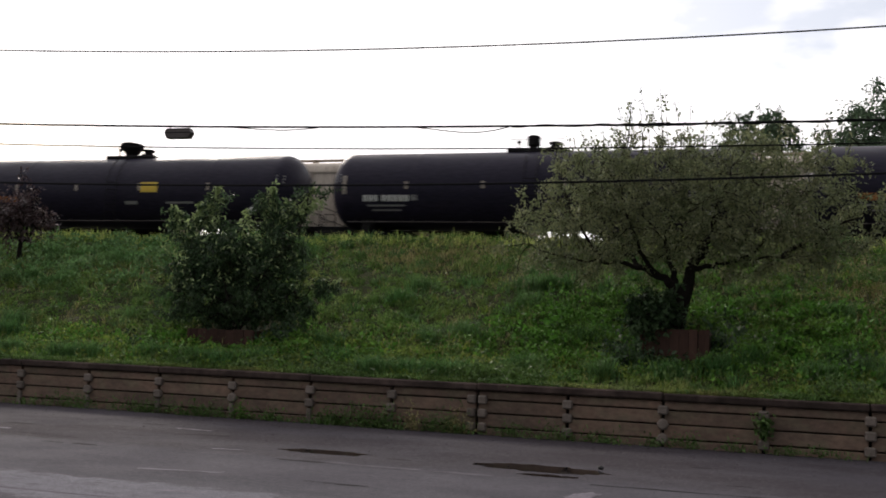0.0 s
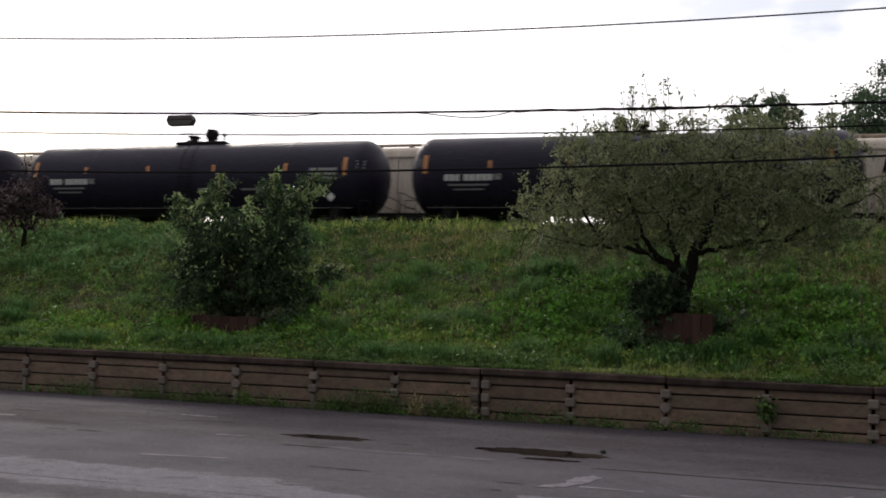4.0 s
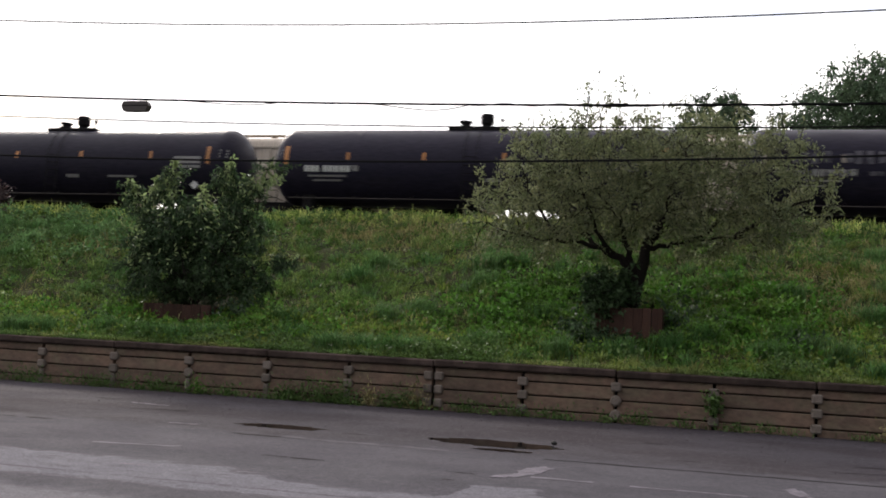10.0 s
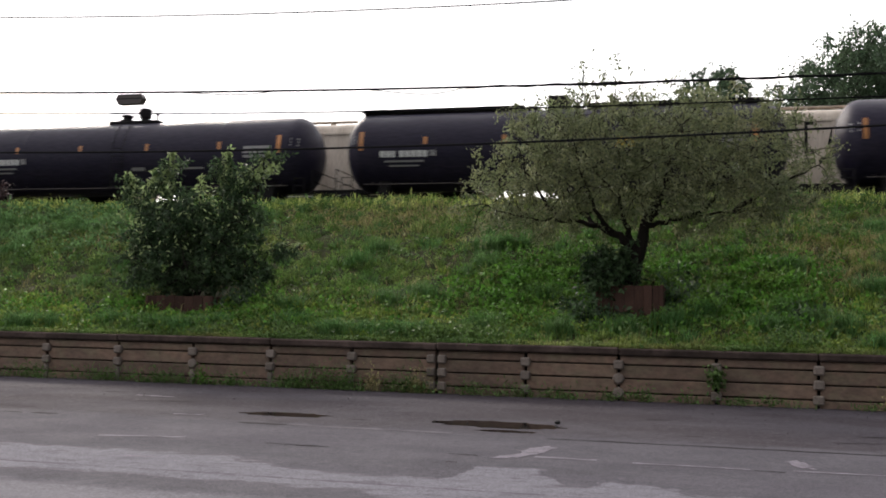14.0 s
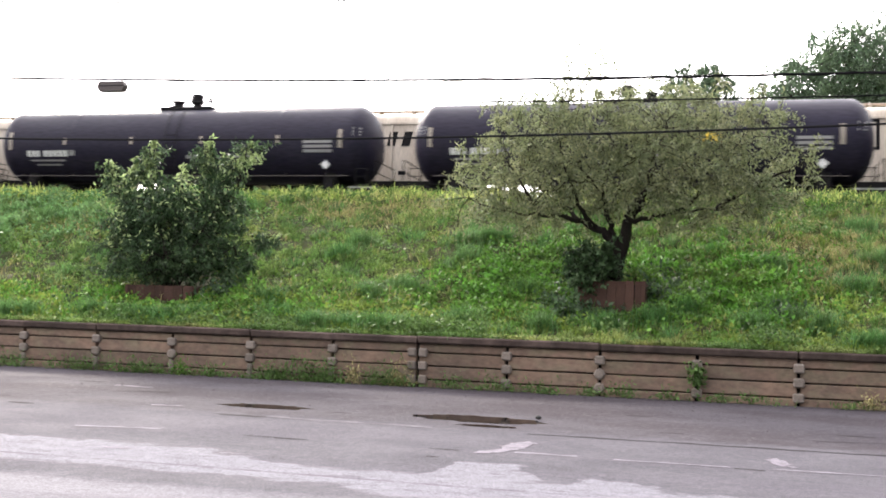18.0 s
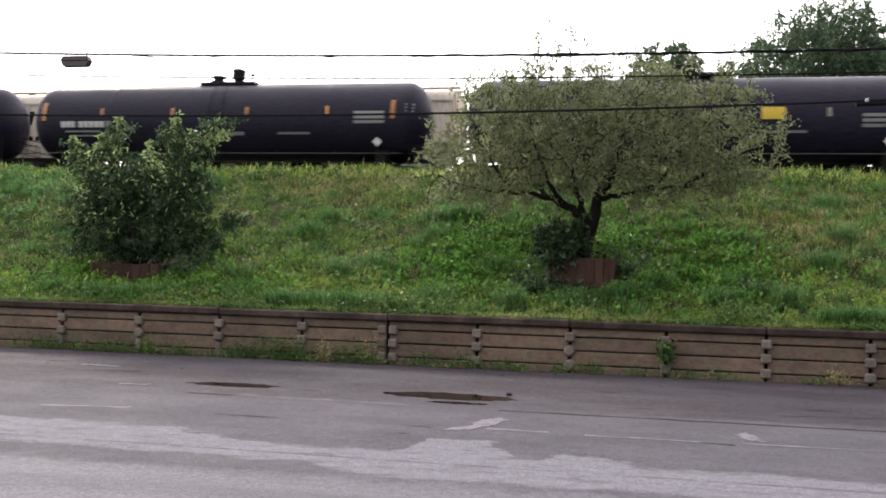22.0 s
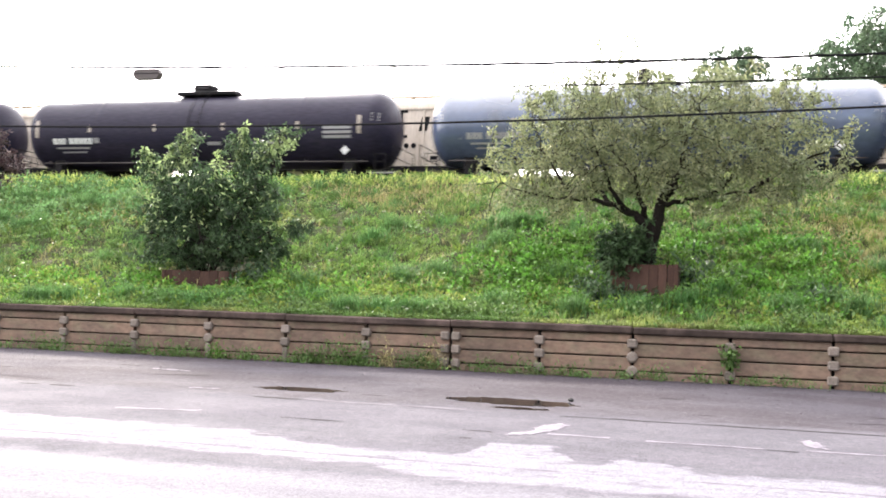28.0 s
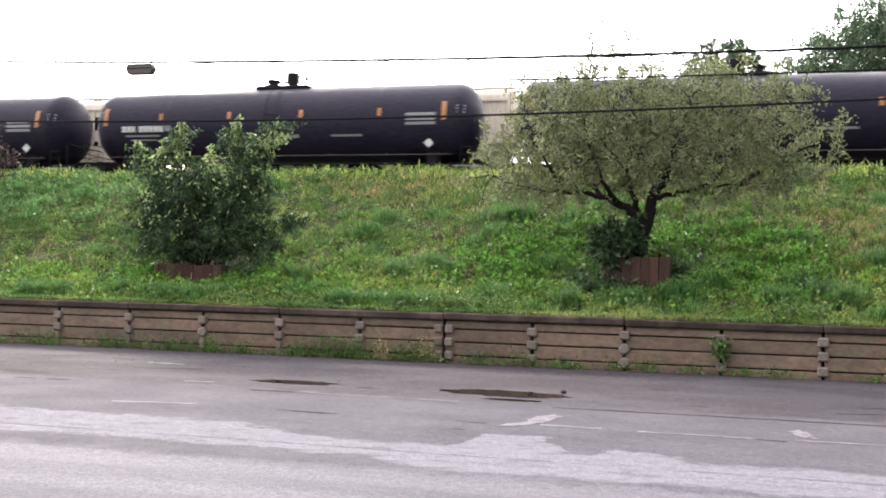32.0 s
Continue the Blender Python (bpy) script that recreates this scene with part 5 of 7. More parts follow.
def fruit_space(p):
    """How likely a spray of leaves is at each place: an uneven dome with open wings and gaps between the boughs."""
    x, y, z = p[:, 0], p[:, 1], p[:, 2]
    low = np.interp(x, [-6.9, -5.9, -5.0, -4.2, -3.2, -2.6, -1.4, -0.6, 0.6, 1.7, 2.3, 2.9], [4.6, 4.3, 4.25, 4.3, 4.45, 4.45, 4.4, 4.3, 4.2, 4.3, 4.9, 5.7])
    top = np.interp(x, [-6.9, -6.3, -5.7, -4.8, -3.6, -2.6, -1.6, -0.4, 0.8, 1.8, 2.4, 2.9], [5.2, 6.1, 6.8, 7.15, 7.35, 7.45, 7.35, 7.4, 7.3, 7.05, 6.5, 6.15])
    wob = 0.16 * np.sin(x * 3.7 + y * 2.0) + 0.13 * np.sin(x * 8.3 - y * 3.1)
    low, top = low + wob * 0.8, top + wob
    deep = 2.1 * np.sqrt(np.clip(1 - ((x + 1.9) / 5.0) ** 2, 0.05, 1)) * np.sqrt(np.clip(1 - ((z - 5.6) / 2.6) ** 2, 0.1, 1))
    k = ((z > low) & (z < top) & (np.abs(y - 26) < deep)).astype(float)
    gaps = np.sin(x * 2.9 + 1.3 * np.sin(z * 2.2)) * np.sin(z * 3.4 + 1.1 * np.sin(x * 1.9 + y)) * np.sin(y * 2.6 + x)
    wing = np.interp(x, [-6.5, -6.49, -5.6, -4.9, 1.2, 2.2, 2.9], [0.0, 0.25, 0.4, 1.0, 1.0, 0.55, 0.35])
    skirt = np.interp(z - low, [0.0, 0.4, 0.8], [0.5, 0.85, 1.0])
    return k * np.clip(0.5 + 1.1 * gaps, 0.06, 1) * wing * skirt


fork = (-2.1, 26.0, 3.85)
crotch = (-1.76, 26.02, 4.3)
fruit_limbs = [[fork, (-2.68, 25.9, 4.22), (-3.56, 25.75, 4.42), (-4.55, 25.7, 4.42), (-5.8, 25.8, 4.85)], [(-3.9, 25.74, 4.42), (-4.2, 25.6, 4.9), (-4.7, 25.5, 5.7), (-5.0, 25.6, 6.5)],
               [fork, (-2.2, 26.1, 4.4), (-2.5, 26.4, 5.1), (-3.3, 26.6, 6.1), (-3.7, 26.7, 6.9)], [fork, (-2.3, 25.9, 4.5), (-2.4, 25.7, 5.2), (-2.1, 25.6, 6.2), (-2.6, 25.6, 7.1)],
               [crotch, (-1.4, 26.1, 4.8), (-1.2, 26.3, 5.4), (-1.0, 26.5, 6.1), (-0.4, 26.6, 6.9)], [crotch, (-1.1, 26.3, 4.5), (-0.3, 26.5, 4.62), (0.7, 26.5, 4.72), (1.7, 26.3, 4.75)],
               [(-0.6, 26.42, 4.58), (0.2, 26.3, 5.2), (0.7, 26.1, 6.0), (1.3, 26.1, 6.8)], [(-1.5, 26.0, 4.6), (-1.3, 25.2, 5.0), (-1.1, 24.8, 5.7), (-0.8, 24.7, 6.4)],
               [(-2.5, 26.0, 4.12), (-2.9, 25.2, 4.6), (-3.2, 24.8, 5.4), (-3.4, 24.7, 6.3)], [crotch, (-1.4, 26.9, 4.9), (-1.7, 27.3, 5.8)], [(0.4, 26.5, 4.69), (1.2, 26.2, 5.2), (2.0, 25.9, 5.6), (2.7, 25.9, 5.95)],
               [(-3.0, 25.85, 4.3), (-3.5, 26.5, 4.9), (-4.1, 26.9, 5.7), (-4.5, 27.0, 6.4)]]
tree = branch_out("fruit_tree", "small spreading fruit tree with grey-green leaves in a board planter", "tree", [(-2.12, 26.0, 2.05), (-2.11, 26.0, 2.75), (-2.06, 26.0, 3.3), (-2.1, 26.0, 3.9)],
                  [0.30, 0.24, 0.22, 0.17], fruit_limbs, fill_crown(fruit_space, (-6.9, 23.9, 4.1, 2.95, 28.1, 7.8), 660, 0.24, np.random.default_rng(5)), "leaf_tree", 4, leaf=0.1, per=80, spray=0.4, limb_r=0.12, hang=0.25, twig_r=0.014)
part("stem", Geo().tube([(-2.03, 26.02, 3.0), (-1.93, 26.03, 3.5), (-1.8, 26.03, 3.95), (-1.75, 26.04, 4.4), (-1.5, 26.1, 4.9)], [0.17, 0.17, 0.15, 0.12, 0.09], 10), "bark", tree, smooth=True)
spots = []
r = random.Random(12)
for i in range(52):
    x = -5.2 + 7.0 * r.random()
    h = 7.3 + (0.5 + 1.35 * math.exp(-((x + 2.6) / 1.1) ** 2)) * (0.45 + 0.65 * r.random())
    y = 25.2 + 1.6 * r.random()
    p0 = Vector((x, y, 6.6))
    p1 = Vector((x + r.gauss(0, 0.2), y, h))
    pm = (p0 + p1) / 2 + Vector((r.gauss(0, 0.06), 0, 0))
    part("shoot", Geo().tube([p0, pm, p1], [0.014, 0.011, 0.006], 4, False), "bark", tree)
    for _ in range(28):
        k = 0.1 + 0.9 * r.random()
        q = p0.lerp(pm, k * 2) if k < 0.5 else pm.lerp(p1, k * 2 - 1)
        spots.append(tuple(q + Vector((r.gauss(0, 0.035), r.gauss(0, 0.05), 0))))
part("shoot_leaves", leaves_mesh("shoot_leaves", np.array(spots), 0.125, 0.42, 0.0), "leaf_tree", tree)

bush_lumps = [(-15.05, 26.0, 6.0, 0.26, 0.35, 0.5), (-15.3, 26.1, 5.4, 0.38, 0.5, 0.6), (-16.3, 26.1, 5.5, 0.26, 0.4, 0.5), (-15.95, 26.1, 4.8, 0.48, 0.7, 0.65), (-15.7, 26.0, 3.8, 0.66, 0.8, 0.85), (-16.1, 25.9, 2.95, 0.42, 0.5, 0.35),
              (-14.5, 26.1, 4.2, 1.25, 1.2, 1.15), (-14.3, 26.0, 5.0, 0.45, 0.6, 0.4), (-13.3, 26.0, 5.95, 0.34, 0.45, 0.55), (-13.2, 26.1, 5.2, 0.5, 0.7, 0.65), (-12.35, 26.0, 5.9, 0.4, 0.4, 0.42), (-11.9, 26.0, 6.08, 0.24, 0.3, 0.26),
              (-12.55, 26.0, 5.35, 0.42, 0.45, 0.45), (-12.95, 26.1, 4.35, 0.78, 0.8, 0.9), (-13.3, 25.8, 3.3, 0.95, 0.9, 0.85), (-14.7, 25.6, 3.1, 1.2, 0.8, 0.7), (-12.4, 25.9, 2.95, 0.6, 0.6, 0.6), (-11.7, 26.0, 3.7, 0.5, 0.35, 0.24), (-11.15, 26.0, 3.85, 0.38, 0.3, 0.14),
              (-11.6, 25.9, 3.1, 0.35, 0.3, 0.16)]


def bush_space(p):
    d = lumps_inside(p, bush_lumps) + 0.10 * np.sin(p[:, 0] * 6.1 + p[:, 2] * 4.3) + 0.08 * np.sin(p[:, 2] * 9.0 - p[:, 0] * 3.0)
    return np.clip((1.1 - d) / 0.4, 0, 1)


bush_stems = [[(-14.3, 26.05, 2.2), (-14.7 + 0.25 * s, 26.0, 3.0), (x * 0.6 - 14.3 * 0.4, 26.0, 3.9), (x, y, z)] for s, (x, y, z) in enumerate([(-16.3, 26.1, 5.4), (-15.4, 26.1, 5.4), (-15.05, 26.0, 6.1), (-14.1, 26.0, 5.2), (-13.3, 26.0, 6.1), (-12.1, 25.8, 5.9)])]
bush_stems += [[(-14.2, 25.9, 2.2), (-13.2, 25.6, 3.0), (-12.3, 25.7, 3.5), (-11.0, 25.9, 3.85)], [(-14.2, 25.9, 2.2), (-13.5, 25.5, 3.2), (-12.9, 25.35, 4.1), (-12.55, 25.4, 4.9)]]
bush_stems += [[(-14.3, 26.0, 2.2), (-14.9, 25.7, 2.8), (-15.6, 25.6, 3.3)], [(-14.3, 26.0, 2.2), (-13.7, 25.6, 2.8), (-13.0, 25.7, 3.5)], [(-14.3, 26.0, 2.2), (-14.3, 25.4, 2.8), (-14.0, 25.0, 3.3)]]
shrub = branch_out("shrub", "large leafy green multi-stemmed shrub in a board planter", "shrub", [(-14.3, 26.05, 1.95), (-14.3, 26.05, 2.15), (-14.3, 26.05, 2.3)], [0.2, 0.17, 0.13], bush_stems,
           fill_crown(bush_space, (-17.0, 24.4, 2.45, -10.7, 27.5, 6.7), 480, 0.2, np.random.default_rng(6)), "leaf_bush", 9, leaf=0.135, per=60, spray=0.3, limb_r=0.05, hang=0.3, droop=0.5, slim=0.36)
# paler leaves at the tips of the shrub's shoots: sunlight put into their colour
r = random.Random(31)
spots, outs = [], []
for x0, z0, x1, z1, n in ((-15.15, 5.3, -15.0, 6.5, 260), (-15.4, 5.2, -15.55, 6.0, 150), (-16.2, 5.1, -16.4, 5.95, 140), (-13.35, 5.5, -13.25, 6.5, 190), (-12.6, 5.5, -12.0, 6.4, 180), (-12.3, 5.7, -11.65, 6.05, 120), (-13.9, 5.1, -14.05, 5.75, 90), (-12.9, 5.4, -12.8, 6.1, 60),
                          (-11.8, 3.7, -10.85, 3.88, 40), (-16.1, 4.3, -16.6, 4.75, 30)):
    for _ in range(n):
        k = r.random()
        w = 0.16 * (1.15 - k)
        spots.append((x0 + (x1 - x0) * k + r.gauss(0, w), 25.9 + r.gauss(0, w), z0 + (z1 - z0) * k + r.gauss(0, w * 0.6)))
        outs.append((r.gauss(0, 0.4), r.gauss(0, 0.4), -0.2))
for _ in range(280):
    a, z = r.random() * 2 * math.pi, 3.3 + 2.0 * r.random()
    spots.append((-14.2 + 2.05 * math.cos(a) * (0.8 + 0.2 * r.random()), 26.0 - abs(1.15 * math.sin(a)), z + 0.25 * math.sin(a * 5)))
    outs.append((0.4 * math.cos(a), -0.4, -0.3))
part("young_leaves", leaves_mesh("young_leaves", np.array(spots), 0.15, 0.36, 0.4, np.array(outs)), "leaf_sunlit", shrub, "pale leaves with sunlight put into their colour")
grow_tree("planter_shrub", "dark leafy shrub growing beside the fruit tree trunk", "shrub", [(-2.5, 25.7, 2.1), (-2.5, 25.7, 2.5), (-2.5, 25.7, 2.7)], [0.06, 0.05, 0.05], [(-2.75, 25.5, 3.7), (-2.35, 25.4, 3.6), (-3.0, 25.6, 3.1), (-2.2, 25.3, 3.1), (-2.6, 25.3, 3.3), (-2.1, 25.5, 3.4), (-2.8, 25.3, 2.7)],
          "leaf_bush", 21, subs=7, twigs=5, per=15, leaf=0.15, reach=0.38, twig_len=0.28, limb_r=0.025)
grow_tree("purple_shrub", "purple-leaved shrub high on the embankment", "shrub", [(-26.3, 31.5, 4.6), (-26.3, 31.5, 5.2), (-26.25, 31.5, 5.7)], [0.1, 0.08, 0.07], [(-25.6, 31.5, 7.2), (-26.4, 31.4, 7.6), (-27.3, 31.6, 7.2), (-25.4, 31.6, 6.5), (-26.6, 30.9, 6.6), (-25.8, 31.0, 6.9), (-27.6, 31.3, 6.3)],
          "leaf_red", 23, subs=8, twigs=6, per=9, leaf=0.14, reach=0.7, twig_len=0.4, limb_r=0.05)


def far_tree(x, y, top, half, seed, base=5.34, n=760, leaf=0.19):
    r = random.Random(seed)
    tall = top - base
    lumps = [(x, y, base + tall * 0.62, half * 0.72, half * 0.72, tall * 0.27)]
    for i in range(22):
        a, h = 2 * math.pi * i * 0.382, (i + 0.5) / 22
        w = half * (0.82 * math.sin(math.pi * (0.22 + 0.66 * h)) - 0.1)
        s = half * (0.2 + 0.16 * r.random())
        lumps.append((x + w * math.cos(a), y + w * math.sin(a), base + tall * (0.34 + 0.56 * h), s * 1.15, s * 1.15, s * 0.85))

    def space(p):
        d = lumps_inside(p, lumps) + 0.09 * np.sin(p[:, 0] * 3.1 + p[:, 2] * 2.3) + 0.07 * np.sin(p[:, 2] * 5.0 - p[:, 0] * 2.2)
        return np.clip((1.05 - d) / 0.12, 0, 1) * (0.3 + 0.7 * np.clip(d, 0, 1))

    limbs = []
    t = (x, y, base + tall * 0.26)
    for cx, cy, cz, sx, sy, sz in lumps[1::2]:
        limbs.append([t, (x * 0.7 + cx * 0.3, y * 0.7 + cy * 0.3, t[2] * 0.65 + cz * 0.35), (x * 0.3 + cx * 0.7, y * 0.3 + cy * 0.7, t[2] * 0.3 + cz * 0.7), (cx, cy, cz)])
    branch_out("deciduous_tree", "tall dark green deciduous tree standing behind the tracks", "tree", [(x, y, base - 0.3), (x + 0.1, y, base + tall * 0.12), t], [half * 0.085, half * 0.07, half * 0.055], limbs,
               fill_crown(space, (x - half * 1.3, y - half * 1.3, base + tall * 0.2, x + half * 1.3, y + half * 1.3, top + 0.3), n, half * 0.105, np.random.default_rng(seed)), "leaf_far", seed,
               leaf=leaf, per=84, spray=half * 0.16, slim=0.5, limb_r=half * 0.032, twig_r=0.03, hang=0.1)


far_tree(7.3, 56.0, 18.1, 5.1, 31, n=680)
far_tree(14.2, 57.5, 17.8, 5.2, 32, n=640)
far_tree(-0.4, 54.0, 15.7, 3.0, 33, n=460, leaf=0.16)
far_tree(24.5, 58.0, 16.2, 5.0, 34, n=400)


# ---- planters ----
def planter(x0, x1, y, z0, z1, label):
    p = thing("planter", label, "planter", "board planters")
    n = 7
    w = (x1 - x0) / n
    r = random.Random(int(x0 * 10))
    depth = x1 - x0
    for i in range(n):
        h = z1 + 0.03 * (r.random() - 0.5)
        part("board", Geo().box(x0 + i * w + 0.003, x0 + (i + 1) * w - (0.022 if i == 5 else 0.003), y - 0.025, y + 0.02, z0 - 0.15, h, 0.004), "wood", p)
        part("board", Geo().box(x0 + i * w + 0.006, x0 + (i + 1) * w - 0.006, y + depth - 0.02, y + depth + 0.025, z0 - 0.15, z1, 0.006), "wood", p)
    for s, x in ((-1, x0), (1, x1)):
        for i in range(n):
            yy = y + 0.03 + i * (depth - 0.06) / n
            part("board", Geo().box(x - 0.022, x + 0.022, yy + 0.006, yy + (depth - 0.06) / n - 0.006, z0 - 0.1, z1 + 0.02 * (r.random() - 0.5), 0.006), "wood", p)
    for x in (x0 + 0.02, x1 - 0.02):
        part("corner_post", Geo().box(x - 0.045, x + 0.045, y - 0.05, y - 0.026, z0 - 0.15, z1 + 0.01, 0.006), "wood", p)
    part("soil", Geo().box(x0 + 0.03, x1 - 0.03, y + 0.03, y + depth - 0.03, z0 - 0.1, z1 - 0.09), "dark", p)
    return p


planter(-2.85, -1.27, 25.3, 2.18, 2.78, "square planter of reddish-brown boards round the fruit tree trunk")
planter(-15.17, -13.18, 25.2, 1.92, 2.34, "low square planter of reddish-brown boards round the shrub")


# ---- silver sedan ----
LEN = 4.76
AXLES = (0.92, 3.80)
WHEEL_R = 0.335


def car_top(x):
    return float(np.interp(x, [0, 0.05, 0.2, 0.6, 1.2, 1.7, 2.4, 3.4, 4.03, 4.46, 4.68, 4.76], [0.62, 0.75, 0.82, 0.878, 0.937, 0.945, 0.955, 0.975, 1.0, 1.015, 1.0, 0.88]))


def car_bottom(x):
    b = float(np.interp(x, [0, 0.15, 0.5, 4.2, 4.52, 4.76], [0.30, 0.22, 0.2, 0.2, 0.26, 0.36]))
    for a in AXLES:
        d = abs(x - a)
        if d < 0.385:
            b = max(b, WHEEL_R + math.sqrt(0.385 ** 2 - d * d) * 0.98)
    return b


def car_half(x, z):
    plan = float(np.interp(x, [0, 0.06, 0.2, 0.45, 0.95, 2.4, 3.88, 4.3, 4.5, 4.62, 4.7, 4.76], [0.50, 0.64, 0.77, 0.85, 0.893, 0.89, 0.88, 0.805, 0.735, 0.665, 0.58, 0.46]))
    flare = 0.0
    for a in AXLES:
        d = math.hypot(x - a, z - WHEEL_R)
        flare += 0.022 * math.exp(-((d - 0.42) / 0.07) ** 2)
    k = (z - 0.58) / 0.48
    sect = 1 - (0.07 * k * k + 0.10 * max(k, 0.0) ** 5 if k > 0 else 0.07 * k * k)
    return plan * sect + flare


def cabin_half(z):
    return 0.815 - 0.42 * (z - 0.95)


def roof_z(x):
    return float(np.interp(x, [1.18, 1.5, 1.85, 2.15, 2.5, 2.85, 3.2, 3.48, 3.8, 4.15], [0.93, 1.095, 1.26, 1.35, 1.395, 1.408, 1.39, 1.33, 1.185, 1.0]))


def sedan():
    car = thing("sedan_car", "silver four-door sedan car driving along the road", "car")
    xs = sorted(set([round(v, 3) for v in np.linspace(0, LEN, 46)] + [round(a + d, 3) for a in AXLES for d in (-0.386, -0.384, -0.375, -0.36, -0.33, -0.28, -0.2, -0.1, 0, 0.1, 0.2, 0.28, 0.33, 0.36, 0.375, 0.384, 0.386)]))
    rings = []
    for x in xs:
        lo, hi = car_bottom(x), car_top(x)
        side = [(x, -car_half(x, lo + (hi - 0.02 - lo) * k / 9), lo + (hi - 0.02 - lo) * k / 9) for k in range(10)]
        w = -side[-1][1]
        over = [(x, -w + 2 * w * k / 8, hi + 0.028 * math.sin(math.pi * k / 8) - (0.02 if k in (0, 8) else 0.0)) for k in range(1, 8)]
        rings.append(side + over + [(x, -y, z) for _, y, z in reversed(side)])
    n = len(rings[0])
    g = Geo().add([p for r in rings for p in r], [(i * n + k, i * n + k + 1, (i + 1) * n + k + 1, (i + 1) * n + k) for i in range(len(rings) - 1) for k in range(n - 1)] + [tuple(range(n)), tuple((len(rings) - 1) * n + k for k in reversed(range(n)))])
    body = part("body", g, "silver", car, smooth=True)
    cx = list(np.linspace(1.18, 4.15, 40))
    rings = []
    for x in cx:
        z1 = roof_z(x)
        lo = 0.90
        slim = 1 - 0.13 * max(0.0, (x - 3.45) / 0.7) ** 1.5
        edge = max(z1 - 0.05, lo + 0.005)
        side = [(x, -slim * cabin_half(lo + (edge - lo) * k / 5), lo + (edge - lo) * k / 5) for k in range(6)]
        w = slim * cabin_half(edge)
        over = [(x, -w + 2 * w * k / 10, edge + (z1 - edge) * math.sin(math.pi * k / 10) ** 0.6) for k in range(1, 10)]
        rings.append(side + over + [(x, -y, z) for _, y, z in reversed(side)])
    n = len(rings[0])
    part("cabin", Geo().add([p for r in rings for p in r], [(i * n + k, i * n + k + 1, (i + 1) * n + k + 1, (i + 1) * n + k) for i in range(len(rings) - 1) for k in range(n - 1)]), "silver", car, smooth=True)
    panes = {"front_side_window": [(1.55, 0.975), (1.80, 1.115), (2.04, 1.235), (2.24, 1.29), (2.50, 1.318), (2.53, 0.985)], "rear_side_window": [(2.60, 0.985), (2.58, 1.322), (2.92, 1.322), (3.16, 1.295), (3.36, 1.225), (3.50, 1.12), (3.57, 1.01)]}
    for s in (-1, 1):
        for name, outline in panes.items():
            pts = [(x, s * (cabin_half(z) + 0.006), z) for x, z in outline]
            part(name, Geo().add(pts, [tuple(range(len(pts)))]), "glass" if "rear" in name else "front_glass", car, "tinted side window")
        part("pillar", Geo().add([(2.53, s * (cabin_half(0.985) + 0.008), 0.985), (2.60, s * (cabin_half(0.985) + 0.008), 0.985), (2.58, s * (cabin_half(1.32) + 0.008), 1.322), (2.50, s * (cabin_half(1.32) + 0.008), 1.318)], [(0, 1, 2, 3)]), "trim", car)
        for name, outline in panes.items():
            mx, mz = sum(p[0] for p in outline) / len(outline), sum(p[1] for p in outline) / len(outline)
            pts = [(mx + (x - mx) * 1.07, s * (cabin_half(mz + (z - mz) * 1.12) + 0.003), mz + (z - mz) * 1.12) for x, z in outline]
            part("window_surround", Geo().add(pts, [tuple(range(len(pts)))]), "trim", car)
        part("belt_trim", Geo().box(1.5, 3.62, min(s * 0.80, s * 0.825), max(s * 0.80, s * 0.825), 0.962, 0.98, 0.004), "chrome", car)
        for x0 in (2.28, 3.28):
            part("door_handle", Geo().box(x0, x0 + 0.2, min(s * 0.868, s * 0.905), max(s * 0.868, s * 0.905), 0.80, 0.835, 0.01), "chrome", car)
        for x0 in (1.52, 2.56, 3.42):
            g = Geo()
            zs = np.linspace(0.30 if x0 < 3 else 0.62, 0.93, 8)
            v = [(x0 + d + (0.10 * (0.62 - z) if x0 > 3 else 0), s * (car_half(x0, z) + 0.003), z) for z in zs for d in (-0.004, 0.004)]
            g.add(v, [(2 * i, 2 * i + 1, 2 * i + 3, 2 * i + 2) for i in range(len(zs) - 1)])
            part("door_seam", g, "trim", car)
        part("side_moulding", Geo().box(1.42, 3.32, min(s * 0.885, s * 0.903), max(s * 0.885, s * 0.903), 0.565, 0.59, 0.005), "chrome", car)
        part("rocker", Geo().box(1.32, 3.4, min(s * 0.80, s * 0.868), max(s * 0.80, s * 0.868), 0.18, 0.25, 0.02), "silver", car)
        mirror = part("wing_mirror", Geo().box(1.60, 1.74, min(s * 0.86, s * 1.03), max(s * 0.86, s * 1.03), 0.965, 1.06, 0.03), "silver", car)
        part("mirror_foot", Geo().box(1.62, 1.72, min(s * 0.80, s * 0.90), max(s * 0.80, s * 0.90), 0.945, 0.985, 0.01), "trim", mirror)
        g = Geo()
        v = []
        for x in np.linspace(0.10, 0.42, 6):
            for z in (car_top(x) - 0.15, car_top(x) - 0.035):
                v.append((x, s * (car_half(x, z) + 0.006), z))
        g.add(v, [(2 * i, 2 * i + 1, 2 * i + 3, 2 * i + 2) for i in range(5)])
        part("headlight", g, "headlamp", car, "clear headlight")
        v = []
        for x in np.linspace(4.63, 4.735, 6):
            for z in (0.73, 0.82, 0.91):
                v.append((x, s * (car_half(x, z) + 0.007), z))
        g = Geo().add(v, [(3 * i + j, 3 * i + 1 + j, 3 * i + 4 + j, 3 * i + 3 + j) for i in range(5) for j in (0, 1)])
        part("tail_light", g, "tail", car, "lit red tail light")
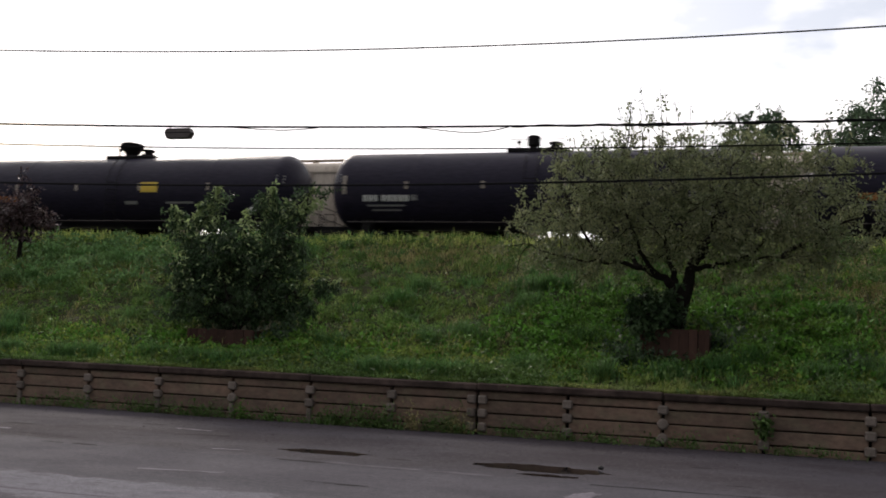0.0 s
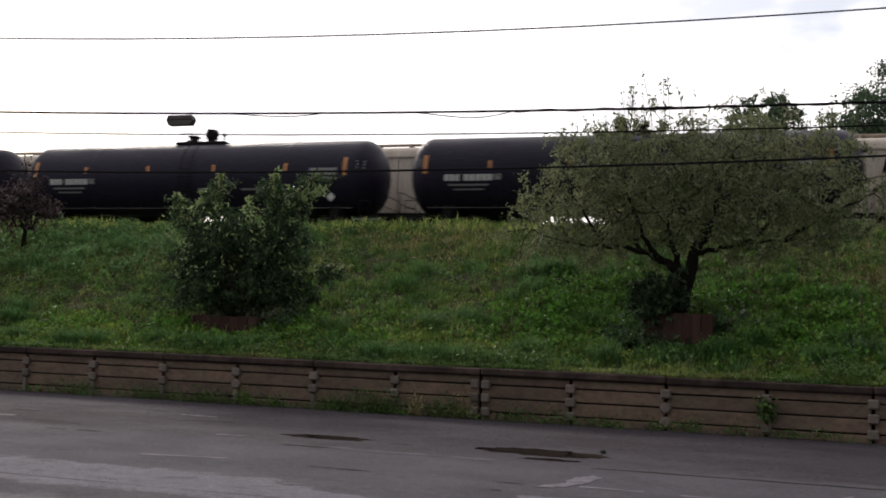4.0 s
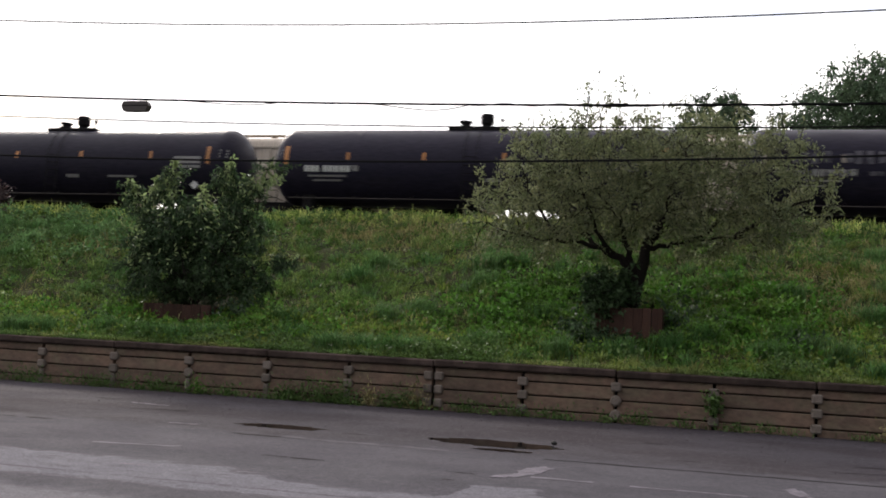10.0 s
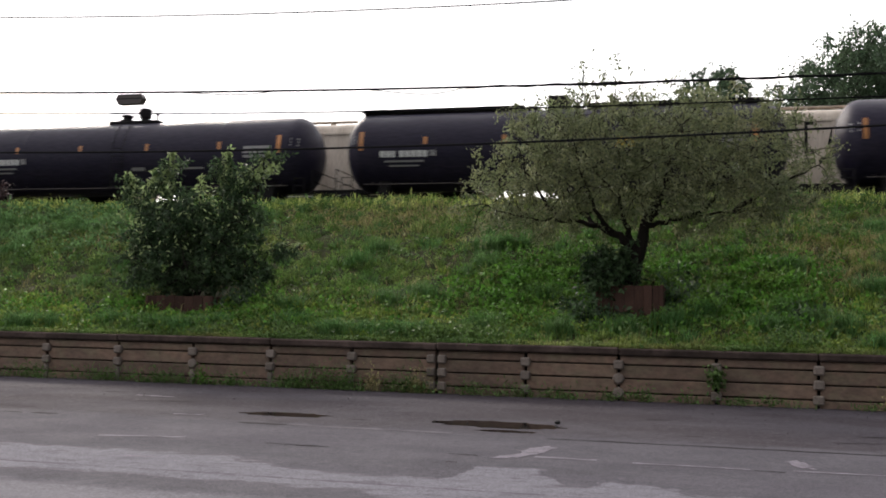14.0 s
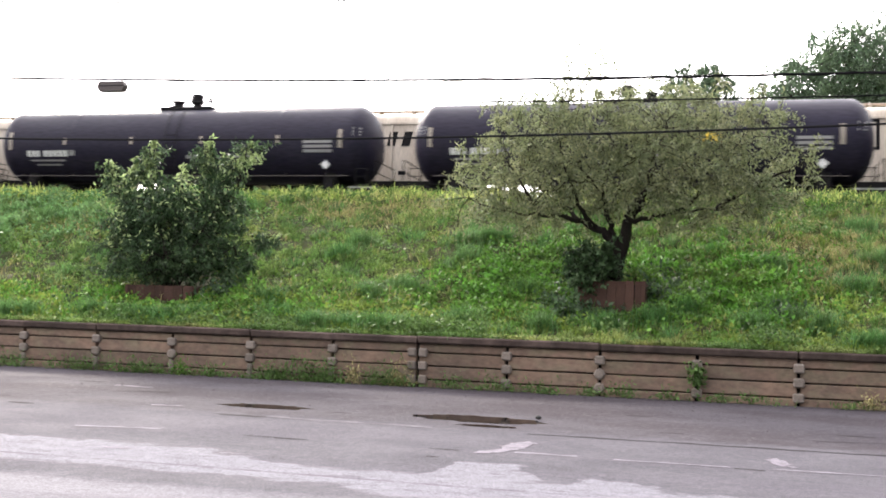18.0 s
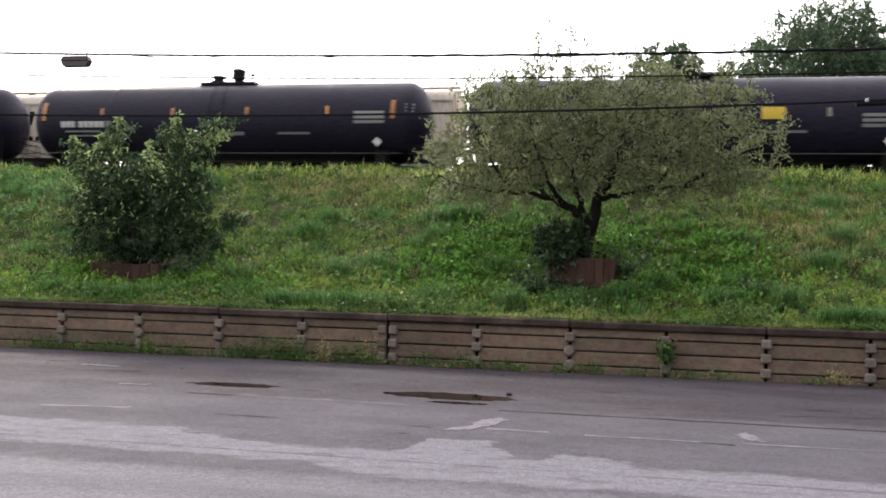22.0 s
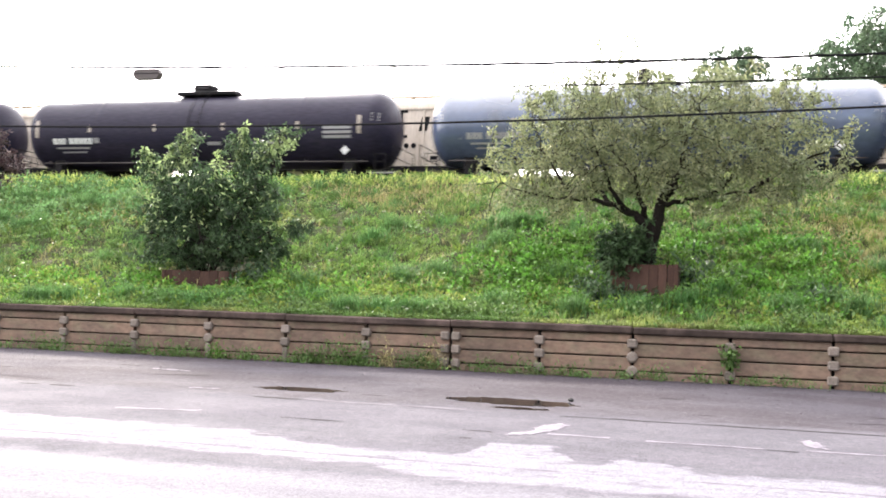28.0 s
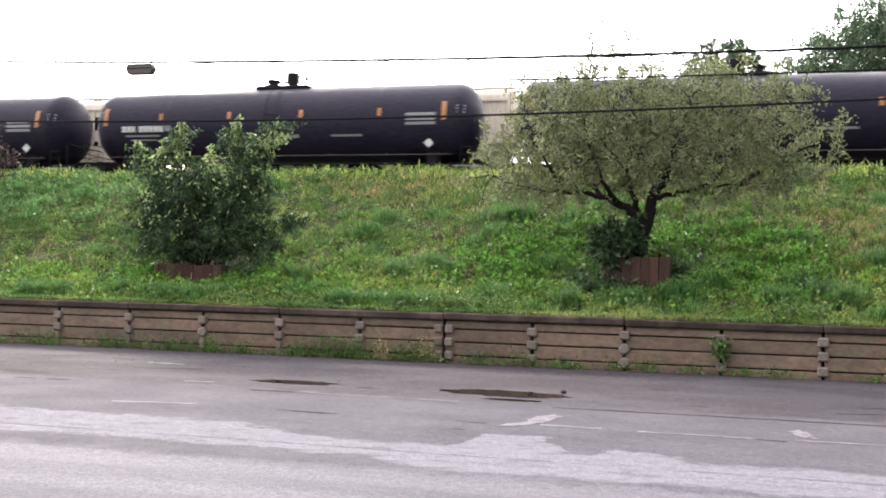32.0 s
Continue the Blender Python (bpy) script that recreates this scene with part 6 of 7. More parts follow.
        part("side_marker", Geo().box(4.38, 4.50, min(s * 0.70, s * 0.80), max(s * 0.70, s * 0.80), 0.655, 0.69, 0.006), "tail", car, "red side marker lamp")
    for name, x0, x1 in (("rear_window", 3.46, 4.05), ("windscreen", 1.30, 2.08)):
        xx = np.linspace(x0, x1, 8)
        v = []
        for x in xx:
            z1 = roof_z(x)
            edge = z1 - 0.05
            w = cabin_half(edge) - 0.09
            for k in range(7):
                yy = -w + 2 * w * k / 6
                u = (yy / (w + 0.09) + 1) / 2
                v.append((x, yy, edge + 0.05 * math.sin(math.pi * u) ** 0.6 + 0.008))
        part(name, Geo().add(v, [(i * 7 + k, i * 7 + k + 1, (i + 1) * 7 + k + 1, (i + 1) * 7 + k) for i in range(7) for k in range(6)]), "glass", car, "tinted window", smooth=True)
    part("rear_diffuser", Geo().box(4.48, 4.775, -0.5, 0.5, 0.30, 0.42, 0.04), "trim", car)
    part("bumper_ledge", Geo().box(4.68, 4.79, -0.52, 0.52, 0.60, 0.68, 0.03), "silver", car)
    plate = part("licence_plate", Geo().box(4.762, 4.78, -0.16, 0.16, 0.48, 0.60, 0.004), "plate", car, "orange licence plate")
    part("plate_bar", Geo().box(4.779, 4.783, -0.12, 0.12, 0.52, 0.56), "trim", plate)
    part("grille", Geo().box(-0.012, 0.02, -0.42, 0.42, 0.36, 0.62, 0.01), "trim", car)
    part("front_lip", Geo().box(0.02, 0.3, -0.66, 0.66, 0.2, 0.27, 0.03), "trim", car)
    part("underbody", Geo().box(0.5, 4.4, -0.6, 0.6, 0.2, 0.3, 0.02), "trim", car)
    for a in AXLES:
        for s in (-1, 1):
            part("wheel_well", Geo().lathe([(0.0, s * 0.35), (0.39, s * 0.36), (0.39, s * 0.80)], "y", (a, 0, WHEEL_R), 24, False), "trim", car)
    wheels = []
    for a in AXLES:
        for s in (-1, 1):
            o = s
            tyre_prof = [(0.20, o * -0.10), (0.31, o * -0.105), (0.333, o * -0.08), (0.335, 0.0), (0.333, o * 0.08), (0.31, o * 0.105), (0.245, o * 0.10), (0.225, o * 0.09)]
            wheel = part("wheel", Geo().lathe(tyre_prof, "y", (0, 0, 0), 32, False), "rubber", car, smooth=True)
            g = Geo().lathe([(0.235, o * 0.095), (0.228, o * 0.105), (0.215, o * 0.085), (0.205, o * 0.0)], "y", (0, 0, 0), 32, False)
            for k in range(5):
                t = 2 * math.pi * k / 5 + 0.3
                c, d = math.cos(t), math.sin(t)
                q = []
                for rr, hw, yy in ((0.03, 0.04, 0.085), (0.13, 0.026, 0.095), (0.215, 0.04, 0.088)):
                    for e in (-1, 1):
                        for dep in (0.0, -0.03):
                            q.append((c * rr - d * hw * e, o * (yy + dep), d * rr + c * hw * e))
                g.add(q, [(0, 2, 6, 4), (4, 6, 10, 8), (1, 5, 7, 3), (5, 9, 11, 7), (0, 4, 5, 1), (4, 8, 9, 5), (2, 3, 7, 6), (6, 7, 11, 10), (8, 10, 11, 9)])
            g.lathe([(0.055, o * 0.06), (0.055, o * 0.10), (0.04, o * 0.108), (0.0, o * 0.11)], "y", (0, 0, 0), 14)
            part("rim", g, "rim", wheel, "five-spoke alloy rim")
            part("brake_disc", Geo().lathe([(0.0, o * 0.02), (0.16, o * 0.02), (0.16, o * 0.035), (0.0, o * 0.035)], "y", (0, 0, 0), 20), "steel", wheel)
            wheel.location = (a, s * 0.775, WHEEL_R)
            wheels.append((wheel, a, s * 0.775))
    return car, wheels


SEDAN, SEDAN_WHEELS = sedan()


# ---- grass and weeds ----
FOOT = [(-14.4, 0.22, 0.5, 240, "weed_dark", "low dark green"), (-12.6, 0.24, 0.45, 240, "weed_dark", "dark green"), (-11.65, 0.28, 0.12, 130, "lush", "bright green"), (-10.9, 0.2, 0.18, 90, "weed_dark", "low green"), (-9.3, 0.3, 0.28, 230, "weed_dark", "dark green"),
        (-8.6, 0.4, 0.26, 300, "weed_dark", "tall dark green"), (-8.05, 0.38, 0.2, 240, "weed_dark", "tall dark green"), (-7.4, 0.36, 0.1, 120, "straw", "dry pale"), (-6.9, 0.32, 0.2, 190, "weed_dark", "dark green"), (-6.35, 0.36, 0.16, 150, "straw", "dry pale"),
        (-6.5, 0.4, 0.2, 160, "weed_dark", "tall green"), (-5.1, 0.2, 0.28, 150, "weed_dark", "low green"), (-4.2, 0.2, 0.22, 120, "weed_dark", "low green"), (-3.3, 0.16, 0.28, 110, "weed_dark", "low green"), (-2.2, 0.16, 0.1, 60, "weed_dark", "small green"),
        (-1.5, 0.22, 0.17, 120, "weed_dark", "low green"), (-0.57, 0.18, 0.1, 60, "weed_dark", "small green"), (0.5, 0.15, 0.12, 60, "weed_dark", "small green"), (1.1, 0.17, 0.18, 90, "weed_dark", "low green"), (2.9, 0.12, 0.18, 60, "weed_dark", "small green"),
        (3.4, 0.2, 0.17, 100, "straw", "dry pale"), (-16.4, 0.25, 0.4, 200, "weed_dark", "low dark green")]

def scatter(n, x0, x1, y0, y1, keep=None):
    x, y = RNG.uniform(x0, x1, n), RNG.uniform(y0, y1, n)
    if keep is not None:
        ok = RNG.random(n) < keep(x, y)
        x, y = x[ok], y[ok]
    return x, y


def patchy(x, y, a, b, c):
    return 0.5 + 0.5 * np.sin(x * a + 1.7 * np.sin(y * b + c)) * np.sin(y * b * 1.3 + 1.4 * np.sin(x * a * 0.7 + c))


def view_fan(x, y):
    return ((x > -20.5 - (y - 22) * 0.85) & (x < 6.0 + (y - 22) * 0.22)).astype(float)


def free_of_planters(x, y):
    return 1.0 - (((x > -2.85) & (x < -1.1) & (y > 25.2) & (y < 26.95)) | ((x > -15.3) & (x < -13.0) & (y > 24.75) & (y < 27.2)))


def tussocks(name, n, box_, keep, radius, height, per, width, mat, label):
    """Rounded clumps of grass whose blades lean outwards."""
    cx, cy = scatter(n, *box_, keep)
    R, T = RNG.uniform(*radius, len(cx)), RNG.uniform(*height, len(cx))
    k = np.repeat(np.arange(len(cx)), per)
    u, a = np.sqrt(RNG.random(len(k))), RNG.uniform(0, 2 * math.pi, len(k))
    x, y = cx[k] + u * R[k] * np.cos(a), np.maximum(cy[k] + u * R[k] * 0.8 * np.sin(a), 22.4)
    ok = free_of_planters(x, y) > 0
    x, y, k, u, a = x[ok], y[ok], k[ok], u[ok], a[ok] + RNG.normal(0, 0.7, int(ok.sum()))
    h = T[k] * (1.1 - 0.55 * u * u) * RNG.uniform(0.7, 1.2, len(x))
    out = np.c_[np.cos(a), np.sin(a), np.zeros(len(x))] * (h * (0.15 + 0.75 * u) * RNG.uniform(0.6, 1.4, len(x)))[:, None]
    b = RNG.uniform(0, 2 * math.pi, len(x))
    side = np.c_[np.cos(b), np.sin(b), np.zeros(len(x))] * (width * RNG.uniform(0.6, 1.3, len(x)) / 2)[:, None]
    base, up = np.c_[x, y, slope_z(x, y) - 0.02], np.array([0, 0, 1.0])
    mid = base + out * 0.35 + up * (h * 0.65)[:, None]
    v = np.stack([base - side, base + side, mid + side * 0.8, mid - side * 0.8, base + out + up * h[:, None]], axis=1).reshape(-1, 3)
    i = np.arange(len(x))[:, None] * 5
    f = np.concatenate([np.hstack([i, i + 1, i + 2]), np.hstack([i, i + 2, i + 3]), np.hstack([i + 3, i + 2, i + 4])])
    return tagged(part(name, fast_mesh(name, v, f), mat), label, "grass", kind="stuff")


open_slope = lambda a, b: view_fan(a, b) * free_of_planters(a, b)
x, y = scatter(38000, -33, 10, 22.36, 36.1, open_slope)
h = 0.06 + 0.10 * patchy(x, y, 0.9, 1.1, 0.4) ** 2
tagged(part("grass", blades_mesh("grass", np.c_[x, y, slope_z(x, y) - 0.02], h, 0.028, 0.6), "grass"), "rough green grass covering the embankment", "grass", kind="stuff")
tussocks("grass_tufts", 1250, (-33, 10, 22.6, 35.6), lambda a, b: open_slope(a, b) * (0.25 + 0.75 * patchy(a, b, 1.1, 0.9, 0.3)), (0.12, 0.34), (0.16, 0.36), 62, 0.024, "grass", "rounded tufts of green grass on the embankment")
tussocks("yellow_green_tufts", 1500, (-33, 10, 22.45, 34.6), lambda a, b: open_slope(a, b) * np.clip(0.75 * np.exp(-((b - 24.0) / 1.8) ** 2) + 0.6 * np.exp(-((a - 3.5) / 2.8) ** 2) + 0.12, 0, 1) * (0.2 + 0.8 * patchy(a, b, 0.8, 1.5, 2.0)),
         (0.12, 0.3), (0.12, 0.28), 58, 0.024, "lime", "yellow-green tufts of grass low on the embankment")
tussocks("blue_green_tufts", 800, (-33, 10, 23.0, 35.2), lambda a, b: open_slope(a, b) * np.clip(0.2 + 0.7 * np.exp(-((b - 30.5) / 3.0) ** 2), 0, 1) * patchy(a, b, 0.7, 0.8, 4.4), (0.15, 0.4), (0.2, 0.42), 66, 0.024, "cool", "cool green tufts of taller grass on the embankment")
mounds = [(-8.9, 23.0), (-8.2, 23.1), (-7.4, 22.9), (-6.9, 23.2), (-12.9, 22.9), (-13.6, 23.0), (-16.8, 23.1), (-17.5, 23.0), (3.4, 23.0), (4.0, 23.1), (4.6, 22.9), (-1.0, 24.3), (-10.8, 24.8), (-5.6, 24.0), (-19.5, 23.4), (1.2, 24.2)]
mounds += list(zip(RNG.uniform(-26, 7, 46), RNG.uniform(23.5, 34, 46)))
cx, cy = np.array([m[0] for m in mounds]), np.array([m[1] for m in mounds])
k = np.repeat(np.arange(len(cx)), 170)
x, y = cx[k] + RNG.normal(0, 0.22, len(k)), cy[k] + RNG.normal(0, 0.13, len(k))
ok = free_of_planters(x, y) > 0
x, y = x[ok], np.maximum(y[ok], 22.4)
tagged(part("grass_mounds", blades_mesh("grass_mounds", np.c_[x, y, slope_z(x, y) - 0.02], 0.46, 0.02, 0.5, 2), "cool"), "dense dark mounds of taller grass", "grass", kind="stuff")
# the crest's blades carry the backlight in their own colour
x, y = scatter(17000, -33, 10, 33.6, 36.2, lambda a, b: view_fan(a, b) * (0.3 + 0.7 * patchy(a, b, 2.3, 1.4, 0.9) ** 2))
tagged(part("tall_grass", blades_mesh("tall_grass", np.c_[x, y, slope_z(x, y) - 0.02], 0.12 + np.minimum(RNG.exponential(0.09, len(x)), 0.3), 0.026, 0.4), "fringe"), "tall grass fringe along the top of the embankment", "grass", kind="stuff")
dry = lambda a, b: view_fan(a, b) * np.clip(1.3 * np.exp(-((a + 10.5) / 2.6) ** 2 - ((b - 32.8) / 1.1) ** 2) + 1.0 * np.exp(-((a - 3.4) / 2.8) ** 2 - ((b - 29.6) / 2.6) ** 2) * (0.35 + 0.9 * patchy(a, b, 2.0, 2.4, 1.0))
                                            + 0.5 * np.exp(-((a + 20) / 3) ** 2 - ((b - 31.5) / 1.5) ** 2) + 0.35 * np.exp(-((a + 8.5) / 3.0) ** 2 - ((b - 25.3) / 1.0) ** 2) + 0.05, 0, 1)
x, y = scatter(40000, -33, 10, 23, 35.5, dry)
tagged(part("dry_grass", blades_mesh("dry_grass", np.c_[x, y, slope_z(x, y) - 0.01], 0.24, 0.02, 0.8), "straw"), "patches of dry straw-coloured grass", "grass", kind="stuff")


tussocks("straw_tufts", 260, (-33, 10, 26.0, 34.8), lambda a, b: open_slope(a, b) * np.clip(1.0 * np.exp(-((a - 3.6) / 2.2) ** 2 - ((b - 29.5) / 2.4) ** 2) + 1.0 * np.exp(-((a + 10.3) / 1.8) ** 2 - ((b - 33.0) / 0.9) ** 2) + 0.3 * np.exp(-((a + 18.5) / 2.0) ** 2 - ((b - 31.0) / 1.2) ** 2), 0, 1),
         (0.15, 0.36), (0.14, 0.26), 60, 0.02, "straw", "matted tufts of dry straw-coloured grass")


def leafy(name, n, box_, keep, height, size, mat, label):
    x, y = scatter(n, *box_, keep)
    k = np.repeat(np.arange(len(x)), 7)
    hh = RNG.random(len(k)) * np.repeat(height(x, y), 7)
    c = np.c_[x[k] + RNG.normal(0, 0.06, len(k)), y[k] + RNG.normal(0, 0.06, len(k)), slope_z(x[k], y[k]) + 0.02 + hh]
    tagged(part(name, leaves_mesh(name, c, size, 0.6, -0.3), mat), label, "weeds", kind="stuff")


lush = lambda a, b: view_fan(a, b) * free_of_planters(a, b) * np.clip(1.2 * np.exp(-((a - 0.2) / 1.9) ** 2 - ((b - 26.9) / 2.1) ** 2) + 1.0 * np.exp(-((a + 4.6) / 1.8) ** 2 - ((b - 26.6) / 1.9) ** 2)
                                                                     + 0.5 * np.exp(-((a + 14) / 4.5) ** 2 - ((b - 24.3) / 1.2) ** 2), 0, 1)
leafy("weeds", 22000, (-20, 6, 23, 31), lush, lambda a, b: 0.12 + 0.5 * patchy(a, b, 1.7, 1.9, 0.2) ** 2, 0.12, "lush", "lush bright green broad-leaved weeds on the embankment")
leafy("low_weeds", 30000, (-33, 9, 22.4, 35.8), lambda a, b: view_fan(a, b) * free_of_planters(a, b) * (0.12 + 0.88 * patchy(a, b, 1.0, 1.3, 2.2) ** 2), lambda a, b: 0.10 + 0.12 * patchy(a, b, 1.3, 1.3, 1.0), 0.085, "weed",
      "low broad-leaved weeds among the grass")
leafy("dark_weeds", 19000, (-33, 9, 22.5, 35.6), lambda a, b: view_fan(a, b) * free_of_planters(a, b) * np.clip(1.6 * patchy(a, b, 1.15, 1.35, 4.1) - 0.75, 0, 1), lambda a, b: 0.14 + 0.38 * patchy(a, b, 2.1, 2.3, 0.6) ** 2, 0.10, "weed_dark",
      "dark green broad-leaved weeds in patches on the embankment")
leafy("lime_weeds", 13000, (-24, 8, 22.5, 27.0), lambda a, b: open_slope(a, b) * np.clip(1.1 * np.exp(-((a + 9.5) / 4.0) ** 2 - ((b - 24.0) / 1.0) ** 2) + 0.5 * np.exp(-((a - 3.0) / 2.4) ** 2 - ((b - 24.6) / 1.2) ** 2) + 0.4 * np.exp(-((a + 18.0) / 3.0) ** 2 - ((b - 24.2) / 1.2) ** 2), 0, 1) * (0.15 + 0.85 * patchy(a, b, 1.9, 2.1, 1.4)),
      lambda a, b: 0.12 + 0.2 * patchy(a, b, 1.7, 1.7, 0.2), 0.105, "lime", "yellow-green broad-leaved weeds low on the embankment")
leafy("pale_weeds", 9000, (-33, -14, 28.0, 35.0), lambda a, b: view_fan(a, b) * np.clip(1.0 * np.exp(-((a + 22.5) / 4.5) ** 2 - ((b - 32.2) / 2.0) ** 2), 0, 1) * (0.1 + 0.9 * patchy(a, b, 1.5, 1.6, 0.5)), lambda a, b: 0.15 + 0.3 * patchy(a, b, 1.7, 1.7, 2.2), 0.15, "pale_leaf",
      "pale green broad-leaved plants high on the embankment")
leafy("edge_weeds", 4600, (-24, 8, 22.42, 23.7), lambda a, b: free_of_planters(a, b) * np.clip(2.6 * patchy(a, b, 0.95, 0.5, 1.9) - 1.2, 0, 1), lambda a, b: 0.16 + 0.3 * patchy(a, b, 2.0, 1.3, 0.6), 0.09, "weed_dark",
      "dense dark weeds growing above the wall's cap")
x, y = scatter(200, -22, 6, 22.6, 31, lambda a, b: patchy(a, b, 0.7, 0.9, 3.0) ** 2)
k = np.repeat(np.arange(len(x)), 5)
tagged(part("pale_flowers", leaves_mesh("pale_flowers", np.c_[x[k] + RNG.normal(0, 0.025, len(k)), y[k] + RNG.normal(0, 0.025, len(k)), slope_z(x[k], y[k]) + 0.2 + RNG.normal(0, 0.02, len(k))], 0.035, 0.8, -0.4), "flower"), "small pale wild flowers in the grass", "flowers", kind="stuff")
# tufts along the foot of the wall
foot = lambda a, b: np.clip(0.18 + 0.9 * np.exp(-((a + 9.0) / 1.6) ** 2) + 0.7 * np.exp(-((a + 6.6) / 0.8) ** 2) + 0.6 * np.exp(-((a + 13.2) / 0.7) ** 2) + 0.4 * np.exp(-((a + 16.5) / 1.8) ** 2), 0, 1) * patchy(a, b, 2.3, 1.0, 0.7)
x, y = scatter(1500, -24, 9, 21.72, 22.04, foot)
k = np.repeat(np.arange(len(x)), 6)
c = np.c_[x[k] + RNG.normal(0, 0.06, len(k)), y[k] - np.abs(RNG.normal(0, 0.05, len(k))), road_z(y[k]) + np.abs(RNG.normal(0, 0.10, len(k)))]
tagged(part("wall_foot_weeds", leaves_mesh("wall_foot_weeds", c, 0.08, 0.55, 0.0), "weed_dark"), "small leafy weeds along the foot of the wall", "weeds", kind="stuff")
x, y = scatter(1300, -24, 9, 21.72, 22.04, foot)
tagged(part("wall_foot_grass", blades_mesh("wall_foot_grass", np.c_[x, y, road_z(y) - 0.01], 0.16, 0.014, 0.7), "weed_dark"), "grass tufts growing along the foot of the wall", "grass", kind="stuff")
x, y = scatter(2600, -24, 9, 22.08, 22.45, lambda a, b: np.clip(3.0 * patchy(a, b, 1.35, 0.4, 2.6) - 1.5, 0, 1) * np.clip((b - 22.02) / 0.3, 0, 1))
k = np.repeat(np.arange(len(x)), 6)
c = np.c_[x[k] + RNG.normal(0, 0.06, len(k)), y[k] + RNG.normal(0, 0.04, len(k)), 1.27 + np.abs(RNG.normal(0, 0.07, len(k)))]
tagged(part("cap_weeds", leaves_mesh("cap_weeds", c, 0.085, 0.5, 0.1), "weed_dark"), "dark weeds creeping over the wall's cap stones", "weeds", kind="stuff")
x, y = scatter(5200, -26, 10, 22.3, 22.55)
tagged(part("overhanging_grass", blades_mesh("overhanging_grass", np.c_[x, y, np.full(len(x), 1.2)], 0.2, 0.02, 0.9), "grass"), "grass hanging over the top of the wall", "grass", kind="stuff")
# clumps at the wall's foot
for cx, hh, wide, n, mat, say in FOOT:
    clump = thing("wall_foot_clump", "clump of %s weeds at the foot of the wall" % say, "weed", "weed clumps at the wall", (cx, 21.88, float(road_z(21.88))))
    n = int(n * 1.6)
    c = np.c_[RNG.normal(0, wide, n), -np.abs(RNG.normal(0, 0.06, n)), np.abs(RNG.normal(0, hh * 0.62, n)) + 0.01]
    part("foliage", leaves_mesh("wall_foot_foliage", c, 0.095, 0.26, -0.6), mat, clump)
    part("stem", Geo().tube([(0, 0, -0.03), (0.02, 0, hh * 0.5), (0.0, 0.02, hh)], [0.01, 0.008, 0.005], 5), "weed_dark", clump)
# single weed in the wall
weed = thing("wall_weed", "leafy green weed growing out of the wall", "weed")
c = np.c_[RNG.normal(0.01, 0.08, 190), RNG.normal(21.92, 0.035, 190), RNG.normal(0.74, 0.115, 190)]
part("foliage", leaves_mesh("wall_weed_foliage", c, 0.105, 0.6, 0.2), "weed_dark", weed)
part("stem", Geo().tube([(0.02, 22.0, 0.62), (0.01, 21.93, 0.75), (0.0, 21.9, 0.98)], [0.012, 0.01, 0.006], 5), "weed", weed)
for cx, cy, hh, wide, n in ((-3.05, 24.75, 0.55, 0.28, 260), (-0.85, 25.7, 0.7, 0.3, 260), (-3.3, 25.6, 0.5, 0.25, 160), (-12.25, 25.3, 0.6, 0.34, 420), (-2.35, 24.95, 0.28, 0.26, 170), (-2.9, 25.05, 0.36, 0.2, 150), (-16.2, 24.6, 0.35, 0.3, 140), (1.9, 25.0, 0.4, 0.3, 140)):
    z0 = float(slope_z(np.array(cx), np.array(cy)))
    clump = thing("weed_clump", "clump of dark green leafy weeds on the embankment", "weed", "weed clumps", (cx, cy, z0))
    c = np.c_[RNG.normal(0, wide, n), RNG.normal(0, wide * 0.7, n), np.abs(RNG.normal(0, hh * 0.55, n)) + 0.03]
    part("foliage", leaves_mesh("weed_clump_foliage", c, 0.15, 0.55, 0.1), "leaf_bush", clump)
    part("stems", Geo().tube([(0, 0, -0.05), (0.02, 0, hh * 0.5), (0.0, 0.03, hh)], [0.012, 0.01, 0.006], 5), "weed", clump).name = "stem"
# grit along the margin
dirs = np.array([(1, 0, 0), (0, 1, 0), (-1, 0, 0), (0, -1, 0), (0, 0, 0.8)])
for name, n, near, mat, say in (("grit", 70, 15.2, "stone", "loose pale grit on the road margin"), ("dark_grit", 6000, 15.6, "tar", "dark crumbs and debris along the road margin")):
    x, y = scatter(n, -22, 9, near, 21.95, lambda a, b: np.clip((b - 15) / 6, 0.1, 1) ** 2 * (0.3 + 0.7 * patchy(a, b, 1.6, 2.2, 0.3)))
    s = RNG.uniform(0.006, 0.016, len(x)) if name == "grit" else 0.004 + np.minimum(RNG.exponential(0.004, len(x)), 0.016)
    base = np.c_[x, y, road_z(y) + s * 0.3]
    v = (base[:, None, :] + dirs[None] * (s[:, None, None] * RNG.uniform(0.6, 1.5, (len(x), 5, 1)))).reshape(-1, 3)
    i = np.arange(len(x))[:, None] * 5
    f = np.concatenate([np.hstack([i + q, i + (q + 1) % 4, i + 4]) for q in range(4)])
    tagged(part(name, fast_mesh(name, v, f), mat), say, "grit", kind="stuff")
tagged(part("dark_stone", Geo().lathe([(0.0, -0.02), (0.045, 0.0), (0.05, 0.03), (0.02, 0.055), (0.0, 0.06)], "z", (-2.5, 17.0, 0.09), 9), "rubber"), "small dark stone lying beside a puddle", "stone")

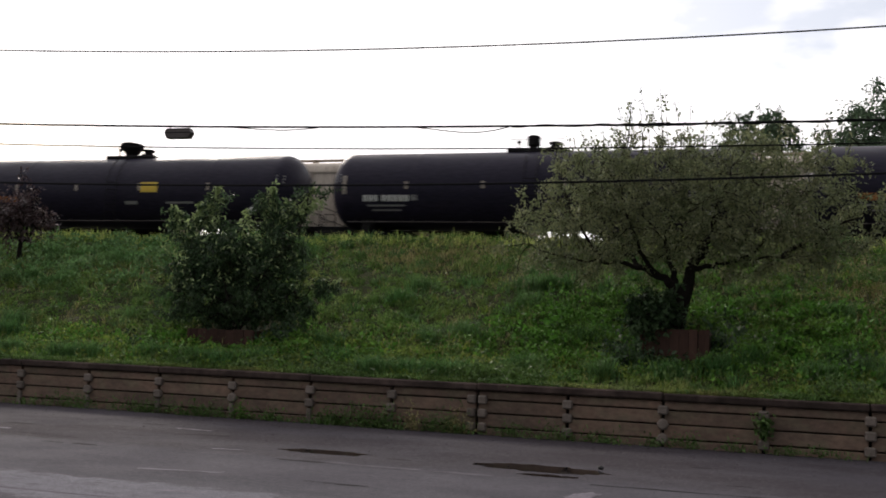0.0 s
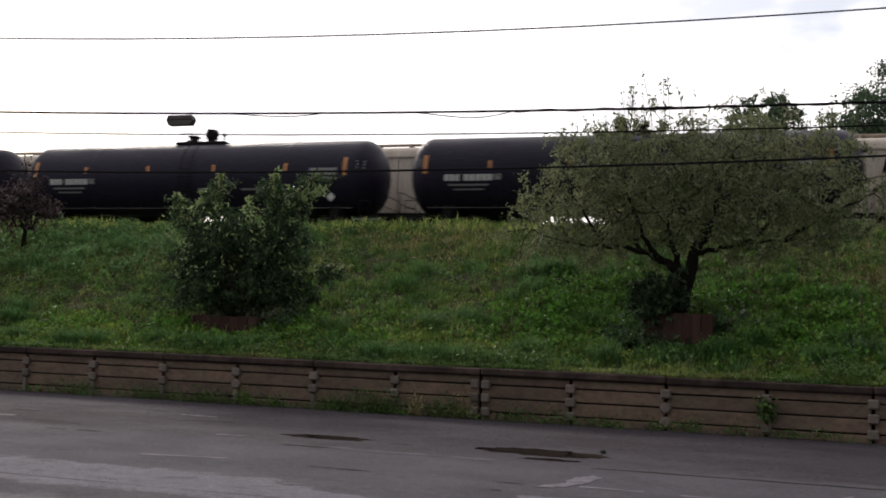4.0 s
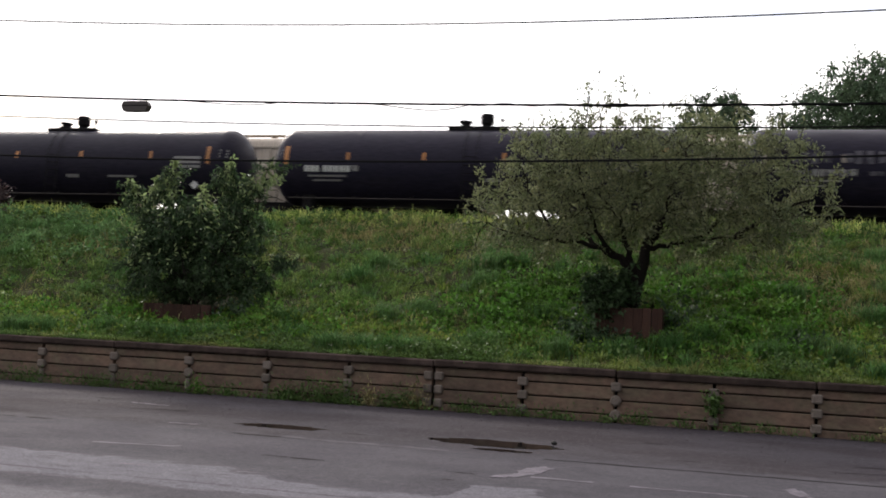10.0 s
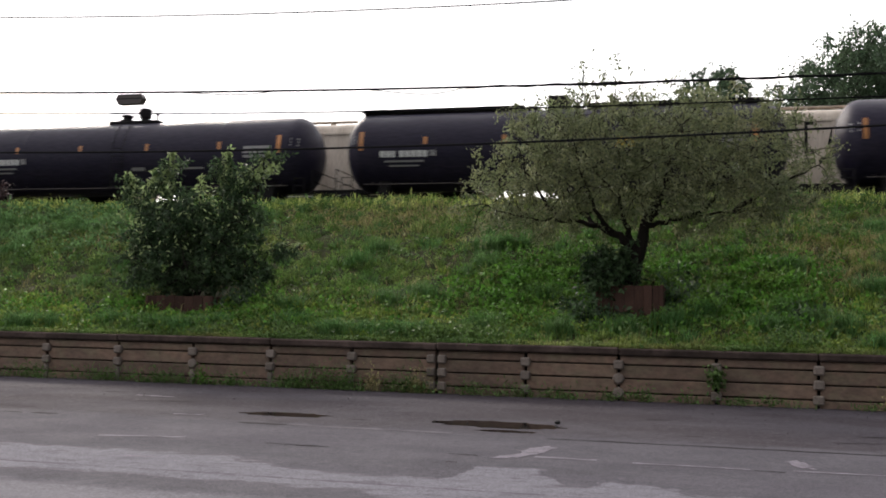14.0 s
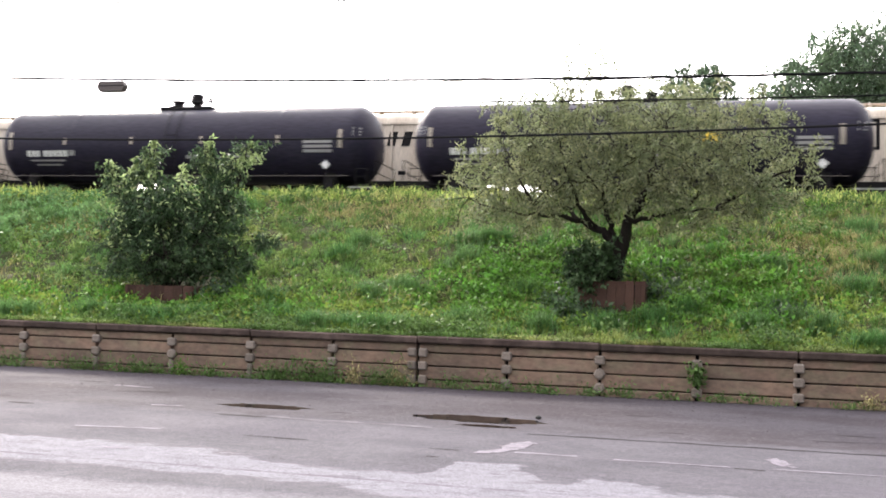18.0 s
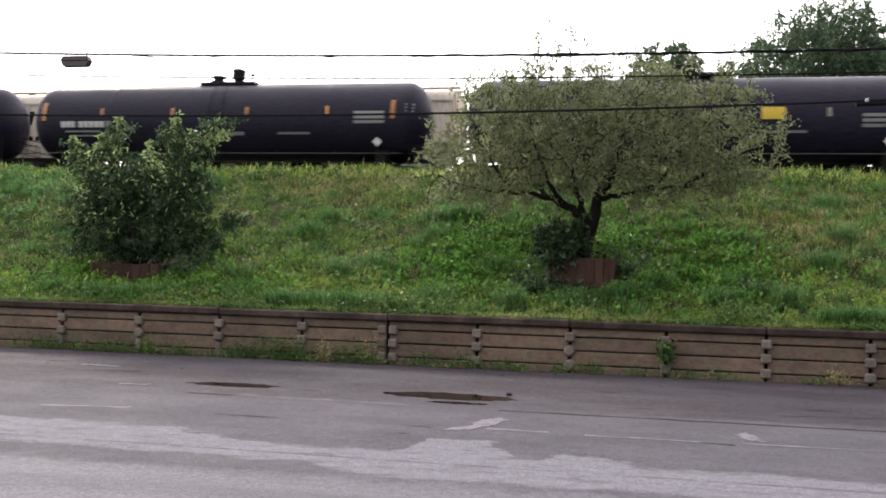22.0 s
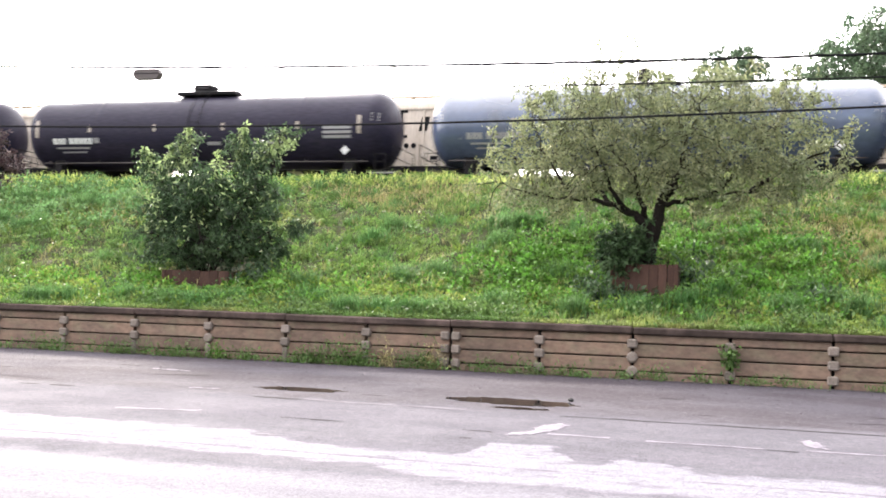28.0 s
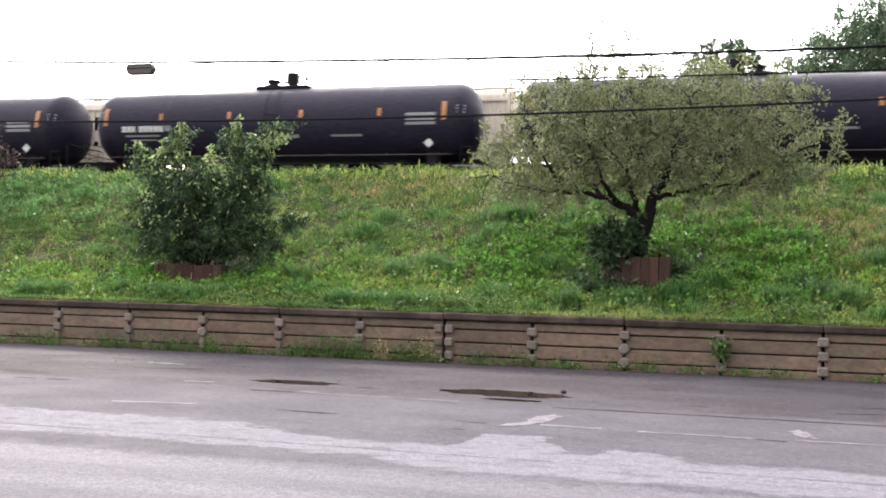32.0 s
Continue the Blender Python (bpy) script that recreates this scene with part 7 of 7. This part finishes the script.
# ---- the wall's pieces ----
beams = {}
for name, z0, z1 in (("beam", 0.955, 1.12), ("beam", 0.665, 0.925), ("beam", 0.365, 0.635), ("beam", 0.05, 0.335)):
    beams[z0] = Geo().box(-0.966, 0.966, 0.0, 0.14, z0, z1, 0.014).mesh("beam")
header = Geo().box(-0.108, 0.108, -0.085, 0.10, -0.096, 0.096, 0.03).mesh("header_block")
narrow = Geo().box(-0.098, 0.098, -0.085, 0.10, -0.096, 0.096, 0.03).mesh("header_block")
worn = Geo().lathe([(0.0, -0.085), (0.085, -0.08), (0.12, -0.045), (0.125, 0.1)], "y", (0, 0, 0), 8).mesh("header_block")
stub = Geo().box(-0.06, 0.06, -0.05, 0.10, -0.17, 0.17, 0.02).mesh("header_stub")
capstone = Geo().box(-1.992, 1.992, 0.0, 0.38, 0.0, 0.165, 0.03).mesh("cap_stone")
r = random.Random(3)
for i in range(-10, 21):
    x = POST0 + 2.0 * (i - 5)
    for z0 in beams:
        part("beam", beams[z0], "concrete", wall, at=(x + 1.0, WALL_Y + 0.006 * r.random(), 0.004 * (r.random() - 0.5)))
    for z in (0.94, 0.65, 0.35):
        j = 0.008 * (r.random() - 0.5)
        if i == 6:
            for d in (-0.125, 0.125):
                part("header_block", narrow, "block", wall, at=(x + d, WALL_Y + j, z))
        else:
            me = stub if i < 6 and z == 0.35 else worn if (i == 8 and z < 0.7) or (i == 3 and z == 0.65) else header
            part("header_block", me, "block", wall, at=(x + j, WALL_Y + j, z + j))
    if i % 2 == 0:
        part("cap_stone", capstone, "cap", wall, at=(x + 2.0, WALL_Y - 0.09 + 0.025 * r.random(), 1.12 + 0.022 * r.random()))


def motions():
    for car, middle in TRAIN:
        walk(car, [(t, pose(middle - TRAIN_SPEED * t, 39, RAIL_Z)) for t in (0.0, 16.0, 32.0)])
    speed, y = 12.37, 12.88
    z = float(road_z(y))
    walk(SEDAN, [(t, pose(-4.236 - speed * (t - 22.6), y, z, 1.26)) for t in (0.0, 16.0, 32.0)])
    # the wheels turn while the car passes
    for wheel, x, side in SEDAN_WHEELS:
        times = [0.0] + [21.6 + i / 30 for i in range(70)] + [32.0]
        turn = 0.0
        rows = []
        for i, t in enumerate(times):
            if 1 < i < len(times) - 1:
                turn -= math.degrees(speed / 30 / WHEEL_R)
            rows.append((t, pose(x, side, WHEEL_R, 0, turn, 0)))
        walk(wheel, rows)


motions()
